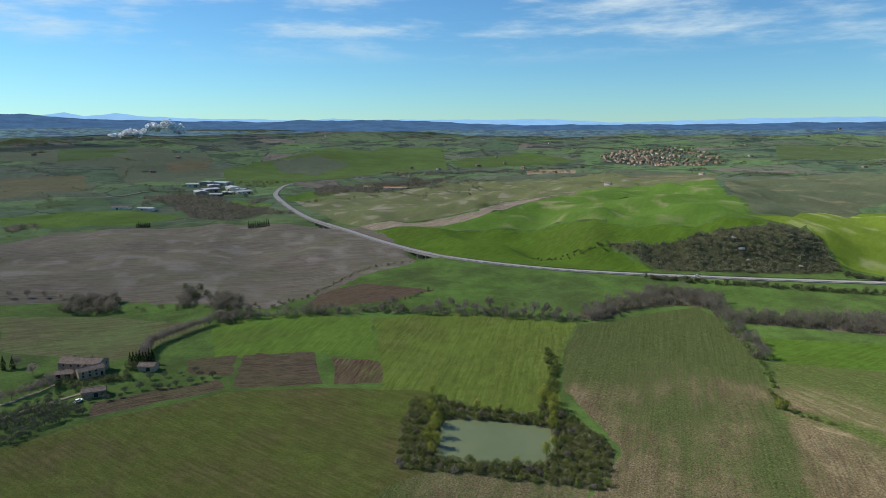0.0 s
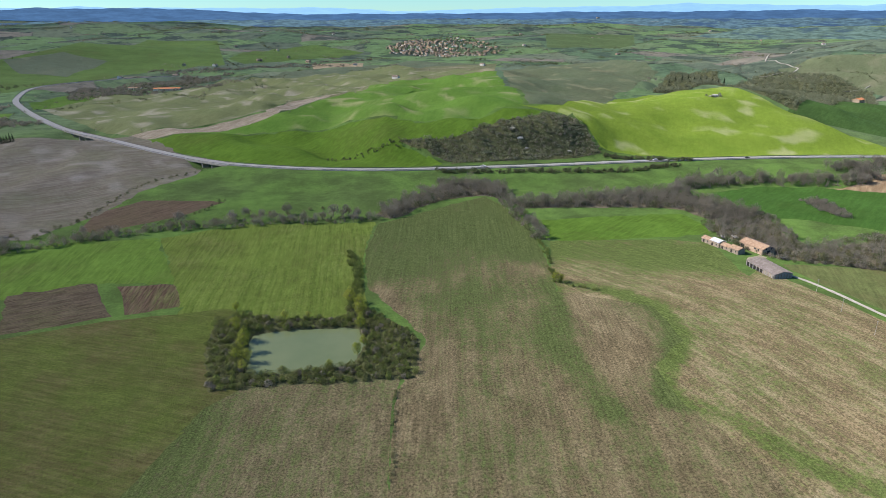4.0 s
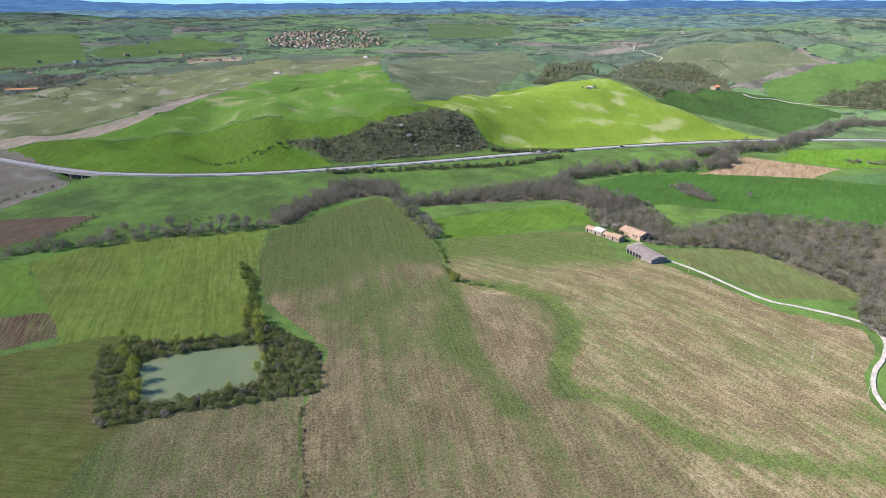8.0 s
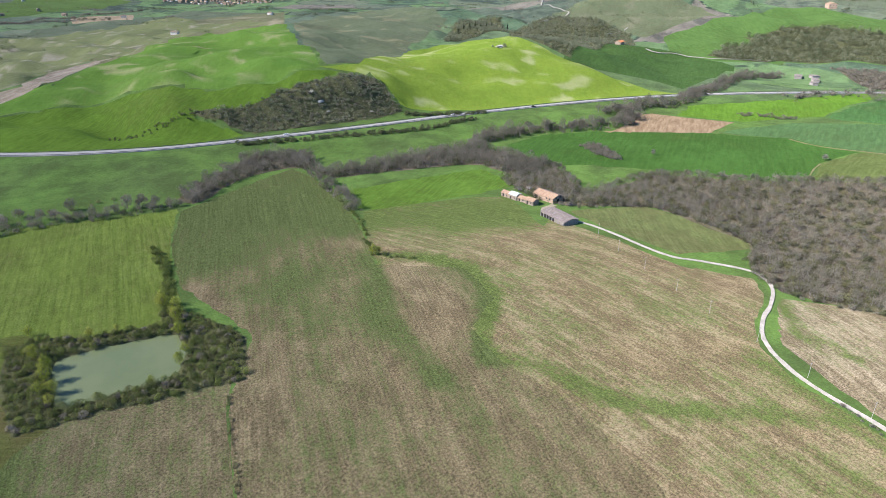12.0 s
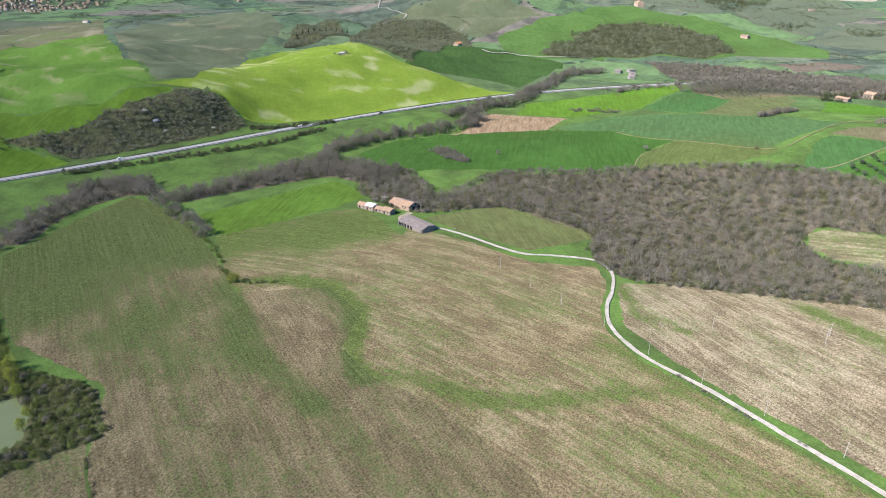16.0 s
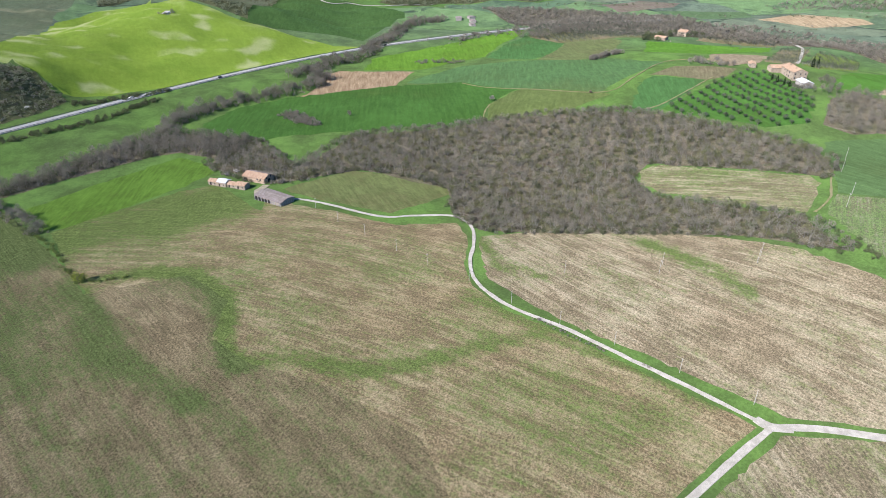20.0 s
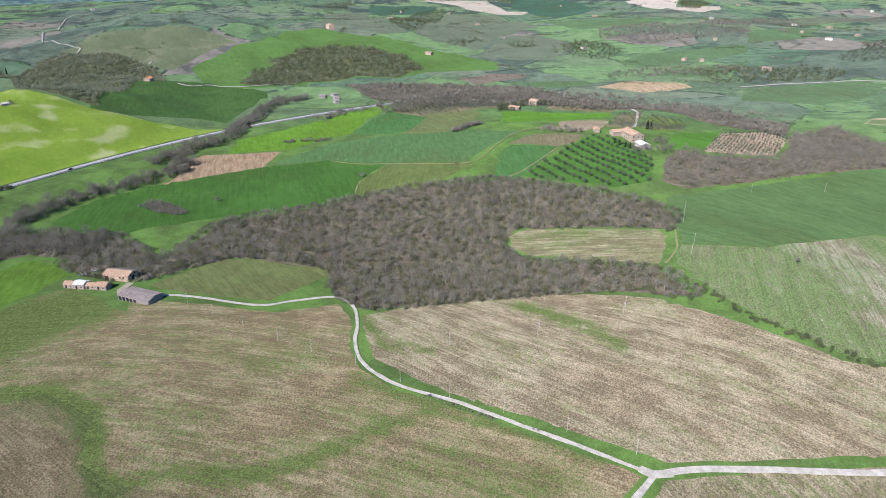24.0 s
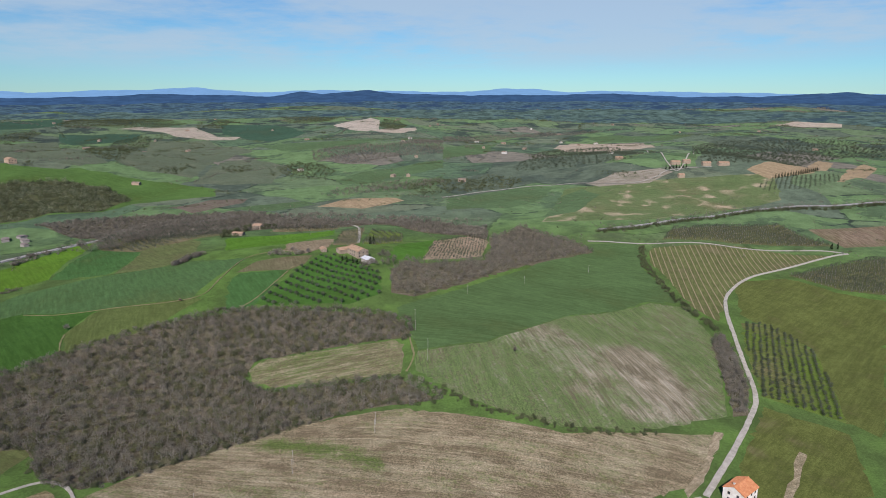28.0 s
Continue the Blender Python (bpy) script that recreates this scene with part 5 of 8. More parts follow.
LINES = {
    "vale_f": [(-466, 1115), (-415, 1138), (-343, 1038), (-277, 940), (-214, 881)],
    "vale_g": [(-221, 1178), (-143, 1222), (-59, 1281), (14, 1345)],
    "road_west": [(-579, 1117), (-558, 1188), (-517, 1242), (-489, 1259)],
    "hwy_east": [(737, -336), (754, -422), (798, -558), (816, -688), (811, -826)],
    "road_spur": [(1746, -930), (1132, -646), (1134, -688), (1799, -1116)],
    "cyp_estate": [(964, -751), (997, -821), (1052, -913), (1421, -1272)],
    "creek_west": [(-313, 446), (-279, 450), (-230, 440)],
    "creek": [(-147, 404), (-124, 403), (-98, 408), (-68, 416), (-42, 424), (-15, 418), (24, 415), (66, 408), (98, 406), (112, 412)],
    "ditch_plough": [(-110, 436), (-97, 458), (-79, 502), (-64, 531), (-37, 563), (-12, 574)],
    "ditch_red": [(-3, 474), (-22, 450), (-45, 437)],
    "creek_mid": [(187, 418), (186, 395), (183, 365), (180, 347), (176, 328)],
    "hedge_bush": [(176, 326), (164, 295), (153, 268)],
    "bush_hedge": [(150, 261), (156, 253), (162, 243)],
    "creek_n2": [(318, 385), (343, 400), (363, 402), (388, 402), (411, 392), (441, 377), (468, 364), (492, 364), (509, 382)],
    "hwy_hedge": [(170, 494), (252, 467), (308, 450), (371, 450)],
    "hwy_shrub": [(329, 497), (365, 476), (396, 463)],
    "hedge_pond": [(61, 341), (60, 310), (55, 288), (49, 273)],
    "strip": [(49, 194), (42, 169), (36, 149)],
    "gravel": [(269, 232), (272, 214), (273, 173), (285, 158), (299, 139), (291, 124), (270, 113), (249, 106), (233, 95), (222, 76), (216, 48), (208, 23), (201, 1), (194, -19), (190, -31)],
    "gravel_e": [(190, -31), (195, -44), (199, -65)],
    "gravel_mouth": [(192, -26), (190, -31), (192, -37)],
    "gravel_s": [(190, -31), (175, -23), (151, -11), (128, 1), (104, 14)],
    "gravel_r": [(220, -158), (247, -188), (286, -228), (308, -246), (355, -271), (393, -291), (449, -321), (491, -352), (540, -410), (565, -474), (593, -566)],
    "track_far": [(593, -566), (613, -540), (637, -457), (671, -392), (691, -302)],
    "ditch_east": [(318, -59), (292, -78), (279, -98), (269, -118), (266, -156)],
    "hedge_vine": [(664, -357), (596, -325), (508, -301), (443, -290), (410, -288)],
    "tree_row": [(-158, 328), (-164, 352), (-160, 367), (-152, 382), (-143, 391)],
    "farm_track": [(663, -32), (822, -41), (878, -29)],
    "poles_field": [(264, 209), (254, 187), (248, 166), (241, 143), (236, 123)],
    "poles_road": [(232, 99), (224, 75), (218, 51), (213, 27), (206, 1), (199, -25)],
    "poles_e": [(259, 61), (281, 20), (299, -21), (372, -60), (430, -60)],
    "poles_plain": [(407, -57), (485, -111), (526, -172), (568, -251), (356, -57), (273, 20), (292, -20)],
    "clump": [(398, 334), (387, 307), (385, 299)],
    "hedge_top": [(640, 146), (660, 138), (671, 128)],
    "trees_farmrow": [(609, 49), (596, 34), (597, 24)],
    "road_hill": [(949, 476), (924, 495), (880, 534), (864, 573), (845, 597), (844, 617)],
    "road_bend": [(931, 764), (976, 757)],
    "road_top": [(903, 910), (933, 898), (985, 908), (1001, 940), (1015, 988), (1101, 1096), (1872, 1764), (2001, 1781), (2058, 1730)],
    "road_valley": [(1092, -202), (1108, -305), (1116, -392), (1061, -478), (1030, -527), (1039, -574), (1062, -613), (1069, -701)],
    "track_a": [(536, 241), (512, 179), (509, 107), (549, 90), (622, 75), (630, 39)],
    "track_b": [(479, 74), (491, 60), (526, 44), (560, 30)],
    "track_c": [(446, 182), (459, 186), (471, 187)],
    "track_d": [(347, -43), (365, -50), (387, -51), (407, -50), (444, -39)],
    "vale_a": [(-466, 1017), (-460, 1102), (-349, 908), (-312, 945), (-288, 1077)],
    "vale_b": [(-240, 1281), (-164, 1406), (-69, 1495), (41, 1697)],
    "vale_c": [(-117, 1738), (7, 1779), (162, 1876), (251, 1825), (357, 1876)],
    "vale_d": [(-147, 1776), (-37, 1802), (85, 1827), (274, 1943), (472, 2066)],
    "vale_e": [(700, 325), (812, 262), (892, 170), (955, 61), (924, -61), (894, -135)],
    "hwy_trees": [(486, 392), (511, 390), (545, 396), (564, 388), (594, 381), (693, 408), (776, 419), (845, 416)],
}


# ---- ground sheet and fields ----
def part(name, data, mat, parent=None, label="", m=None):
    """One mesh object, under a thing or a part where one is given."""
    if isinstance(data, bmesh.types.BMesh):
        me = bpy.data.meshes.new(name)
        data.to_mesh(me)
        data.free()
    else:
        me = data
    if mat is not None and not len(me.materials):
        me.materials.append(mat)
    ob = new(name, me)
    if parent is not None:
        ob.parent = parent
    if m is not None:
        ob.matrix_basis = m
    if label:
        ob["label"] = label
    return ob


def raw_mesh(name, v, f, smooth=False):
    me = bpy.data.meshes.new(name)
    v, f = np.asarray(v, np.float32), np.asarray(f, np.int32)
    me.vertices.add(len(v))
    me.vertices.foreach_set("co", v.ravel())
    me.loops.add(f.size)
    me.loops.foreach_set("vertex_index", f.ravel())
    me.polygons.add(len(f))
    me.polygons.foreach_set("loop_start", np.arange(len(f), dtype=np.int32) * f.shape[1])
    me.polygons.foreach_set("use_smooth", np.full(len(f), smooth))
    me.update(calc_edges=True)
    return me


def put_attribute(me, name, values):
    a = me.attributes.new(name, "FLOAT", "POINT")
    a.data.foreach_set("value", np.asarray(values, np.float32))


LUSH_STROKES = [  # line, half width, how green it turns the stubble
    ([(158, 252), (170, 238), (178, 214), (172, 196), (158, 177), (146, 170), (137, 156)], 4.0, 0.8), ([(137, 156), (142, 148), (150, 139), (153, 121), (160, 104), (174, 90), (192, 73), (206, 58)], 4.5, 0.5),
    ([(150, 266), (136, 236), (121, 208), (118, 180), (114, 157)], 7, 0.55), ([(115, 160), (112, 130), (102, 105)], 6, 0.2), ([(176, 318), (215, 300), (252, 280)], 32, 0.7), ([(245, 250), (215, 262)], 16, 0.35),
    ([(304, 33), (282, -3), (267, -19)], 5, 0.7), ([(279, 113), (252, 93), (252, 70)], 3, 0.6), ([(80, 330), (110, 350), (150, 345)], 40, 0.5), ([(178, 405), (130, 375), (100, 400)], 32, 0.55), ([(95, 260), (125, 265)], 18, 0.3), ([(90, 232), (108, 205)], 14, 0.25),
    ([(-52, 125), (-42, 160), (-22, 206)], 16, 0.5), ([(168, 60), (160, 20)], 14, 0.15), ([(185, 50), (178, 20), (180, -5)], 9, 0.3), ([(222, 95), (205, 20), (194, -14)], 4, 0.6)]
DRY_STROKES = [([(388, -140), (345, -160), (312, -182)], 30, 0.4), ([(364, -195), (333, -191), (305, -185)], 15, 0.7), ([(306, -136), (282, -155), (282, -191)], 7, 0.5), ([(66, 285), (66, 262)], 6, 0.5), ([(154, 236), (146, 195), (135, 185)], 10, 0.45), ([(52, 170), (72, 215)], 12, 0.2), ([(262, 290), (255, 297)], 5, 0.5), ([(268, 135), (283, 125)], 9, 0.3), ([(175, -5), (187, -18)], 6, 0.3)]


def lush_share(x, y, base):
    v = base + 0.26 * (1 - sstep(60, 170, x)) * sstep(200, 320, y) + 0.12 * sstep(330, 430, y) - 0.1 * sstep(100, 180, x) * (1 - sstep(40, 160, y))
    for line, w, k in LUSH_STROKES:
        v = v + k * (1 - sstep(w * 0.4, w * 1.5, line_dist(line, x, y)))
    for line, w, k in DRY_STROKES:
        v = v - k * (1 - sstep(w * 0.4, w * 1.5, line_dist(line, x, y)))
    return v


def rounded(poly, step):
    """A closed outline, its corners kept, its sides broken into short lengths."""
    out = []
    p = np.asarray(poly, float)
    for a, b in zip(p, np.roll(p, -1, 0)):
        n = max(1, int(np.hypot(*(b - a)) / step))
        out += [a + (b - a) * i / n for i in range(n)]
    return np.array(out)


AREAS = [("floor_wood", WOODS[k]) for k in ("wood_main", "creek_wood", "north_wood", "wood_right", "wood_valley", "wood_road")] + [("floor_scrub", WOODS[k]) for k in ("scar", "hill_scrub", "scrub_knoll", "scrub_knoll_b", "pond_ring")] + sorted(FIELDS.items(), key=lambda q: (q[0] == "badland", q[0] == "green_w4"))


def build_land():
    from mathutils.geometry import delaunay_2d_cdt
    rng = np.random.default_rng(3)
    pts = [(0.0, 0.0)]
    r, ring = 45.0, 0
    while r < 4900:
        az = np.concatenate([np.arange(-40, 140, 0.62 if 380 < r < 1500 else 1.05), np.arange(142, 320, 7)]) if r > 70 else np.arange(0, 360, 6)
        az = np.radians(az + (ring % 2) * 0.5 + rng.uniform(-0.15, 0.15, len(az)))
        rr = r * (1 + rng.uniform(-0.004, 0.004, len(az)))
        pts += list(zip(rr * np.sin(az), rr * np.cos(az)))
        r, ring = r * (1.0125 if 380 < r < 1500 else 1.021) + 0.4, ring + 1
    gx, gy = np.meshgrid(np.arange(-20, 76, 3.0), np.arange(196, 290, 3.0))
    pts += list(zip(gx.ravel() + rng.uniform(-0.6, 0.6, gx.size), gy.ravel() + rng.uniform(-0.6, 0.6, gx.size)))
    edges = []
    for name, poly in AREAS:
        c = np.mean(poly, 0)
        q = rounded(poly, max(6, np.hypot(*c) * 0.02))
        k = len(pts)
        q = q + rng.normal(0, min(1.2, 0.002 * np.hypot(*c)), q.shape)
        pts += [tuple(p) for p in q]
        edges += [(k + i, k + (i + 1) % len(q)) for i in range(len(q))]
    v, _, f, *_ = delaunay_2d_cdt([Vector(p) for p in pts], edges, [], 0, 0.01)
    v = np.array([tuple(p) for p in v])
    f = np.array([t for t in f if len(t) == 3])
    z = ground_z(v[:, 0], v[:, 1])
    xyz = np.column_stack([v, z])
    c = v[f].mean(1)
    r = np.hypot(v[:, 0], v[:, 1])
    me = raw_mesh("ground", xyz, f, True)
    put_attribute(me, "outer", sstep(650, 1000, r))
    # more woods with distance, their bluish tone also painting in haze
    put_attribute(me, "wooded", 0.45 + 0.5 * sstep(1000, 3500, r))
    ground = part("ground", me, M["land"])
    tagged(ground, "green grassland and patchwork farmland reaching to the horizon", "ground", kind="structure")
    free = np.ones(len(f), bool)
    for name, poly in AREAS:
        spec, base, label = F[name]
        k = free & inside(poly, c[:, 0], c[:, 1])
        free &= ~k
        if not k.any():
            continue
        used, idx = np.unique(f[k], return_inverse=True)
        ff = idx.reshape(-1, 3)
        n = len(used)
        lift = 0.012 + 0.00006 * r[used]
        top = xyz[used] + np.column_stack([np.zeros(n), np.zeros(n), lift])
        fm = raw_mesh("field", top, ff, True)
        put_attribute(fm, "crest", crests(top[:, 0], top[:, 1]))
        put_attribute(fm, "lush", lush_share(top[:, 0], top[:, 1], base) if "stubble" in name else np.full(n, base))
        ob = part("field", fm, stubble_material("field_" + name, **spec) if "straw" in spec else field_material("field_" + name, **spec))
        tagged(ob, label, "field", kind="structure")


build_land()


# ---- roads and water ----
def ribbon(name, line, width, mat, lift, z=None, thick=0.25, step=5.0, offset=0.0, wobble=0.0):
    """A road surface: a strip along a line, with sides."""
    p = smooth_line(line, step)
    t = np.gradient(p, axis=0)
    t /= np.hypot(t[:, 0], t[:, 1])[:, None]
    nrm = np.column_stack([t[:, 1], -t[:, 0]])
    rng = np.random.default_rng(len(p))
    w = width / 2 + wobble * rng.normal(0, 1, (len(p), 2))
    a, b = p + nrm * (offset - w[:, :1]), p + nrm * (offset + w[:, 1:])
    if z is None:
        zz = np.maximum(ground_z(p[:, 0], p[:, 1]), np.maximum(ground_z(a[:, 0], a[:, 1]), ground_z(b[:, 0], b[:, 1]))) + lift + 0.0012 * np.maximum(np.hypot(p[:, 0], p[:, 1]) - 450, 0)
    else:
        zz = np.full(len(p), z + lift)
    n = len(p)
    v = np.vstack([np.column_stack([a, zz]), np.column_stack([b, zz]), np.column_stack([a, zz - thick]), np.column_stack([b, zz - thick])])
    i = np.arange(n - 1)
    f = np.vstack([np.column_stack(q) for q in ((i, i + 1, n + i + 1, n + i), (i, 2 * n + i, 2 * n + i + 1, i + 1), (n + i, n + i + 1, 3 * n + i + 1, 3 * n + i), (2 * n + i, 3 * n + i, 3 * n + i + 1, 2 * n + i + 1))])
    me = raw_mesh(name, v, f[:, ::-1])
    return part(name, me, mat)


road = ribbon("road", HIGHWAY, 8.6, M["asphalt"], 0.55, z=5.0, thick=0.9, step=8)
tagged(road, "grey asphalt two-lane highway curving across the valley", "road", kind="structure")
for off in (-3.75, 3.75):
    tagged(ribbon("edge_line", HIGHWAY, 0.13, M["line"], 0.562, z=5.0, thick=0.02, step=8, offset=off), kind="").parent = road
tagged(ribbon("road", LINES["hwy_east"], 6.5, M["asphalt"], 0.6, thick=1.0, step=8), "grey highway crossing the far valley", "road", kind="structure")
LINES["gravel_e"] += [(205, -100), (212, -130), (219, -156)]
for key, w in (("gravel", 1.7), ("gravel_e", 2.7), ("gravel_s", 2.5), ("gravel_mouth", 3.4), ("gravel_r", 2.9), ("track_far", 3.0), ("road_hill", 2.2), ("road_bend", 2.0), ("road_top", 2.4), ("road_valley", 2.6), ("farm_track", 2.8), ("road_spur", 2.4), ("road_west", 3.5)):
    tagged(ribbon("gravel_road", LINES[key], w, M["gravel"], 0.28 + 0.01 * w, thick=0.6, step=4, wobble=0.12), "pale dusty gravel road between fields", "road", kind="structure")

for key in ("track_a", "track_b", "track_c", "track_d"):
    tagged(ribbon("field_track", LINES[key], 1.1, M["track"], 0.2, thick=0.4, step=4, wobble=0.2), "trodden tan earth track between fields", "track", kind="structure")

wz = gz(62, 271) - 0.75
pond_line = rounded(POND_LINE, 3)
pc = pond_line.mean(0)
bm = bmesh.new()
bm.faces.new([bm.verts.new((*(pc + (p - pc) * 1.04), wz)) for p in pond_line])
tagged(part("water", bm, M["water"]), "still milky green water of a small farm pond", "water", kind="structure")


# ---- plants ----
def shards(rng, n, radii, centre, size, thin=1.0, shell=0.45, out=0.0):
    """Small three-cornered clumps of leaves or twigs filling an uneven ball; thin ones radiate."""
    d = rng.normal(size=(n, 3))
    d /= np.linalg.norm(d, axis=1)[:, None]
    lump = 1 + 0.22 * np.sin(d[:, 0] * 3.1 + rng.uniform(0, 6)) * np.sin(d[:, 1] * 2.7 + rng.uniform(0, 6)) + 0.15 * np.sin(d[:, 2] * 5 + rng.uniform(0, 6))
    rad = (shell + (1 - shell) * rng.uniform(0, 1, n) ** 0.6) * lump
    p = d * rad[:, None] * np.asarray(radii) + np.asarray(centre)
    face = d + rng.normal(size=(n, 3)) * 0.4
    a = np.cross(face, rng.normal(size=(n, 3))) * (1 - out) + (d + [0, 0, 0.5]) * out * 2
    a /= np.linalg.norm(a, axis=1)[:, None] + 1e-9
    b = np.cross(a, face)
    b /= np.linalg.norm(b, axis=1)[:, None] + 1e-9
    s = size * rng.uniform(0.6, 1.4, n)[:, None]
    v = np.stack([p + a * s, p - a * s * 0.5 + b * s * 0.75 * thin, p - a * s * 0.5 - b * s * 0.75 * thin], 1).reshape(-1, 3)
    return v, np.arange(n * 3).reshape(-1, 3)


def limb(p, q, r0, r1, sides=5):
    p, q = np.asarray(p, float), np.asarray(q, float)
    d = (q - p) / np.linalg.norm(q - p)
    u = np.cross(d, [0.3, 0.9, 0.1])
    u /= np.linalg.norm(u)
    w = np.cross(d, u)
    an = np.arange(sides) * 2 * math.pi / sides
    c = np.cos(an)[:, None] * u + np.sin(an)[:, None] * w
    v = np.vstack([p + c * r0, q + c * r1])
    i = np.arange(sides)
    j = (i + 1) % sides
    f = np.vstack([np.column_stack([i, j, sides + j]), np.column_stack([i, sides + j, sides + i])])
    return v, f


def join(*pieces):
    vs, fs, k = [], [], 0
    for v, f in pieces:
        vs.append(v)
        fs.append(f + k)
        k += len(v)
    return np.vstack(vs), np.vstack(fs)


def skeleton_of(rng, h, spread, n=7, r=0.16):
    """Trunk and limbs that rise from its head, in one piece."""
    top = h * 0.42
    v, f = limb((0, 0, -0.4), (rng.normal(0, 0.1), rng.normal(0, 0.1), top), r, r * 0.7)
    for i in range(n):
        an = 2 * math.pi * (i + rng.uniform(0, 0.7)) / n
        e = (math.cos(an) * spread * rng.uniform(0.5, 0.9), math.sin(an) * spread * rng.uniform(0.5, 0.9), h * rng.uniform(0.65, 0.97))
        lv, lf = limb((0, 0, top), e, r * 0.5, r * 0.12, 4)
        f = np.vstack([f, np.where(lf < 4, lf + 5, lf - 4 + len(v))])
        v = np.vstack([v, lv[4:]])
    return v, f


def bare_crown(rng, h, spread, n, size):
    """A twiggy crown of several rounded lobes."""
    out = [shards(rng, n // 4, (spread * 0.6, spread * 0.6, h * 0.26), (0, 0, h * 0.72), size, 0.26, 0.6, 0.5)]
    k = 6
    for i in range(k):
        an, q = 2 * math.pi * (i + rng.uniform(0, 0.6)) / k, rng.uniform(0.45, 0.62)
        r = spread * rng.uniform(0.38, 0.52)
        out.append(shards(rng, n * 3 // 4 // k, (r, r, r * 1.05), (math.cos(an) * spread * q, math.sin(an) * spread * q, h * rng.uniform(0.40, 0.68)), size, 0.26, 0.6, 0.5))
    return join(*out)


def plant_set(kind, seed, count):
    """(trunk mesh, crown mesh) of some variants of one kind of plant, one metre units."""
    out = []
    for i in range(count):
        rng = np.random.default_rng(seed + i)
        if kind == "bare":
            h, s = rng.uniform(6.5, 8.5), rng.uniform(3.0, 3.8)
            t, c = skeleton_of(rng, h, s), bare_crown(rng, h, s, 420, 0.62)
        elif kind == "tree":
            h, s = rng.uniform(6.5, 8.5), rng.uniform(2.8, 3.6)
            t, c = skeleton_of(rng, h, s), bare_crown(rng, h, s, 900, 0.45)
        elif kind == "bush":
            h, s = rng.uniform(2.6, 3.6), rng.uniform(1.7, 2.3)
            t, c = skeleton_of(rng, h, s * 0.6, 4, 0.08), shards(rng, 560, (s, s, h * 0.5), (0, 0, h * 0.44), 0.20, 0.7, 0.6)
        elif kind == "olive_tree":
            h, s = rng.uniform(2.6, 3.4), rng.uniform(1.4, 1.8)
            t, c = skeleton_of(rng, h, s * 0.7, 4, 0.16), shards(rng, 320, (s, s, h * 0.36), (0, 0, h * 0.62), 0.23, 0.7, 0.55)
        elif kind == "shrub":
            h, s = rng.uniform(2.6, 3.6), rng.uniform(1.7, 2.3)
            t, c = skeleton_of(rng, h, s * 0.6, 4, 0.08), shards(rng, 240, (s, s, h * 0.5), (0, 0, h * 0.48), 0.33, 0.8, 0.55)
        elif kind == "willow":
            h, s = rng.uniform(5.5, 7.5), rng.uniform(1.9, 2.6)
            t, c = skeleton_of(rng, h, s, 6, 0.13), shards(rng, 620, (s, s, h * 0.42), (0, 0, h * 0.56), 0.27, 0.7, 0.4)
        elif kind == "olive":
            h, s = rng.uniform(2.6, 3.4), rng.uniform(1.4, 1.8)
            t, c = skeleton_of(rng, h, s * 0.7, 4, 0.16), shards(rng, 150, (s, s, h * 0.36), (0, 0, h * 0.64), 0.33, 0.7, 0.5)
        elif kind == "clump":
            t, c = skeleton_of(rng, 3, 1, 3), shards(rng, 40, (3.2, 3.2, 2.1), (0, 0, 2.0), 1.0, 0.8, 0.45)
        elif kind == "cypress":
            h, s = rng.uniform(8.5, 11), rng.uniform(1.35, 1.7)
            z = rng.uniform(0, 1, 460) ** 1.15
            v, f = shards(rng, 460, (1, 1, 0.0), (0, 0, 0), 0.42, 0.7, 0.55)
            w = s * np.sin(np.clip(z * 1.15 + 0.08, 0, 1) ** 0.7 * math.pi) ** 0.6 + 0.1
            mid = v.reshape(-1, 3, 3).mean(1)
            v = v.reshape(-1, 3, 3) - mid[:, None] + (mid * np.column_stack([w, w, np.zeros(460)]) + np.column_stack([np.zeros((460, 2)), 0.3 + z * (h - 0.5)]))[:, None]
            t, c = join(limb((0, 0, -0.4), (0, 0, h * 0.8), 0.18, 0.05)), (v.reshape(-1, 3), f)
        out.append((t, c))
    return out


PLANTS = {k: plant_set(k, s, n) for k, s, n in (("bare", 10, 4), ("tree", 15, 5), ("bush", 35, 4), ("olive_tree", 75, 4), ("shrub", 30, 4), ("willow", 50, 3), ("olive", 70, 3), ("cypress", 90, 3), ("clump", 95, 5))}


def plant_things(name, kind, mat, spots, label, category, group, trunk_mat=None):
    """Single plants that one could count: each a trunk and a crown."""
    firsts = []
    for t, c in PLANTS[kind]:
        root = new(name)
        part("trunk", raw_mesh("trunk", *t), trunk_mat or M["bark"], root)
        part("crown", raw_mesh("crown", *c), mat, root)
        tagged(root, label, category, group)
        firsts.append([root, False])
    rng = np.random.default_rng(len(spots))
    for i, (x, y, s) in enumerate(spots):
        f = firsts[i % len(firsts)]
        m = pose(x, y, gz(x, y) - 0.05, 0, 0, rng.uniform(0, 360)) @ Matrix.Diagonal((s, s, s * rng.uniform(0.9, 1.1), 1))
        if not f[1]:
            f[0].matrix_basis, f[1] = m, True
        else:
            o = copy_thing(f[0], m)
            o.matrix_basis = m
    for f in firsts:
        if not f[1]:
            for o in (*f[0].children, f[0]):
                bpy.data.objects.remove(o)


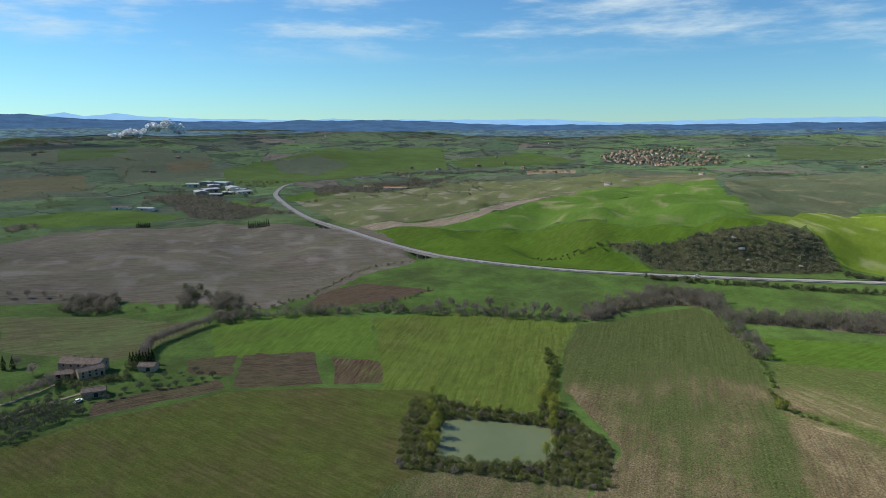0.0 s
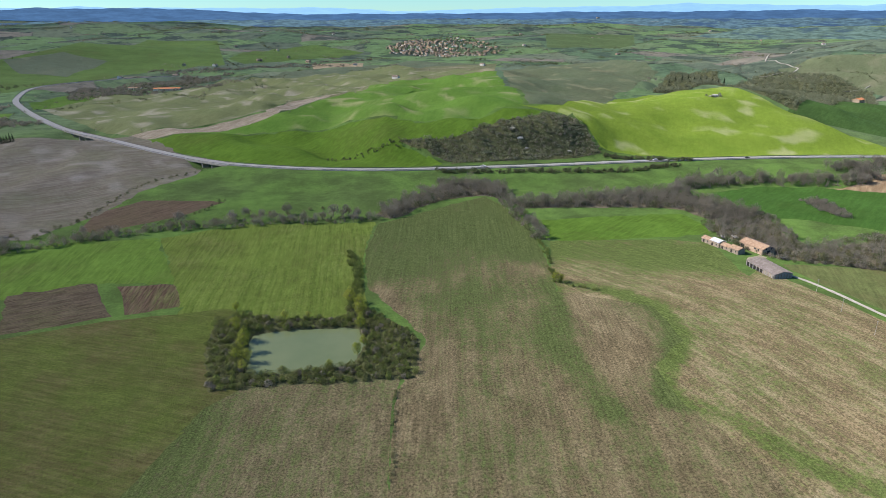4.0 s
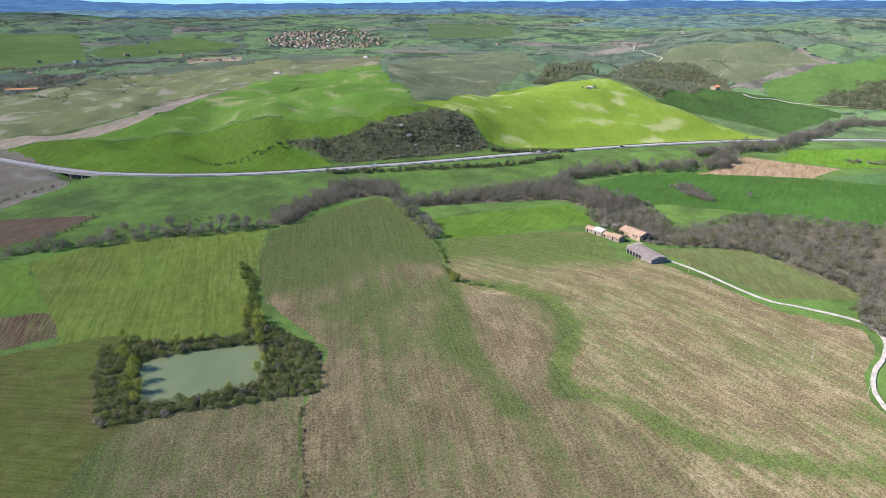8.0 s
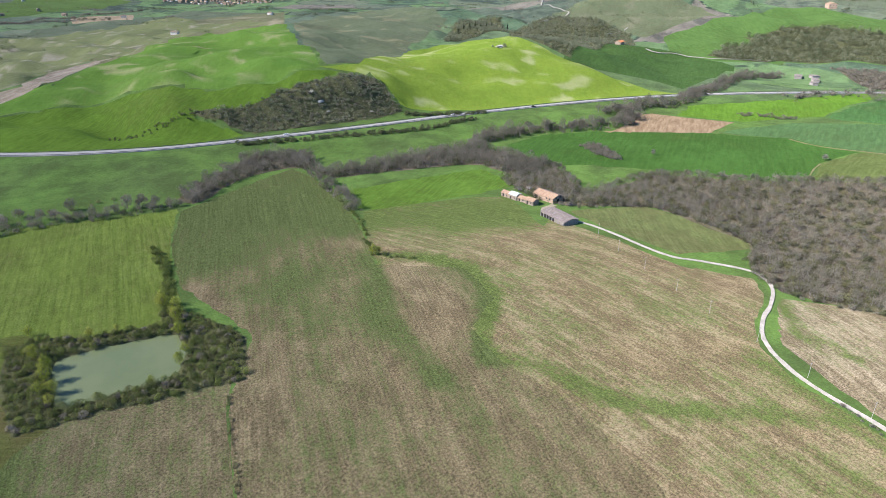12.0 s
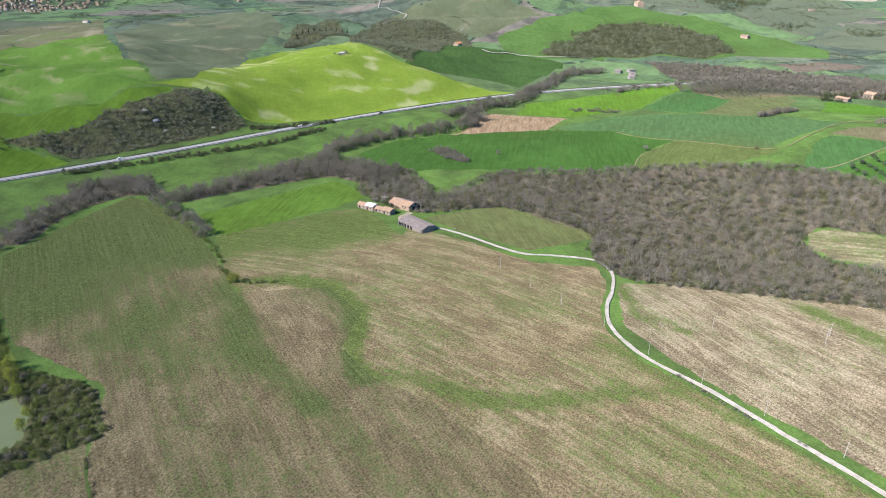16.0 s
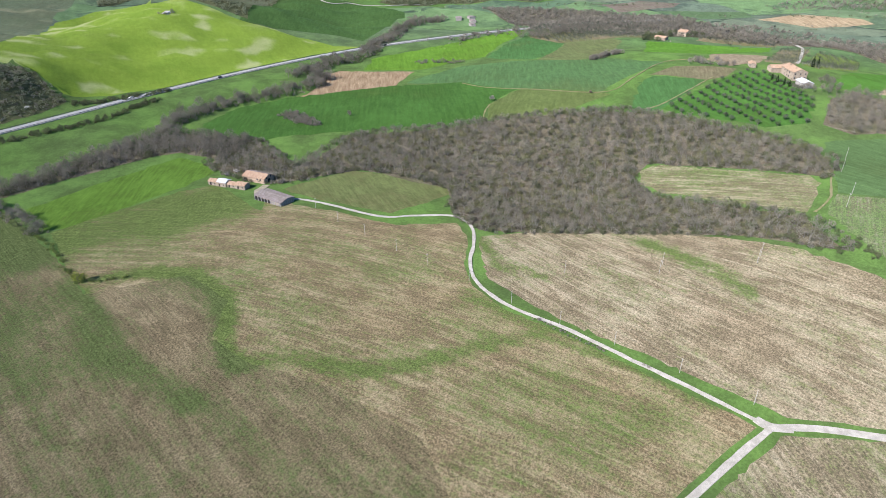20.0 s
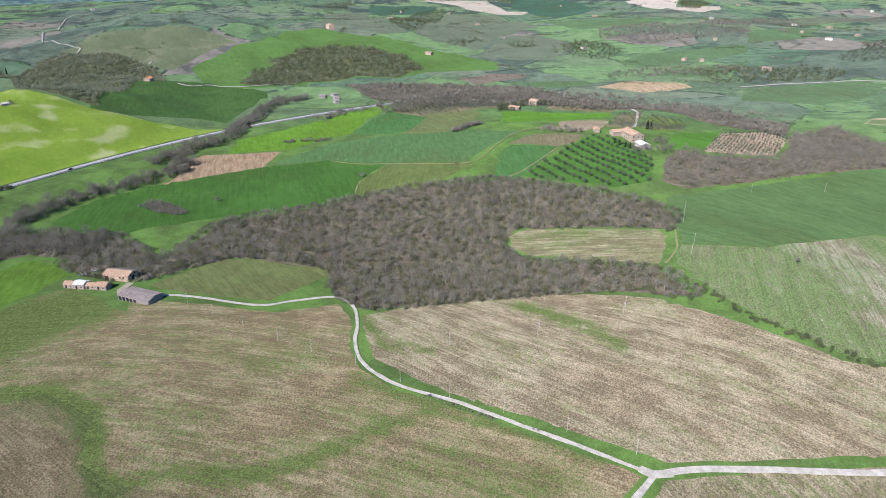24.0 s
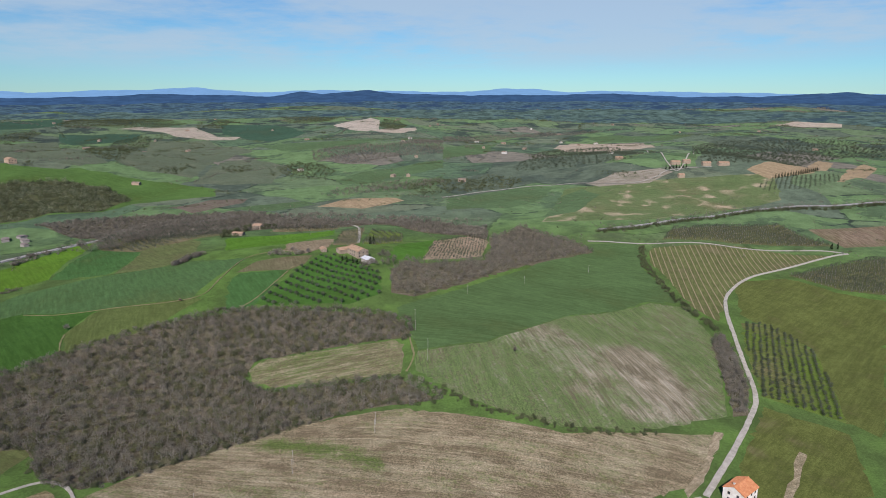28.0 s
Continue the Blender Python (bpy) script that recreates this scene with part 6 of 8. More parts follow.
def plant_mass(name, kind, mat, spots, label, category, keep=1.0, trunk=True):
    """A wood or a thicket: many plants joined, with a tone for each."""
    rng = np.random.default_rng(len(spots) + 5)
    vs, fs, ts, vt, ft, k, kt = [], [], [], [], [], 0, 0
    zs = ground_z(np.array([q[0] for q in spots]), np.array([q[1] for q in spots]))
    for (x, y, s), z in zip(spots, zs):
        t, c = PLANTS[kind][rng.integers(len(PLANTS[kind]))]
        a = rng.uniform(0, 6.283)
        rot = np.array([[math.cos(a), -math.sin(a), 0], [math.sin(a), math.cos(a), 0], [0, 0, rng.uniform(0.85, 1.15)]]) * s
        n = int(len(c[1]) * keep)
        sel = np.sort(rng.choice(len(c[1]), n, replace=False))
        cv = c[0].reshape(-1, 3, 3)[sel].reshape(-1, 3)
        vs.append(cv @ rot.T + (x, y, z))
        fs.append(np.arange(n * 3).reshape(-1, 3) + k)
        tone = 0.5 + 0.5 * noise.noise(Vector((x / 26, y / 26, 3.0))) + 0.3 * noise.noise(Vector((x / 9, y / 9, 8.0)))
        ts.append(np.full(n * 3, min(1, max(0, 0.55 * tone + 0.45 * rng.uniform(0, 1)))))
        k += n * 3
        if trunk:
            nv = len(t[0]) if trunk is True else 18
            vt.append(t[0][:nv] @ rot.T + (x, y, z))
            ft.append((t[1] if trunk is True else t[1][:26]) + kt)
            kt += nv
    me = raw_mesh(name, np.vstack(vs), np.vstack(fs))
    put_attribute(me, "tint", np.concatenate(ts))
    ob = part(name, me, mat)
    tagged(ob, label, category, kind="stuff")
    if trunk:
        part("trunks", raw_mesh("trunks", np.vstack(vt), np.vstack(ft)), M["bark"] if trunk is True else M["bark_pale"], ob)
    return ob


def scatter(poly, gap, seed, size=(0.8, 1.2), avoid=()):
    """Spots in an outline, about gap metres apart."""
    rng = np.random.default_rng(seed)
    p = np.asarray(poly, float)
    lo, hi = p.min(0), p.max(0)
    gx, gy = np.meshgrid(np.arange(lo[0], hi[0], gap), np.arange(lo[1], hi[1], gap))
    q = np.column_stack([gx.ravel(), gy.ravel()]) + rng.uniform(-0.45, 0.45, (gx.size, 2)) * gap
    q = q[inside(poly, q[:, 0], q[:, 1])]
    for a in avoid:
        q = q[~inside(a, q[:, 0], q[:, 1])]
    return [(x, y, rng.uniform(*size)) for x, y in q]


def row_spots(poly, turn, row_gap, gap, size, seed):
    """Spots in straight rows within an outline."""
    rng = np.random.default_rng(seed)
    p = np.asarray(poly, float)
    c, reach = p.mean(0), np.hypot(*(p - p.mean(0)).T).max()
    a, b = np.array([math.sin(radians(turn)), math.cos(radians(turn))]), np.array([math.cos(radians(turn)), -math.sin(radians(turn))])
    q = np.array([c + a * u + b * v for v in np.arange(-reach, reach, row_gap) for u in np.arange(-reach, reach, gap)])
    q = q + rng.normal(0, 0.35, q.shape)
    return [(x, y, rng.uniform(*size)) for x, y in q[inside(poly, q[:, 0], q[:, 1])]]


def belt(line, width, gap, seed, size=(0.7, 1.2)):
    """Spots along a line, in a belt of that width."""
    rng = np.random.default_rng(seed)
    p = smooth_line(line, gap)
    rows = max(1, int(width / gap))
    out = []
    for x, y in p:
        for _ in range(rows):
            out.append((x + rng.uniform(-0.5, 0.5) * width, y + rng.uniform(-0.5, 0.5) * width, rng.uniform(*size)))
    return out


def along(line, gap):
    p = smooth_line(line, 1.0)
    d = np.concatenate([[0], np.cumsum(np.hypot(*np.diff(p, axis=0).T))])
    return [(np.interp(s, d, p[:, 0]), np.interp(s, d, p[:, 1])) for s in np.arange(gap / 2, d[-1], gap)]


# ---- woods, hedges and trees ----
plant_mass("bare_wood", "bare", M["twigs"], scatter(WOODS["wood_main"], 4.7, 1, (0.5, 1.0)), "leafless grey-brown oak wood covering the hollow", "wood", 0.33, "stem")
plant_mass("bare_wood", "bare", M["twigs"], scatter(WOODS["wood_right"], 4.8, 2, (0.55, 0.9)), "leafless grey-brown wood beside the wheat field", "wood", 0.36, False)
plant_mass("bare_wood", "clump", M["twigs"], scatter(WOODS["wood_valley"], 6.0, 3, (0.7, 1.4)), "leafless grey-brown wood along the valley floor", "wood", 0.6, False)
plant_mass("evergreen_scrub", "shrub", M["scrub"], scatter(WOODS["wood_main"], 9, 31, (0.9, 1.7)), "dark evergreen shrubs scattered through the bare wood", "scrub", 0.34, False)
plant_mass("budding_shrubs", "shrub", M["bud"], scatter(WOODS["wood_main"], 9, 32, (0.8, 1.6)), "yellow-green budding shrubs scattered through the bare wood", "scrub", 0.45, False)
EDGE = list(WOODS["wood_main"]) + [WOODS["wood_main"][0]]
plant_mass("evergreen_scrub", "shrub", M["scrub"], belt(EDGE, 5, 4.2, 33, (0.5, 1.2)), "dark green bushes along the edge of the wood", "scrub", 0.5, False)
plant_mass("bare_scrub", "shrub", M["twigs"], belt(EDGE, 4, 4.5, 35, (0.6, 1.3)), "grey leafless brush along the edge of the wood", "scrub", 0.5, False)
plant_mass("evergreen_scrub", "shrub", M["scar_scrub"], scatter(WOODS["scar"], 3.3, 4, (0.35, 1.15)), "dark evergreen scrub on a steep scarp above the highway", "scrub", 0.35, False)
plant_mass("bare_scrub", "shrub", M["twigs"], scatter(WOODS["scar"], 4.5, 34, (0.5, 1.0)), "grey leafless scrub on the steep scarp", "scrub", 0.5, False)
plant_mass("evergreen_scrub", "shrub", M["scar_scrub"], scatter(WOODS["hill_scrub"], 12, 5, (1.4, 2.8)), "dark scrub on the flank of a far hill", "scrub", 0.36, False)
plant_mass("evergreen_scrub", "shrub", M["scar_scrub"], scatter(WOODS["scrub_knoll"], 6.5, 6, (1.0, 2.0)) + scatter(WOODS["scrub_knoll_b"], 6.5, 6, (1.0, 2.0)), "dark scrub on a knoll behind the yellow field", "scrub", 0.45, False)
plant_mass("bare_wood", "bare", M["twigs"], scatter(WOODS["wood_road"], 3.4, 7, (0.4, 0.75)), "leafless thicket beside the gravel road", "wood", 0.6, "stem")
for i, key in enumerate(("creek_wood", "north_wood")):
    plant_mass("bare_wood", "bare", M["twigs"], scatter(WOODS[key], 5.0, 120 + i, (0.6, 1.25)), "leafless grey trees filling the creek hollow", "wood", 0.5, "stem")
    plant_mass("evergreen_scrub", "shrub", M["scrub"], scatter(WOODS[key], 7.5, 124 + i, (0.8, 1.7)), "dark ivy-green undergrowth in the creek hollow", "scrub", 0.3, False)
    plant_mass("bare_scrub", "shrub", M["twigs"], scatter(WOODS[key], 5.5, 128 + i, (0.6, 1.2)), "grey leafless brush in the creek hollow", "scrub", 0.4, False)
for i, (key, wide, big) in enumerate((("creek", 11, 0.75), ("creek_mid", 10, 0.9), ("creek_n2", 15, 1.15), ("hwy_trees", 18, 1.0))):
    plant_mass("bare_wood", "bare", M["twigs"], belt(LINES[key], wide, 4.6, 20 + i, (0.55 * big, 1.3 * big)), "belt of leafless trees along the creek", "wood", 0.6, "stem")
    plant_mass("evergreen_scrub", "shrub", M["scrub"], belt(LINES[key], wide * 1.05, 6.0, 60 + i, (0.6, 1.5)), "dark ivy-green undergrowth along the creek", "scrub", 0.38, False)
    plant_mass("bare_scrub", "shrub", M["twigs"], belt(LINES[key], wide * 1.1, 4.2, 66 + i, (0.45, 1.1)), "grey leafless brush along the creek", "scrub", 0.4, False)
for key, wide in (("ditch_plough", 5), ("ditch_red", 4)):
    plant_mass("hedge", "shrub", M["scrub"], belt(LINES[key], wide, 3.2, 52, (0.35, 0.8)), "dark scrubby ditch at the edge of a ploughed field", "hedge", 0.5, False)
plant_mass("evergreen_scrub", "shrub", M["scrub"], belt(LINES["hwy_hedge"], 7, 2.4, 40, (0.6, 1.2)), "low dark hedge along the foot of the highway bank", "hedge", 0.7, False)
plant_mass("evergreen_scrub", "shrub", M["scrub"], belt(LINES["hwy_shrub"], 9, 2.6, 41, (0.6, 1.2)), "dark scrub on the highway bank", "hedge", 0.7, False)
plant_mass("evergreen_scrub", "shrub", M["scrub"], belt([(95, 590), (120, 572), (150, 566), (185, 545)], 13, 4, 43, (0.4, 0.8)), "low dark scrub on a mound above the highway", "scrub", 0.6, False)
plant_mass("hedge", "shrub", M["scrub"], belt(LINES["hedge_vine"], 7, 3.0, 42, (0.5, 1.1)), "dark hedge between vineyard and wheat field", "hedge", 0.7, False)
plant_mass("hedge", "shrub", M["scrub"], belt(LINES["ditch_east"], 5, 2.5, 44, (0.3, 0.8)), "overgrown ditch at the edge of the stubble field", "hedge", 0.7, False)
plant_mass("hedge", "shrub", M["bud"], belt(LINES["strip"], 1.6, 1.3, 45, (0.18, 0.42)), "narrow overgrown ditch between two fields", "hedge", 0.6, False)

plant_mass("hedge", "shrub", M["twigs"], belt([(217, 62), (214, 50), (210, 40), (208, 30)], 1.6, 1.6, 53, (0.22, 0.42)) + [(205, 14, 0.4), (204.4, 12, 0.35)], "low grey brambles beside the gravel road", "hedge", 0.8, False)

POND_SHRUBS = scatter(WOODS["pond_ring"], 2.5, 8, (0.4, 0.95), (rounded(POND_LINE, 4),))
plant_things("shrub", "bush", M["shrub"], POND_SHRUBS[::2], "dense green shrub on the pond bank", "shrub", "shrubs round the pond")
plant_mass("evergreen_scrub", "bush", M["pond_scrub"], POND_SHRUBS[1::2], "dark thorny scrub round the pond", "scrub", 1.0)
plant_mass("bare_scrub", "shrub", M["twigs"], scatter(WOODS["pond_ring"], 8, 9, (0.5, 0.9), (rounded(POND_LINE, 4),)), "grey leafless brush round the pond", "scrub", 0.9)
plant_things("willow", "willow", M["willow"], [(-2, 283, 0.8), (-3, 262, 1.15), (0, 252, 1.15), (-1, 243, 1.1), (0, 234, 0.95), (-2, 227, 0.85), (18, 266, 0.8), (28, 264, 0.6), (49, 274, 1.4), (52, 266, 1.2), (50, 257, 1.3), (48, 247, 1.05), (30, 220, 0.6), (42, 226, 0.95), (46, 232, 0.8), (-4, 236, 0.9)],
             "willow with fresh yellow-green leaves on the pond bank", "tree", "willows round the pond")
plant_things("shrub", "bush", M["shrub"], belt(LINES["hedge_pond"], 5, 2.2, 46, (0.5, 1.1)) + belt(LINES["hedge_bush"], 3.5, 3.2, 47, (0.4, 0.8)) + belt(LINES["bush_hedge"], 3, 2.6, 48, (0.4, 0.9)),
             "green hedge shrub between fields", "shrub", "hedge shrubs")
plant_things("tree", "willow", M["willow"], [(150, 260, 1.0), (152.5, 259, 0.8)], "young tree with yellow-green leaves in a hedge", "tree", "")
BARE = [(412, 283, 0.6), (478, 188, 0.75), (356, -112, 0.5), (640, 146, 0.7), (655, 138, 0.7), (668, 128, 0.7),
        (596, 53, 0.75), (599, 47, 0.8), (602, 32, 0.85), (598, 18, 0.75), (-186, 291, 1.15), (-204, 307, 0.95), (-198, 274, 0.75), (-196, 278, 0.7), (-193, 281, 0.8), (-191, 284, 0.75), (-189, 287, 0.8), (-219, 318, 0.9), (10, 434, 1.0), (37, 431, 1.15), (66, 416, 1.3), (74, 412, 1.25), (81, 409, 1.0), (-31, 430, 1.2), (1, 428, 1.05), (20, 425, 0.9), (27, 421, 1.0), (-86, 421, 0.85), (-72, 425, 0.8)]
BARE += [(x, y, 0.95) for x, y in along(LINES["tree_row"], 3.2)] + [(x, y, 0.85) for x, y in along(LINES["creek_west"], 12)]
plant_things("bare_tree", "tree", M["twigs_one"], BARE, "leafless grey-brown tree with a twiggy crown", "tree", "bare field trees")
plant_mass("bare_scrub", "bare", M["twigs"], belt(LINES["clump"], 9, 3.0, 160, (0.4, 0.7)) + belt([(600, 322), (612, 306), (620, 282)], 6, 3.4, 161, (0.4, 0.7)), "clump of leafless bushes in a green field", "scrub", 0.6, False)
plant_mass("bare_scrub", "shrub", M["twigs"], belt(LINES["clump"], 12, 2.4, 162, (0.6, 1.2)) + belt([(600, 322), (612, 306), (620, 282)], 8, 3.0, 163, (0.5, 1.0)), "grey brush under the bushes in a green field", "scrub", 0.5, False)
for i, key in enumerate(("clump_a", "clump_b", "clump_c", "clump_d")):
    plant_mass("bare_wood", "bare", M["twigs"], scatter(WOODS[key], 5.5, 150 + i, (0.6, 1.15)), "clump of leafless trees at the field corner", "wood", 0.9)
    plant_mass("bare_scrub", "shrub", M["scrub"], scatter(WOODS[key], 4.5, 155 + i, (0.5, 1.1)), "dark brush under the leafless clump", "scrub", 0.6, False)
plant_mass("evergreen_scrub", "shrub", M["scrub"], [(x + a, y + b, 1.6) for x, y in ((-186, 470), (-150, 442), (-253, 436), (-235, 440), (-175, 452)) for a, b in ((0, 0), (6, 4), (-5, 5))], "dark evergreen bushes among the leafless clump", "scrub", 0.8)

# olive groves
OLIVES = row_spots(FIELDS["olive_field"], 52, 10.5, 7.0, (1.0, 1.35), 10)
plant_things("olive_tree", "olive_tree", M["olive"], OLIVES, "small young olive tree in a green field", "olive tree", "young olives in rows")
GROVE = row_spots(FIELDS["grove_road"], 35, 4.6, 4.2, (0.6, 0.95), 11)
plant_mass("olive_grove", "olive", M["olive_far"], GROVE[1::2], "dense grey-green olive trees beside the road", "grove", 0.8)
plant_things("olive_tree", "olive_tree", M["olive"], GROVE[::2][:190], "grey-green olive tree in a roadside grove", "olive tree", "roadside olive grove")
plant_mass("olive_grove", "olive_tree", M["olive_far"], scatter(WOODS["grove_left"], 3.6, 12, (0.95, 1.3)), "dense grey-green olive grove beside the farm track", "grove", 0.7, "stem")
plant_things("olive_tree", "olive_tree", M["olive"], [(x, y, 0.8 + 0.45 * ((i * 7) % 5) / 4) for i, (x, y) in enumerate(((-147, 280), (-148, 286), (-142, 289), (-136, 291), (-133, 290), (-129, 291), (-127, 294), (-121, 297), (-116, 300), (-113, 305), (-159, 275), (-152, 277), (-155, 281), (-181, 273), (-178, 277), (-176, 281), (-184, 270), (-172, 288), (-169, 292), (-124, 312), (-130, 308), (-137, 305), (-143, 302)))],
             "round olive tree above the vineyard plots", "olive tree", "olive rows by the farmhouse")
for key, turn, a, b, s in (("grove_far", -30, 7, 5, 1.7), ("grove_east", -20, 6, 4.5, 1.5), ("grove_villa", 60, 8, 6, 1.3), ("orchard_farm", 75, 9, 4, 1.3), ("grove_knoll", -25, 10, 6.5, 1.9), ("grove_crest", 60, 8, 6, 1.5), ("grove_rows", 20, 9, 5, 1.2)):
    plant_mass("olive_grove", "olive", M["olive_far"], row_spots(FIELDS[key], turn, a, b, (0.8 * s, 1.1 * s), 13), "grey-green olive grove planted in rows", "grove", 0.28, "stem")
plant_mass("orchard_trees", "olive", M["olive_far"], row_spots(FIELDS["orchard"], 62, 8.5, 4.5, (0.7, 1.0), 16), "rows of olive trees on brown tilled soil", "grove", 0.6)
plant_mass("olive_grove", "olive", M["olive_far"], scatter(WOODS["olive_a"], 13, 14, (2.0, 2.8)), "olive grove on the far hillside", "grove", 0.4, False)
plant_mass("olive_grove", "olive", M["olive_far"], scatter(WOODS["olive_b"], 11, 15, (1.6, 2.4)) + row_spots(WOODS["olive_d"], 40, 9, 7, (1.2, 1.6), 18), "grey olive grove on the far ridge", "grove", 0.3, False)

# cypresses
CYP = [(-224, 315, 0.9), (-220, 316, 0.85)] + [(-162 + i * 1.5, 322 + 0.4 * i, 0.8) for i in range(8)] + [(-374 + i * 2.2, 793, 0.75) for i in range(8)] + [(-221 + i * 2.6, 746, 0.9) for i in range(10)]
CYP += [(651, -44, 1.0), (655, -48, 0.9), (575, -13, 0.6), (570, -17, 0.7), (565, -22, 0.7), (561, -26, 0.7), (620, -569, 0.9), (619, -576, 0.9)]
CYP += [(-380, 1140, 0.9), (-376, 1144, 0.9), (-371, 1139, 0.9), (-366, 1146, 0.9), (-361, 1142, 0.9)]
CYP += [(x, y, 1.1) for x, y in along([(700, 900), (830, 905)], 13)]
CYP += [(x, y, 1.0) for x, y in along(LINES["cyp_estate"][:3], 10)]
CYP += [(x, y, 0.9) for x, y in along([(1066, -612), (1070, -655)], 7)] + [(x + 9, y + 4, 0.8) for x, y in along([(1066, -612), (1070, -655)], 11)]
plant_things("cypress", "cypress", M["cypress"], CYP, "slender dark green cypress", "cypress tree", "cypresses")

# lone trees and field-edge bushes of the middle distance
rng = np.random.default_rng(78)
lone = []
OPEN = [FIELDS[k] for k in ("rape", "wheat_hill", "wheat_grey", "wheat_low", "hillside_west", "plough_grey", "hill_field", "wheat_dark", "green_w4", "wheat_plain", "wheat_top", "clay_a", "clay_b")]
for i in range(1500):
    az, r = radians(rng.uniform(-40, 140)), 750 * (3800 / 750) ** rng.uniform(0, 1)
    x, y = r * math.sin(az), r * math.cos(az)
    if any(inside(k, np.array([x]), np.array([y]))[0] for k in OPEN):
        continue
    a, far = rng.uniform(0, 3.14), 0.6 + r / 2500
    for j in range(rng.integers(1, 9)):
        u, v = rng.uniform(-22, 22) * far, rng.normal(0, 2.5)
        lone.append((x + u * math.cos(a) - v * math.sin(a), y + u * math.sin(a) + v * math.cos(a), rng.uniform(0.35, 0.9) * far))
plant_mass("far_woods", "clump", M["scrub"], lone[::2], "dark single trees and bushes along far field edges", "wood", 0.19, False)
plant_mass("far_woods", "clump", M["twigs"], lone[1::2], "leafless single trees along far field edges", "wood", 0.19, False)

# far woods: copses and thickets over the distant hills
rng = np.random.default_rng(77)
copses, thick = [], []
for i in range(720):
    az, r = radians(rng.uniform(-40, 140)), 1000 * (4700 / 1000) ** rng.uniform(0, 1) ** 0.6
    cx, cy, a = r * math.sin(az), r * math.cos(az), rng.uniform(0, 3.14)
    if any(inside(FIELDS[k], np.array([cx]), np.array([cy]))[0] for k in ("rape", "wheat_hill", "wheat_grey", "hill_field", "green_w1", "green_w2", "green_w3", "green_w4", "green_e1", "green_e2", "badland", "clay_a", "clay_b", "wheat_top", "grove_far", "hillside_brown")):
        continue
    wide, slim = rng.uniform(12, 110) * (0.7 + r / 3000), rng.uniform(2.5, 13) * (0.6 + r / 2500)
    for _ in range(int(14 + wide * slim / 32 / (0.5 + r / 2000))):
        u, v = rng.normal(0, 0.5) * wide, rng.normal(0, 0.5) * slim
        q = (cx + u * math.cos(a) - v * math.sin(a), cy + u * math.sin(a) + v * math.cos(a), rng.uniform(0.8, 1.4) * (0.5 + r / 3500))
        (copses if i % 3 else thick).append(q)
plant_mass("far_woods", "clump", M["scrub"], copses, "dark copses and hedgerows on distant hills", "wood", 0.19, False)
plant_mass("far_woods", "clump", M["twigs"], thick, "leafless copses on distant hills", "wood", 0.19, False)
plant_mass("bare_wood", "bare", M["twigs"], belt([(760, 262), (830, 212), (880, 150), (930, 90)], 26, 5, 49, (0.8, 1.2)), "leafless trees hiding the highway in the valley", "wood", 0.3, False)
plant_mass("evergreen_scrub", "shrub", M["scrub"], [(x + a, y + b, 2.0) for x, y in ((830, 110), (858, 100), (822, 120), (848, 75), (792, 118)) for a, b in ((0, 0), (6, 5), (-5, 6), (3, -8))], "evergreen trees round the villa", "scrub", 0.8, False)
plant_mass("bare_wood", "bare", M["twigs"], [(x + a, y + b, 0.8) for x, y in ((552, -42), (548, -52), (555, -58), (580, -52), (590, -56), (570, -60), (545, -34)) for a, b in ((0, 0), (5, 4))], "leafless trees round the farm", "wood", 0.8)
for i, (key, wide) in enumerate((("vale_a", 22), ("vale_b", 20), ("vale_c", 22), ("vale_d", 26), ("vale_e", 24), ("vale_f", 34), ("vale_g", 26))):
    plant_mass("bare_wood", "clump", M["twigs"], belt(LINES[key], wide * 0.8, 6.5, 80 + i, (0.7, 1.4)), "leafless trees along a stream in the valley", "wood", 0.6, False)
for i, key in enumerate(("vale_wood_a", "vale_wood_b", "vale_wood_c")):
    plant_mass("bare_wood", "clump", M["twigs"], scatter(WOODS[key], 7.0, 140 + i, (0.6, 1.5), (FIELDS["far_green_n"],)), "leafless grey trees in the valley below the factory", "wood", 0.6, False)
    plant_mass("evergreen_scrub", "clump", M["scrub"], scatter(WOODS[key], 15, 146 + i, (0.7, 1.3)), "dark bushes among the leafless valley trees", "scrub", 0.6, False)
plant_mass("far_woods", "clump", M["scrub"], scatter(WOODS["wood_hill_w"], 12, 144, (0.9, 1.8)), "dark wood on a far western hill", "wood", 0.35, False)
plant_mass("evergreen_scrub", "shrub", M["scrub"], scatter(WOODS["town"], 24, 86, (1.6, 3.2)), "dark trees between the houses of the town", "scrub", 0.3, False)
plant_mass("garden_shrubs", "shrub", M["scrub"], scatter([(-198, 300), (-196, 288), (-172, 290), (-152, 300), (-158, 312), (-168, 298)], 3.6, 87, (0.5, 1.2)) + [(-158, 315, 1.7), (-156, 315.5, 1.5), (-160, 316, 1.4), (-154, 301, 1.2)], "dark garden shrubs round the old farmhouse", "scrub", 0.6)
plant_mass("garden_shrubs", "shrub", M["bud"], belt([(-250, 428), (-200, 428), (-150, 430), (-110, 424), (-60, 428), (0, 434), (60, 436)], 9, 9, 36, (0.6, 1.2)), "yellow-green budding bushes along the creek", "scrub", 0.6, False)
plant_mass("hedge", "shrub", M["scrub"], belt([(x * 0.985, y * 0.985) for x, y in LINES["hwy_east"]], 9, 3.5, 97, (0.9, 1.8)), "dark scrub on the bank of the far highway", "hedge", 0.4, False)
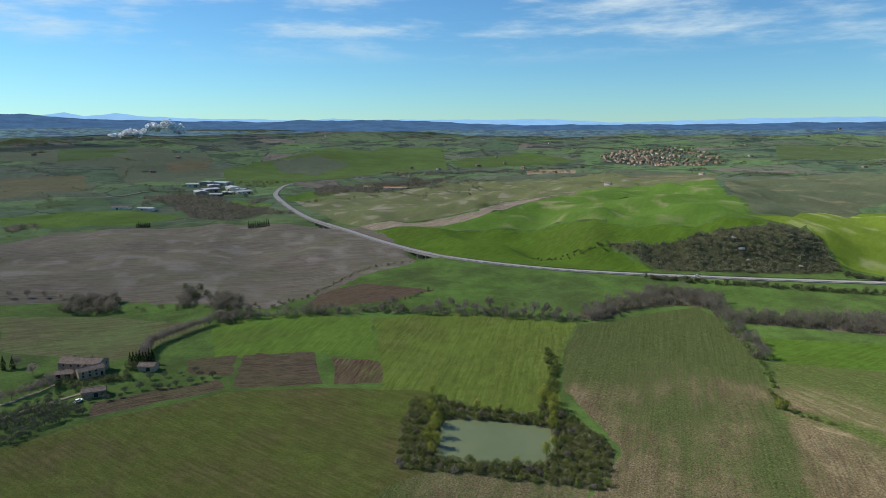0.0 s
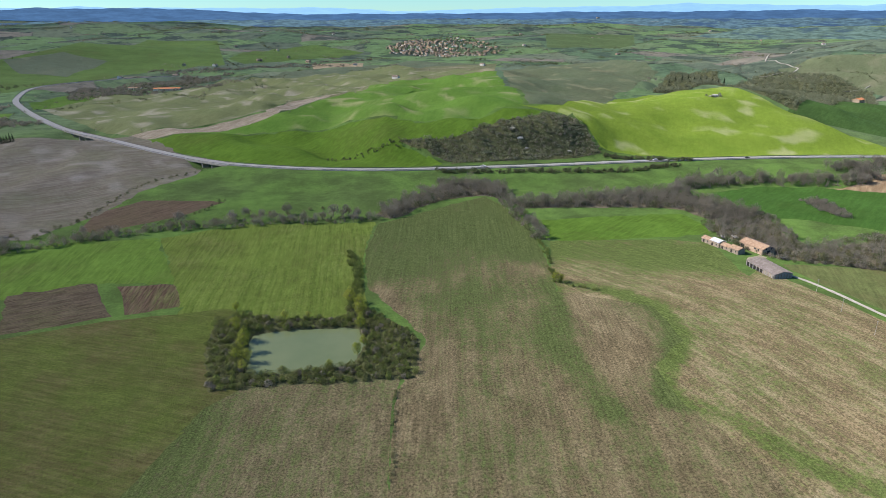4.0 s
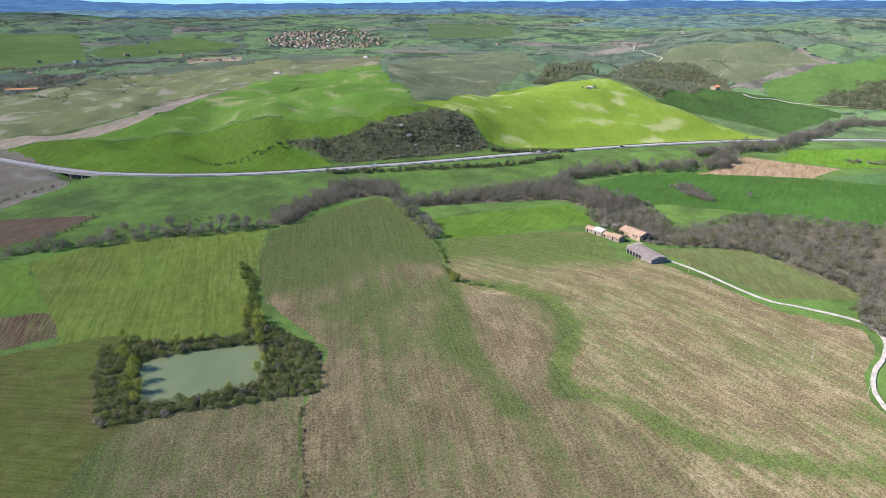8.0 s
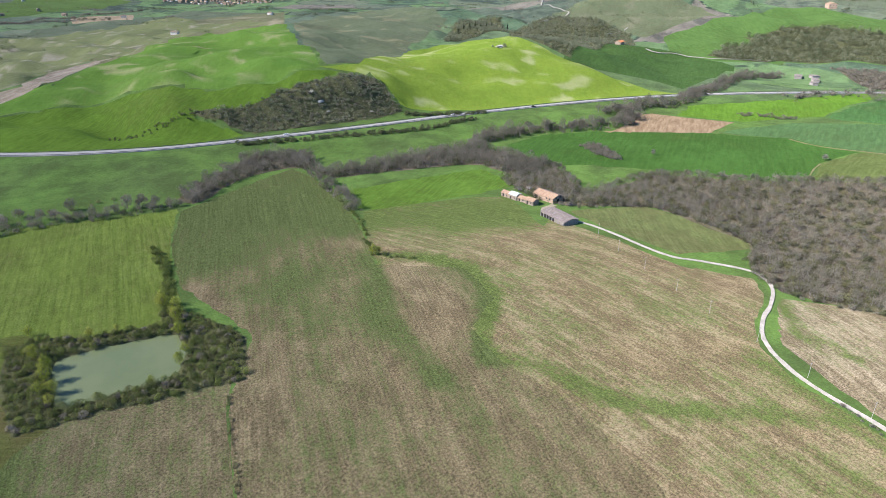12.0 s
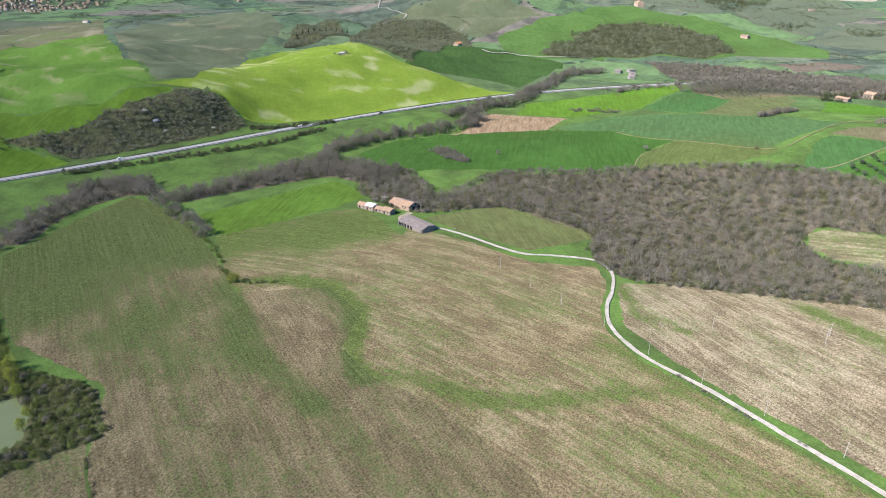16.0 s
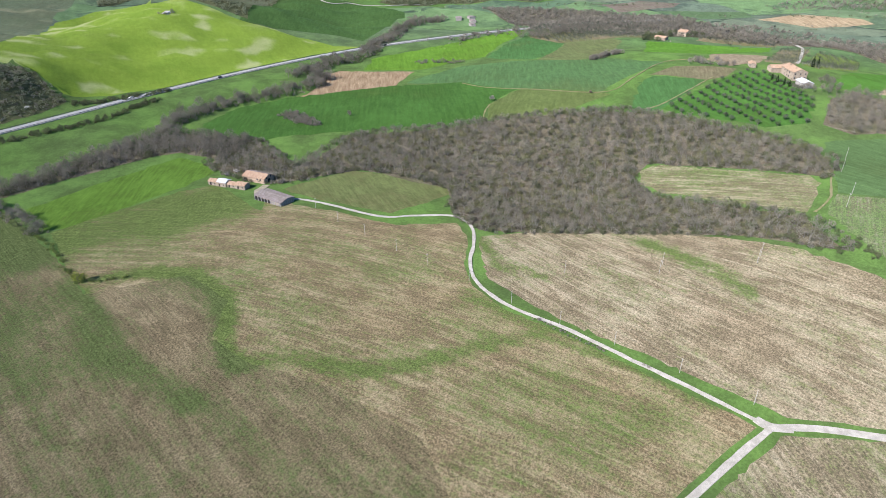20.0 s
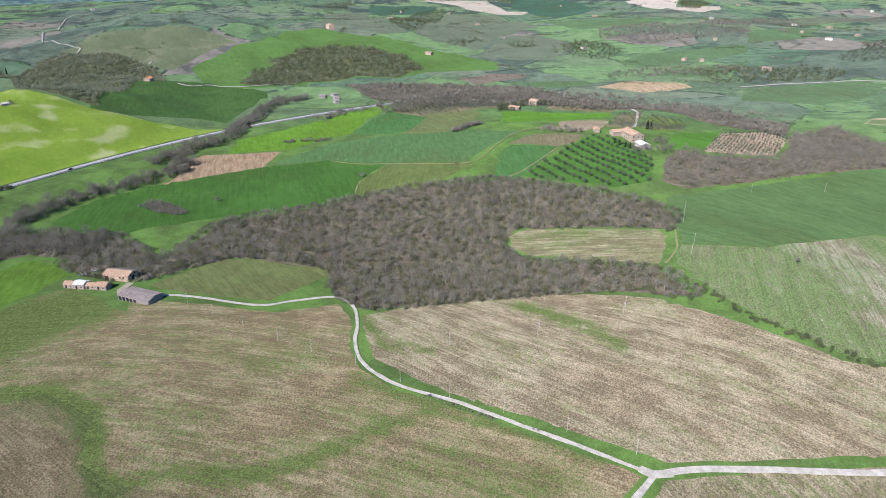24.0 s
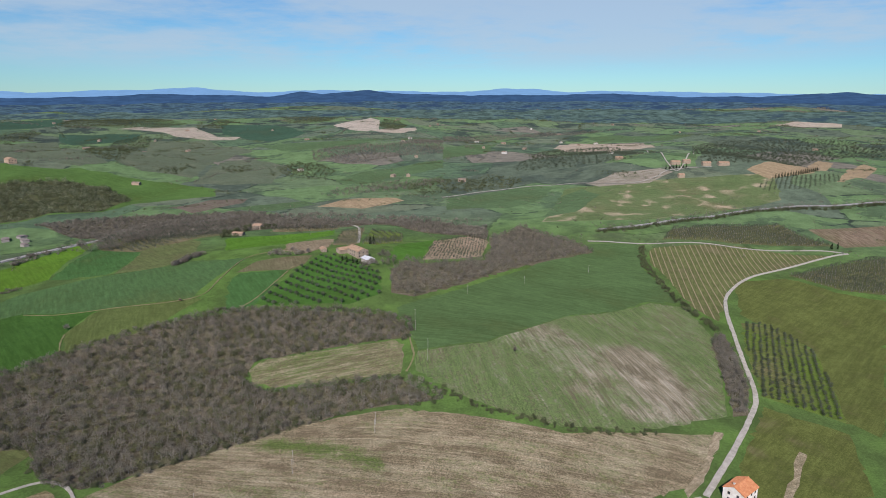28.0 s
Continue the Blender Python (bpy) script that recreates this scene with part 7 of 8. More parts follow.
plant_mass("bare_wood", "bare", M["twigs"], belt(LINES["hwy_east"], 22, 7, 98, (0.5, 0.9)), "leafless trees along the far highway", "wood", 0.25, False)
plant_mass("evergreen_scrub", "shrub", M["scrub"], scatter(WOODS["hill_scrub"], 11, 99, (1.6, 3.0)), "darker bushes among the hill scrub", "scrub", 0.3, False)
plant_mass("hedge", "shrub", M["twigs"], belt(LINES["hedge_top"], 7, 3.5, 95, (1.2, 2.0)) + belt(LINES["trees_farmrow"], 6, 5, 96, (1.2, 2.0)), "clump of grey leafless bushes on the crest", "hedge", 0.7, False)
for i, key in enumerate(("wood_band", "wood_clay", "wood_far_h", "wood_far_k", "wood_far_j", "wood_dark", "wood_slope", "wood_far_a", "wood_far_b", "wood_far_c", "wood_far_d", "wood_far_e", "wood_far_f", "wood_far_g", "wood_far_i", "wood_far_l", "wood_far_m")):
    plant_mass("far_woods", "clump", M["scrub"] if i > 4 else M["twigs"], scatter(WOODS[key], 9 if i < 2 or i == 5 else 10, 90 + i, (0.8, 1.7)), "wood on a distant slope", "wood", 0.32, False)


# ---- buildings ----
def box(x0, y0, z0, x1, y1, z1, bm=None):
    bm = bm or bmesh.new()
    v = [bm.verts.new(p) for p in ((x0, y0, z0), (x1, y0, z0), (x1, y1, z0), (x0, y1, z0), (x0, y0, z1), (x1, y0, z1), (x1, y1, z1), (x0, y1, z1))]
    for q in ((3, 2, 1, 0), (4, 5, 6, 7), (0, 1, 5, 4), (1, 2, 6, 5), (2, 3, 7, 6), (3, 0, 4, 7)):
        bm.faces.new([v[i] for i in q])
    return bm


def gable_body(L, W, eave, rise):
    """Walls with two gables, sunk into the ground."""
    bm = bmesh.new()
    prof = [(-W / 2, -2.0), (W / 2, -2.0), (W / 2, eave), (0, eave + rise), (-W / 2, eave)]
    a = [bm.verts.new((-L / 2, y, z)) for y, z in prof]
    b = [bm.verts.new((L / 2, y, z)) for y, z in prof]
    bm.faces.new(a[::-1])
    bm.faces.new(b)
    for i in range(5):
        bm.faces.new((a[i], a[(i + 1) % 5], b[(i + 1) % 5], b[i]))
    return bm


def roof_slope(L, W, eave, rise, side, over=0.45, thick=0.16):
    """One slope of a gabled roof, with its overhang."""
    bm = bmesh.new()
    k = over * rise / (W / 2)
    p = [(side * (W / 2 + over), eave - k + 0.05), (0, eave + rise + 0.05)]
    v = []
    for x in (-L / 2 - over * 0.6, L / 2 + over * 0.6):
        for (y, z) in p:
            v += [bm.verts.new((x, y, z)), bm.verts.new((x, y, z + thick))]
    for q in ((0, 2, 3, 1), (4, 5, 7, 6), (1, 3, 7, 5), (0, 4, 6, 2), (0, 1, 5, 4), (2, 6, 7, 3)):
        bm.faces.new([v[i] for i in q])
    bmesh.ops.recalc_face_normals(bm, faces=bm.faces)
    return bm


def opening(root, name, side, u, z, w, h, L, W, mat, frame=None):
    """A door or window set 3 mm proud of one side: 'f', 'b', 'l' or 'r'."""
    fx = {"f": (1, 0, 0, -W / 2), "b": (-1, 0, 0, W / 2), "l": (0, -1, -L / 2, 0), "r": (0, 1, L / 2, 0)}[side]
    turn = {"f": 0, "b": 180, "l": -90, "r": 90}[side]
    m = pose(fx[2] + fx[0] * u, fx[3] + fx[1] * u, z, 0, 0, turn)
    ob = part(name, box(-w / 2 - 0.1, -0.06, -0.1, w / 2 + 0.1, 0.1, h + 0.1), frame or M["stone"], root, m=m)
    # on open-fronted sheds the dark leaf only paints the shade inside
    part("pane" if name == "window" else "leaf", box(-w / 2, -0.09, 0, w / 2, 0.0, h), mat, ob)
    return ob


def house(name, label, category, x, y, turn, L, W, eave, rise, wall, roof, windows=(), doors=(), chimneys=0, group="", over=0.45, second=None):
    root = new(name)
    z = min(gz(x + a, y + b) for a in (-L / 3, 0, L / 3) for b in (-L / 3, 0, L / 3))
    root.matrix_basis = pose(x, y, z + 0.3, 0, 0, turn)
    part("wall", gable_body(L, W, eave, rise), wall, root)
    for s in (-1, 1):
        part("roof", roof_slope(L, W, eave, rise, s, over), second if (second and s == 1) else roof, root)
    ridge = part("ridge", box(-L / 2 - 0.2, -0.18, eave + rise + 0.12, L / 2 + 0.2, 0.18, eave + rise + 0.32), roof, root)
    for side, u, zz, w, h in windows:
        opening(root, "window", side, u, zz, w, h, L, W, M["glass"])
    for side, u, w, h in doors:
        opening(root, "door", side, u, 0.0, w, h, L, W, M["dark"], M["brick"])
    for i in range(chimneys):
        c = part("chimney", box(-0.4, -0.3, 0, 0.4, 0.3, 1.5), wall, root, m=pose(-L / 4 + i * L / 2.2, W * 0.15, eave + rise * 0.6))
        part("cap", box(-0.5, -0.4, 1.5, 0.5, 0.4, 1.62), roof, c)
    tagged(root, label, category, group)
    return root


# the barns at the head of the gravel road
root = house("barn", "long open-fronted barn with a grey sheet roof", "barn", 263.4, 238.0, -97, 21.5, 10.4, 2.9, 1.2, M["concrete"], M["fibre"], (), [("f", -9.2 + 2.6 * i, 2.1, 2.3) for i in range(0, 5)], 0)
for i in range(9):
    part("pillar", box(-0.2, -0.3, -1, 0.2, 0.05, 2.85), M["concrete"], root, m=pose(-10.5 + i * 2.6, -5.3, 0))
for i in range(12):
    part("board", box(-0.36, -0.16, -0.5, 0.36, 0.02, 2.85), M["concrete"] if i % 2 else M["stone"], root, m=pose(10.78, -4.6 + i * 0.84, 0, 0, 0, 90))
for i in range(9):
    part("board", box(-0.36, -0.16, -0.5, 0.36, 0.02, 2.7), M["concrete"] if i % 2 else M["stone"], root, m=pose(2.7 + i * 0.93, -5.3, 0))
house("barn", "brick barn with a clay tile roof at the wood's edge", "barn", 285.5, 269.0, -87, 16.5, 9.5, 3.6, 1.5, M["brick"], M["tiles"], [("r", -2, 3.0, 1.0, 1.2), ("r", 2, 3.0, 1.0, 1.2), ("f", 3, 2.2, 1.0, 1.0), ("f", 5.5, 2.2, 1.0, 1.0)], [("f", -5.8, 2.6, 2.9), ("r", 0, 2.4, 2.6)], 0, second=M["fibre"])
for i, (mat, lab, w, e) in enumerate(((M["tiles"], "clay tile roof", 5.5, 2.6), (M["sheet"], "pale metal roof", 6.5, 3.4), (M["tiles"], "clay tile roof", 5.0, 2.4), (M["tiles"], "clay tile roof", 6.2, 3.0))):
    house("shed", "low stone shed with a " + lab, "shed", 268.2 + 0.7 * i, 288.5 - 6.8 * i, -85, 6.6 if i != 2 else 7.2, w * 0.85, e * 0.9, 1.0, M["stone"], mat, [("f", 1.5, 1.0, 0.8, 0.8)], [("f", -1.5, 1.2, 2.0)], 0, "row of sheds")
tagged(ribbon("yard", [(280, 258), (274, 257), (268, 255), (264, 249)], 4.6, M["soil"], 0.3, thick=0.5, wobble=0.4), "pale trodden farmyard between the barns", "yard", kind="structure")
for (x, y, a) in ((288, 252, 20), (283, 293, 60), (290, 291, 80)):
    r = new("trailer")
    r.matrix_basis = pose(x, y, gz(x, y) + 0.1, 0, 0, a)
    part("bed", box(-2.2, -1.0, 0.8, 2.2, 1.0, 1.1), M["steel"], r)
    for s in (-1, 1):
        part("side", box(-2.2, s * 1.0 - 0.05, 1.1, 2.2, s * 1.0 + 0.05, 1.6), M["concrete"], r)
        bm = bmesh.new()
        bmesh.ops.create_cone(bm, cap_ends=True, segments=12, radius1=0.45, radius2=0.45, depth=0.25)
        part("wheel", bm, M["rubber"], r, m=pose(-0.6, s * 0.95, 0.45, 90))
    part("drawbar", box(2.2, -0.08, 0.75, 3.6, 0.08, 0.9), M["steel"], r)
    tagged(r, "pale farm trailer parked in the grass by the barns", "trailer", "trailers by the barns")

# the house at the road
house("house", "white two-storey house with an orange tile roof by the road", "house", 218, -173, -62, 12, 9.5, 6.0, 2.3, M["plaster"], M["tiles_new"], [(s, u, z, 1.1, 1.3) for s in "fb" for u in (-3.5, 0.3, 3.6) for z in (1.2, 4.0)] + [("l", u, z, 1.0, 1.2) for u in (-2, 2) for z in (1.2, 4.0)], [("f", 2.0, 1.1, 2.1), ("l", 0, 1.1, 2.1)], 1)
# the farm among the fields
house("farmhouse", "stone farmhouse with a faded clay tile roof", "farmhouse", 592, -28, 25, 22, 11, 6.5, 2.2, M["stone"], M["tiles"], [(s, u, z, 1.0, 1.3) for s in "fblr" for u in (-4, 0, 4) for z in (1.4, 4.4)], [("f", 2, 1.5, 2.3)], 2)
house("farmhouse_wing", "low brick wing of the farmhouse", "farmhouse", 602, -16, 115, 14, 8, 4.0, 1.6, M["stone"], M["tiles"], [("f", u, 1.4, 1.0, 1.2) for u in (-4, 0, 4)], [("f", 2, 1.5, 2.3)], 1)
house("barn", "pale barn with a white sheet roof beside the farmhouse", "barn", 566, -36, 25, 12, 8, 3.6, 1.3, M["concrete"], M["sheet"], [], [("f", u, 2.4, 3.4) for u in (-4, 0, 4)], 0)
house("shed", "low shed behind the farmhouse", "shed", 606, 4, 10, 10, 5, 2.6, 0.9, M["stone"], M["tiles"], [], [("f", 0, 2.0, 2.0)], 0)
house("villa", "stone villa with a clay tile roof among trees", "villa", 850, 88, 60, 12, 9.5, 5.6, 2.0, M["ochre"], M["tiles"], [(s, u, z, 1.1, 1.4) for s in "fblr" for u in (-3.2, 0, 3.2) for z in (1.2, 3.6)], [("f", 2, 1.4, 2.3)], 2)
house("shed", "low tile-roofed outbuilding of the villa", "shed", 806, 108, 70, 14, 7, 3.0, 1.2, M["stone"], M["tiles"], [], [("f", -3, 1.6, 2.2), ("f", 3, 1.6, 2.2)], 0)
# the farmhouse to the west
house("farmhouse", "long old stone farmhouse with a tile roof", "farmhouse", -182, 314, -5, 22, 8.5, 5.0, 1.7, M["stone"], M["tiles_old"], [("f", u, z, 0.9, 1.1) for u in (-8, -4, 0, 4, 8) for z in (1.0, 3.3)] + [("r", u, 3.2, 0.9, 1.1) for u in (-2, 2)], [("f", -3, 1.3, 2.2)], 2)
house("farmhouse_wing", "whitewashed wing of the old farmhouse", "farmhouse", -174.5, 306, 42, 12, 6, 3.8, 1.4, M["ochre"], M["tiles_old"], [("f", u, z, 0.9, 1.1) for u in (-4, -1, 2) for z in (0.8, 2.5)], [("f", 4.5, 1.2, 2.1)], 1)
house("shed", "open brick lean-to with a tile roof", "shed", -186, 304, 10, 8.5, 5.5, 2.4, 1.0, M["brick"], M["tiles_old"], [], [("f", -2.5, 2.6, 2.2), ("f", 2, 2.6, 2.2)], 0)
house("shed", "brick shed with a tile roof beside the cypresses", "shed", -149.5, 315, 0, 8.5, 5.5, 2.8, 1.0, M["brick"], M["tiles_old"], [], [("f", 1, 1.8, 2.1)], 0)
house("shed", "small tile-roofed outbuilding by the farm track", "shed", -160, 282, 20, 10, 5.5, 2.8, 1.0, M["stone"], M["tiles_old"], [], [("f", 1, 1.8, 2.1)], 0)
for key, line, w in (("a", [(-230, 252), (-197, 272), (-193, 278), (-187, 289), (-185, 297)], 2.4), ("b", [(-215, 240), (-188, 258), (-182, 266), (-174, 276), (-167, 284), (-161, 289)], 2.6)):
    tagged(ribbon("farm_track", line, w * 0.8, M["soil"], 0.3, thick=0.5, step=4, wobble=0.2), "pale trodden farm track past the old farmhouse", "road", kind="structure")
# chapel ruin on the yellow hill, orange house, house on the hilltop, treatment works
plant_mass("evergreen_scrub", "shrub", M["scar_scrub"], [(520 + 9 * math.cos(k) , 584 + 6 * math.sin(k), 0.7 + 0.3 * math.sin(5 * k)) for k in (0.2, 0.9, 2.6, 3.4, 4.0, 4.6, 5.2, 5.8)], "dark scrub round a clay outcrop", "scrub", 1.0, False)
house("house", "orange-plastered house beside the hill road", "house", 847, 669, 15, 15, 9, 5.5, 2.0, M["ochre"], M["tiles_new"], [("f", u, z, 1.0, 1.2) for u in (-4, 0, 4) for z in (1.0, 3.6)], [("f", 2, 1.2, 2.1)], 1)
house("farmhouse", "brick farmhouse alone on a green hilltop", "farmhouse", 1356, 590, 40, 24, 14, 8, 3.0, M["brick"], M["tiles"], [(s, u, z, 1.2, 1.5) for s in "fblr" for u in (-5, 0, 5) for z in (1.5, 5)], [("f", 2, 1.6, 2.4)], 2)
for i, (x, y, L, W, h) in enumerate(((856, 392, 16, 8, 3.5), (846, 366, 14, 7, 3.0), (812, 352, 10, 6, 3.0), (868, 378, 9, 9, 2.6))):
    house("works_building", "low flat grey treatment works building by the highway", "building", x, y, 25 + 10 * i, L, W, h, 0.4, M["concrete"], M["fibre"], [("f", u, 1.2, 1.2, 1.0) for u in (-3, 0)], [("f", 3, 1.4, 2.1)], 0, "treatment works")
for (x, y, L, W) in ((1101, -646, 22, 12), (1101, -668, 18, 12), (1081, -697, 20, 12), (1075, -728, 26, 14), (1020, -612, 14, 9), (1240, -600, 20, 12)):
    house("estate_house", "pale estate house with a clay tile roof among vineyards", "house", x, y, 80, L * 0.75, W * 0.8, 6, 2.0, M["ochre"], M["tiles"], [("f", u, z, 1.2, 1.5) for u in (-4, -1.3, 1.3, 4) for z in (1.2, 3.8)], [("f", 0, 1.6, 2.4)], 1, "estate houses")
# factory
for i, (x, y, L, W, h) in enumerate(((-432, 1171, 50, 26, 8), (-465, 1395, 60, 30, 8), (-389, 1130, 34, 22, 7), (-358, 1183, 48, 22, 7), (-495, 1380, 42, 26, 8), (-410, 1290, 60, 28, 9), (-384, 1190, 40, 24, 7), (-505, 1330, 40, 28, 8), (-440, 1240, 55, 26, 8), (-385, 1245, 44, 26, 7), (-455, 1310, 36, 30, 9))):
    house("factory_hall", "pale factory hall with a white metal roof", "factory", x, y, 37 * (i % 5) - 60, L * 0.62, W * 0.75, h * 0.8, 1.6, M["plaster"] if i % 2 else M["concrete"], M["sheet"], [("f", u, 2.5, 2.4, 1.6) for u in (-12, -4, 4, 12)], [("f", 8, 4.0, 4.2)], 0, "factory halls")
plant_mass("evergreen_scrub", "shrub", M["scrub"], scatter([(-540, 1420), (-340, 1420), (-330, 1100), (-440, 1100), (-540, 1250)], 22, 97, (1.2, 2.4)), "dark trees between the factory halls", "scrub", 0.4, False)
for x, y, L, W, c in ((-482, 976, 30, 10, "fibre"), (-440, 968, 26, 12, "sheet"), (-82, 1290, 46, 20, "tiles_new"), (-140, 1330, 22, 12, "tiles")):
    house("farm_shed", "low long farm shed in the valley", "shed", x, y, -8, L, W, 3.5, 1.2, M["plaster"], M[c], [("f", 3, 1.0, 1.4, 1.0)], [("f", -4, 2.6, 2.6)], 0)

# town: one house of each sort, then copies
rng = np.random.default_rng(9)
sorts = []
for i in range(7):
    L, W, e = rng.uniform(7, 13), rng.uniform(5.5, 7.5), rng.uniform(3.5, 5.5)
    sorts.append(house("town_house", "pale town house with a clay tile roof", "house", 700, 2300 + 60 * i, 0, L, W, e, 1.7, M[("ochre", "stone", "plaster", "plaster", "stone")[i % 5]], M[("tiles", "tiles_old", "tiles")[i % 3]], [("f", 0, 2, 1.4, 1.6)], [], 0, "houses of the town"))
spots = [q for q in scatter(WOODS["town"], 22, 21, (0, 1)) if q[2] < 1.0 - 0.75 * sstep(780, 960, q[0])][:330]
for i, (x, y, a) in enumerate(spots):
    m = pose(x, y, gz(x, y), 0, 0, 25 + rng.integers(0, 4) * 90 + rng.uniform(-12, 12))
    if i < 7:
        sorts[i].matrix_basis = m
    else:
        copy_thing(sorts[i % 7], m)
# farmhouses scattered over the hills
hills = [house("far_farmhouse", "far-off farmhouse with a clay tile roof on a hill", "farmhouse", 1500 + 80 * i, 1500, 0, 11 + 2 * i, 8, 4.5, 1.8, M[("ochre", "plaster", "brick")[i]], M["tiles_old"], [("f", u, z, 1.4, 1.6) for u in (-4, 0, 4) for z in (1.0, 2.9)], [("f", 2, 1.6, 2.4)], 1, "far farmhouses") for i in range(3)]
for i in range(84):
    az, r = radians(rng.uniform(-34, 132)), rng.uniform(1250, 4000)
    x, y = r * math.sin(az), r * math.cos(az)
    m = pose(x, y, gz(x, y), 0, 0, rng.uniform(0, 360))
    if i < 3:
        hills[i].matrix_basis = m
    else:
        copy_thing(hills[i % 3], m)
# tower on the skyline
root = new("ruined_tower")
root.matrix_basis = pose(2330, 3730, gz(2330, 3730))
part("shaft", box(-7, -7, -3, 7, 7, 40), M["stone"], root)
part("base", box(-24, -18, -3, 20, 16, 14), M["clay"], root)
tagged(root, "pale ruined tower on a far wooded hill", "tower")


# ---- highway furniture, poles, cars ----
def rail_line(off):
    root = ribbon("guard_rail", HIGHWAY, 0.12, M["steel"], 1.25, z=5.0, thick=0.34, step=8, offset=off)
    p = smooth_line(HIGHWAY, 8)
    t = np.gradient(p, axis=0)
    t /= np.hypot(t[:, 0], t[:, 1])[:, None]
    q = p + np.column_stack([t[:, 1], -t[:, 0]]) * off
    me = raw_mesh("post", *limb((0, 0, 5.3), (0, 0, 6.2), 0.07, 0.07, 4))
    for x, y in q:
        part("post", me, M["steel"], root, m=Matrix.Translation((x, y, 0)))
    tagged(root, "galvanised guard rail along the highway", "guard rail", "guard rails")


rail_line(-4.25)
rail_line(4.25)
for name, spots, ang in (("viaduct", [(-24, 613), (-16, 603), (-8, 594), (0, 585)], 42), ("viaduct", [(-160, 821), (-152, 807), (-144, 794), (-136, 781), (-128, 768), (-120, 756)], 32)):
    root = new(name)
    cx, cy = np.mean(spots, 0)
    root.matrix_basis = pose(cx, cy, 0)
    for x, y in spots:
        pr = part("pier", box(-3.6, -0.6, gz(x, y) - 1.5, 3.6, 0.6, 3.9), M["concrete"], root, m=pose(x - cx, y - cy, 0, 0, 0, ang))
        part("crosshead", box(-4.4, -0.9, 3.9, 4.4, 0.9, 4.7), M["concrete"], pr)
    (x0, y0), (x1, y1) = spots[0], spots[-1]
    L = math.hypot(x1 - x0, y1 - y0) / 2 + 8
    for s in (-1, 1):
        part("parapet", box(-L, s * 4.6 - 0.15, 4.3, L, s * 4.6 + 0.15, 6.0), M["concrete"], root, m=pose(0, 0, 0, 0, 0, math.degrees(math.atan2(y1 - y0, x1 - x0))))
    tagged(root, "concrete highway viaduct on piers", "bridge")


def utility_pole(x, y, h, turn):
    root = new("utility_pole")
    root.matrix_basis = pose(x, y, gz(x, y), 0, 0, turn)
    v, f = limb((0, 0, -0.6), (0, 0, h), 0.10, 0.07, 8)
    part("shaft", raw_mesh("shaft", v, f), M["pole"], root)
    arm = part("crossarm", box(-0.45, -0.05, h - 0.46, 0.45, 0.05, h - 0.36), M["pole"], root)
    for u in (-0.38, 0.38):
        part("insulator", box(u - 0.04, -0.04, h - 0.36, u + 0.04, 0.04, h - 0.2), M["concrete"], arm)
    tagged(root, "weathered pale utility pole with a crossarm", "utility pole", "utility poles")


def wires(line, h):
    p = [(x, y, gz(x, y) + h - 0.15) for x, y in line]
    for a, b in zip(p, p[1:]):
        a, b = np.array(a), np.array(b)
        pts = [a + (b - a) * t - np.array([0, 0, 4 * 0.7 * t * (1 - t)]) for t in np.linspace(0, 1, 7)]
        v, f = join(*[limb(q, s, 0.022, 0.022, 3) for q, s in zip(pts, pts[1:])])
        tagged(part("overhead_wire", raw_mesh("overhead_wire", v, f), M["dark"]), "thin dark wire strung between utility poles", "wire", "overhead wires")


for key, h in (("poles_field", 6.5), ("poles_road", 6.8), ("poles_e", 7.2), ("poles_plain", 7.5)):
    line = LINES[key]
    for i, (x, y) in enumerate(line):
        a, b = line[max(0, i - 1)], line[min(len(line) - 1, i + 1)]
        utility_pole(x, y, h, math.degrees(math.atan2(b[1] - a[1], b[0] - a[0])) + 90)
wires([(279, 254), *LINES["poles_field"], LINES["poles_road"][0]], 6.5)
wires(LINES["poles_road"], 6.8)


def car(x, y, z, turn, paint, label):
    root = new("car")
    root.matrix_basis = pose(x, y, z, 0, 0, turn)
    bm = box(-2.1, -0.85, 0.35, 2.1, 0.85, 0.95)
    bmesh.ops.bevel(bm, geom=bm.edges[:], offset=0.12, segments=2, affect="EDGES")
    part("body", bm, paint, root)
    bm = box(-1.5, -0.75, 0.95, 0.9, 0.75, 1.45)
    for v in bm.verts:
        if v.co.z > 1.2:
            v.co.x, v.co.y = v.co.x * 0.75 - 0.1, v.co.y * 0.85
    part("cabin", bm, M["glass"], root)
    part("roof", box(-1.2, -0.6, 1.44, 0.55, 0.6, 1.5), paint, root)
    for u in (-1.3, 1.3):
        for s in (-1, 1):
            bm = bmesh.new()
            bmesh.ops.create_cone(bm, cap_ends=True, segments=14, radius1=0.33, radius2=0.33, depth=0.22)
            part("wheel", bm, M["rubber"], root, m=pose(u, s * 0.78, 0.33, 90))
    tagged(root, label, "car")


car(210, 499.5, 5.56, -13, M["white"], "small white car on the highway")
car(366, 473, 5.56, 171, M["white"], "white car driving along the highway")
car(450, 452, 5.56, -16, M["rubber"], "dark car on the highway")
car(-163.5, 274.5, gz(-163.5, 274.5) + 0.1, 60, M["white"], "white car parked by the old farmhouse")
car(640, 384, 5.56, -28, M["rubber"], "dark car on the viaduct approach")
car(506, 115, gz(506, 115) + 0.5, 20, M["shutter"], "dark vehicle parked on the field track")
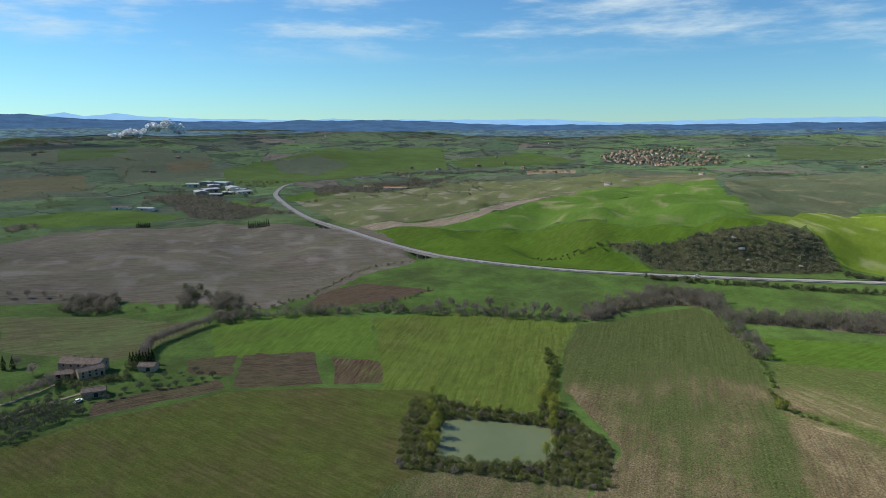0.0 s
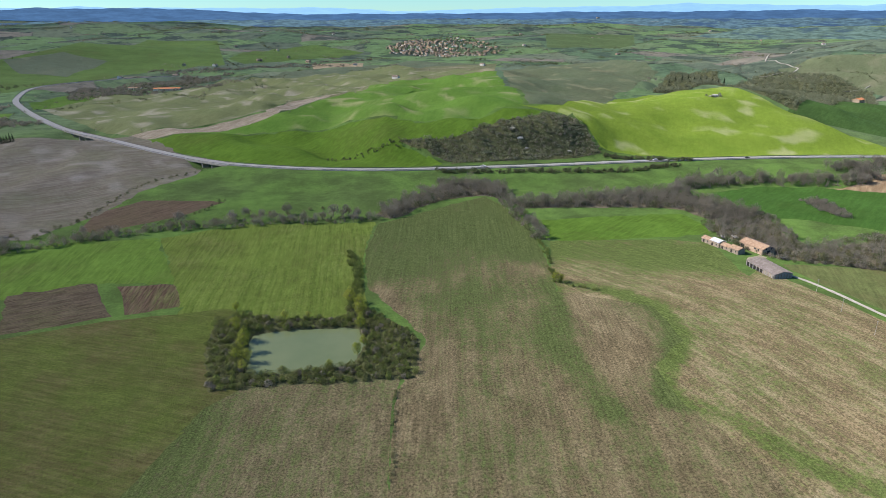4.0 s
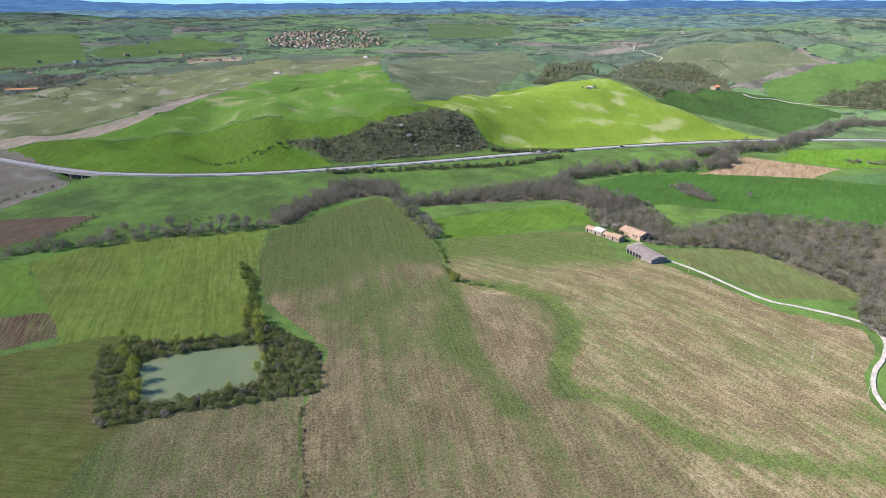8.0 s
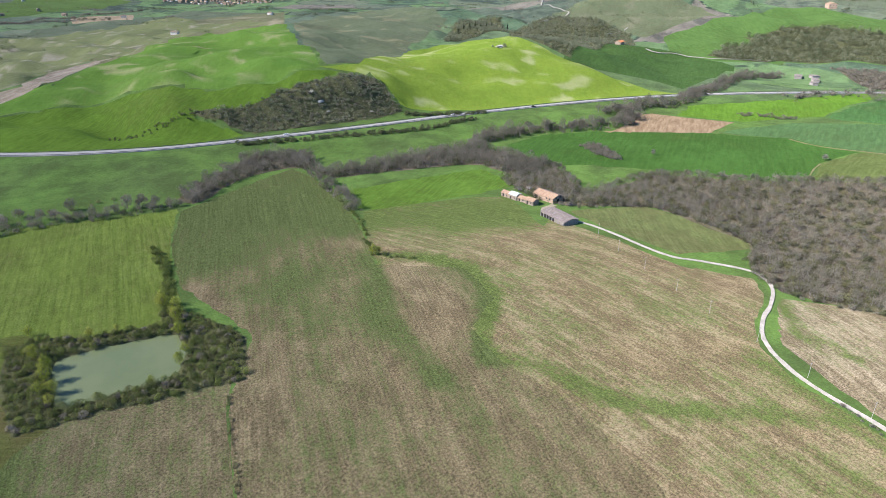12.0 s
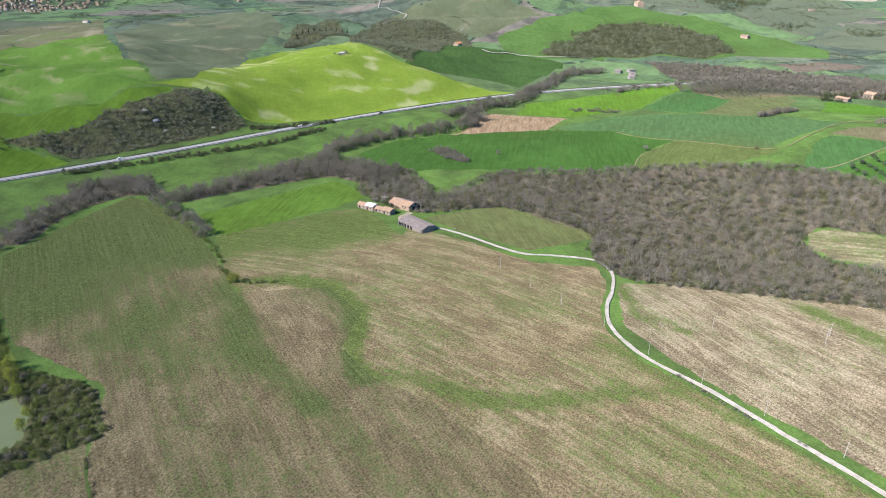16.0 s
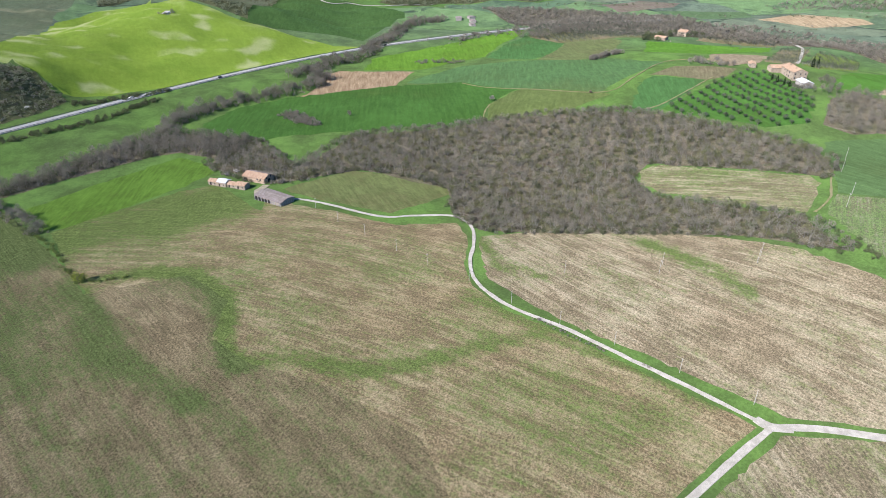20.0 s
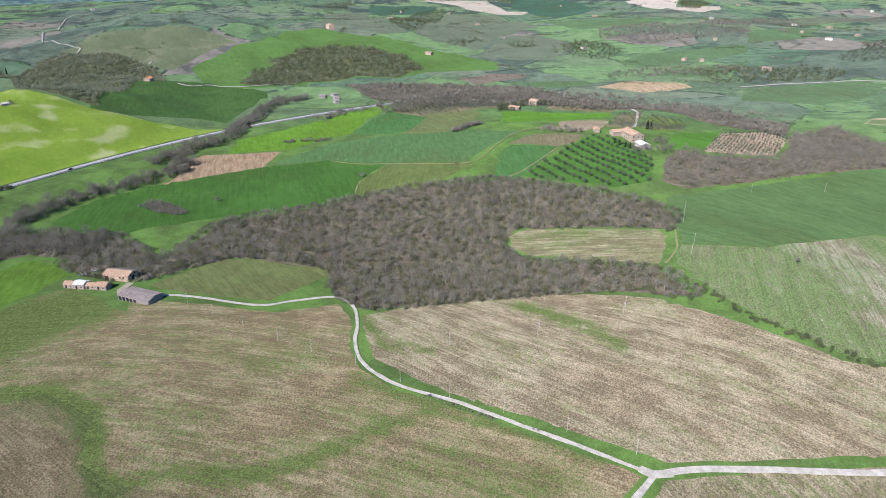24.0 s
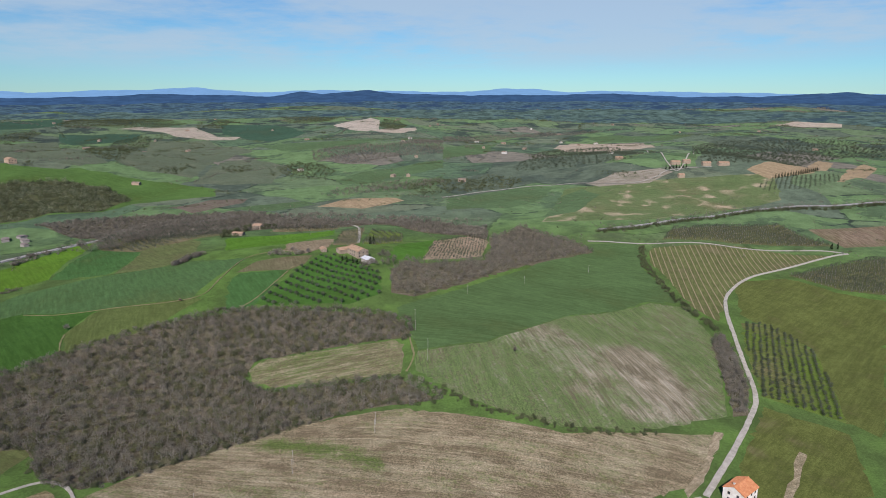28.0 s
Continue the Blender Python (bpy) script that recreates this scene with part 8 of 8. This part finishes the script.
# bare clay scars
for (cx, cy, s) in ((259, 531, 2.6), (256, 541, 2.0), (262, 522, 1.5), (520, 584, 4.6), (300, 512, 1.8)):
    bm = bmesh.new()
    bmesh.ops.create_icosphere(bm, subdivisions=3, radius=1.0)
    for v in bm.verts:
        k = 1 + 0.45 * noise.noise(v.co * 1.7 + Vector((cx, cy, 0))) + 0.2 * noise.noise(v.co * 4.5)
        v.co = Vector((v.co.x * s * 1.5 * k, v.co.y * s * 1.0 * k, v.co.z * s * 0.45 * k))
    tagged(part("clay_outcrop", bm, M["clay"], m=pose(cx, cy, gz(cx, cy) - s * 0.1, 0, 0, cx * 7)), "bare white clay outcrop in the slope", "outcrop", "clay outcrops")


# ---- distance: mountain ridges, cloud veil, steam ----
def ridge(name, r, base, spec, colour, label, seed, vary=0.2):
    """A glowing wall of far mountains all round, its skyline set by bearing."""
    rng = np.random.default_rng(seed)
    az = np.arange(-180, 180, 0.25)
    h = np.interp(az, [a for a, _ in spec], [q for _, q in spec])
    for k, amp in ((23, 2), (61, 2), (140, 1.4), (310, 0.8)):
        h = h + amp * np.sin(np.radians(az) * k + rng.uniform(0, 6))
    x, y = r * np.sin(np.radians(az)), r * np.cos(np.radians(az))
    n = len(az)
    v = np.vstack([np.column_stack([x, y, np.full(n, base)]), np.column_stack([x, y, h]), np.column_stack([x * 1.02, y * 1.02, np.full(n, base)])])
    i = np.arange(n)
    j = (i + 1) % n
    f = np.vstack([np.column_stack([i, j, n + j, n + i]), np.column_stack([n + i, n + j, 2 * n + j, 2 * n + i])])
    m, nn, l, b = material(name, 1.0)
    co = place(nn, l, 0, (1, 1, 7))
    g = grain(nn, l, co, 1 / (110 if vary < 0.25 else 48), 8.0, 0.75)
    # distance haze is painted into this colour, which the wall emits itself
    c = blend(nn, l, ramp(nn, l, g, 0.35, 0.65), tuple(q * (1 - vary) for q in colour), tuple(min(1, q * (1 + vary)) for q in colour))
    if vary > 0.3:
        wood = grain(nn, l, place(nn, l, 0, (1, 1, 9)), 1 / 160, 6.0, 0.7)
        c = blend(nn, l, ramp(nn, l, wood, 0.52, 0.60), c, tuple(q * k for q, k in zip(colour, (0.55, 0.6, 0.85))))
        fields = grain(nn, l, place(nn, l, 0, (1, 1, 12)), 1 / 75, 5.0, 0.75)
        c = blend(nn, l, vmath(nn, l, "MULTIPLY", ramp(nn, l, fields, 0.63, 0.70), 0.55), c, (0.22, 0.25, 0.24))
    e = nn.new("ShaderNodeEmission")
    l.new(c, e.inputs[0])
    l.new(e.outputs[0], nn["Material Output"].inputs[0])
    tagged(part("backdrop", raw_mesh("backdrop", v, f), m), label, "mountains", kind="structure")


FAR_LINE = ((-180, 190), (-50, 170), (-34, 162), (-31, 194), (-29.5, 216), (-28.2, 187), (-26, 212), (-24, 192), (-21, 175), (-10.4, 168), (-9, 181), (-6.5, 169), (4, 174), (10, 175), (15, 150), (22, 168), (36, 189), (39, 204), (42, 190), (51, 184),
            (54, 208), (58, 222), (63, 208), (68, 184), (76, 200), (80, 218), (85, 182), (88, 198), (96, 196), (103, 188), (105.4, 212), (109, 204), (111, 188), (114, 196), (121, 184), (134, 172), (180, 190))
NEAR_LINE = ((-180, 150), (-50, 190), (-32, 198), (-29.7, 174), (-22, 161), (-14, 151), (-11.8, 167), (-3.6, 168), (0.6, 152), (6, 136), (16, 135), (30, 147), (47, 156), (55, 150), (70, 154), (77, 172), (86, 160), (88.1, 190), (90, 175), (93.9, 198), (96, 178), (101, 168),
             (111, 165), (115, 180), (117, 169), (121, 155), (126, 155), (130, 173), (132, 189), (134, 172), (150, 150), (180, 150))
# the blues and blue-greens below are painted haze
ridge("far_mountains", 4820, -20, FAR_LINE, (0.20, 0.40, 0.66), "mountains on the horizon, painted in pale haze blue", 1, 0.06)
ridge("near_mountains", 4700, -20, NEAR_LINE, (0.046, 0.104, 0.205), "wooded hills under the horizon, painted in dark haze blue", 2, 0.18)
ridge("distant_plain", 4250, -20, ((-180, 85), (-40, 118), (-22, 108), (-16, 84), (0, 98), (30, 106), (60, 114), (90, 124), (120, 128), (140, 110), (180, 85)), (0.070, 0.128, 0.165), "wooded plain below the mountains, painted in blue-green haze", 3, 0.42)
ridge("eastern_plain", 3500, -40, ((-180, -30), (34, -30), (44, 76), (60, 84), (75, 88), (95, 92), (120, 96), (138, 90), (150, -30), (180, -30)), (0.092, 0.150, 0.135), "far plain with woods and fields, painted in blue-green haze", 5, 0.45)


def cloud_veil():
    """High thin cloud: a round wall of sky far off with streaky gaps."""
    az = np.radians(np.arange(-60, 160, 2.0))
    n = len(az)
    v = np.vstack([np.column_stack([4880 * np.sin(az), 4880 * np.cos(az), np.full(n, z)]) for z in (150, 1500)])
    i = np.arange(n - 1)
    me = raw_mesh("backdrop", v, np.column_stack([i, i + 1, n + i + 1, n + i]))
    m, nn, l, b = material("cloud", 1.0)
    a = grain(nn, l, place(nn, l, 0, (1 / 900, 1 / 900, 1 / 170)), 1.0, 8.0, 0.62)
    c = grain(nn, l, place(nn, l, 0, (1 / 2600, 1 / 2600, 1 / 420)), 1.0, 3.0, 0.5)
    sep = nn.new("ShaderNodeSeparateXYZ")
    g = nn.new("ShaderNodeNewGeometry")
    l.new(g.outputs["Position"], sep.inputs[0])
    east = ramp(nn, l, sep.outputs[0], 1500, 4600)
    high = ramp(nn, l, vmath(nn, l, "ADD", sep.outputs[2], vmath(nn, l, "MULTIPLY", east, 280)), 540, 780)
    k = vmath(nn, l, "ADD", vmath(nn, l, "MULTIPLY", a, 0.6), vmath(nn, l, "MULTIPLY", c, 0.6))
    k = vmath(nn, l, "ADD", k, vmath(nn, l, "MULTIPLY", east, 0.04))
    f = vmath(nn, l, "MULTIPLY", ramp(nn, l, vmath(nn, l, "ADD", k, vmath(nn, l, "MULTIPLY", east, 0.05)), 0.53, 0.76), high)
    e = nn.new("ShaderNodeEmission")
    e.inputs[0].default_value = (0.72, 0.91, 1.0, 1)
    e.inputs[1].default_value = 0.66
    t = nn.new("ShaderNodeBsdfTransparent")
    mix = nn.new("ShaderNodeMixShader")
    l.new(vmath(nn, l, "MULTIPLY", f, vmath(nn, l, "SUBTRACT", 0.92, vmath(nn, l, "MULTIPLY", east, 0.22))), mix.inputs[0])
    l.new(t.outputs[0], mix.inputs[1])
    l.new(e.outputs[0], mix.inputs[2])
    l.new(mix.outputs[0], nn["Material Output"].inputs[0])
    tagged(part("backdrop", me, m), "thin streaks of white cirrus in a blue sky", "sky", kind="structure")


cloud_veil()
rng = np.random.default_rng(12)
bm = bmesh.new()
for i in range(420):
    u = rng.uniform(0, 1) ** 0.9
    r = (4.5 + 6.5 * u) * rng.uniform(0.5, 1.2)
    swirl = 16 * math.sin(u * 11) * u + 9 * math.sin(u * 23 + 1)
    c = Vector((-1790 + u * 400 + rng.normal(0, 6), 3560 + rng.normal(0, 10), 66 + 66 * u ** 0.7 + swirl + rng.normal(0, 3 + 9 * u)))
    bmesh.ops.create_icosphere(bm, subdivisions=1, radius=r, matrix=Matrix.Translation(c) @ Matrix.Diagonal((rng.uniform(0.8, 2.2), 1, rng.uniform(0.5, 1.1), 1)))
for q in bm.faces:
    q.smooth = True
tagged(part("steam_plume", bm, M["steam"]), "white steam drifting from a far plant", "steam", kind="stuff")
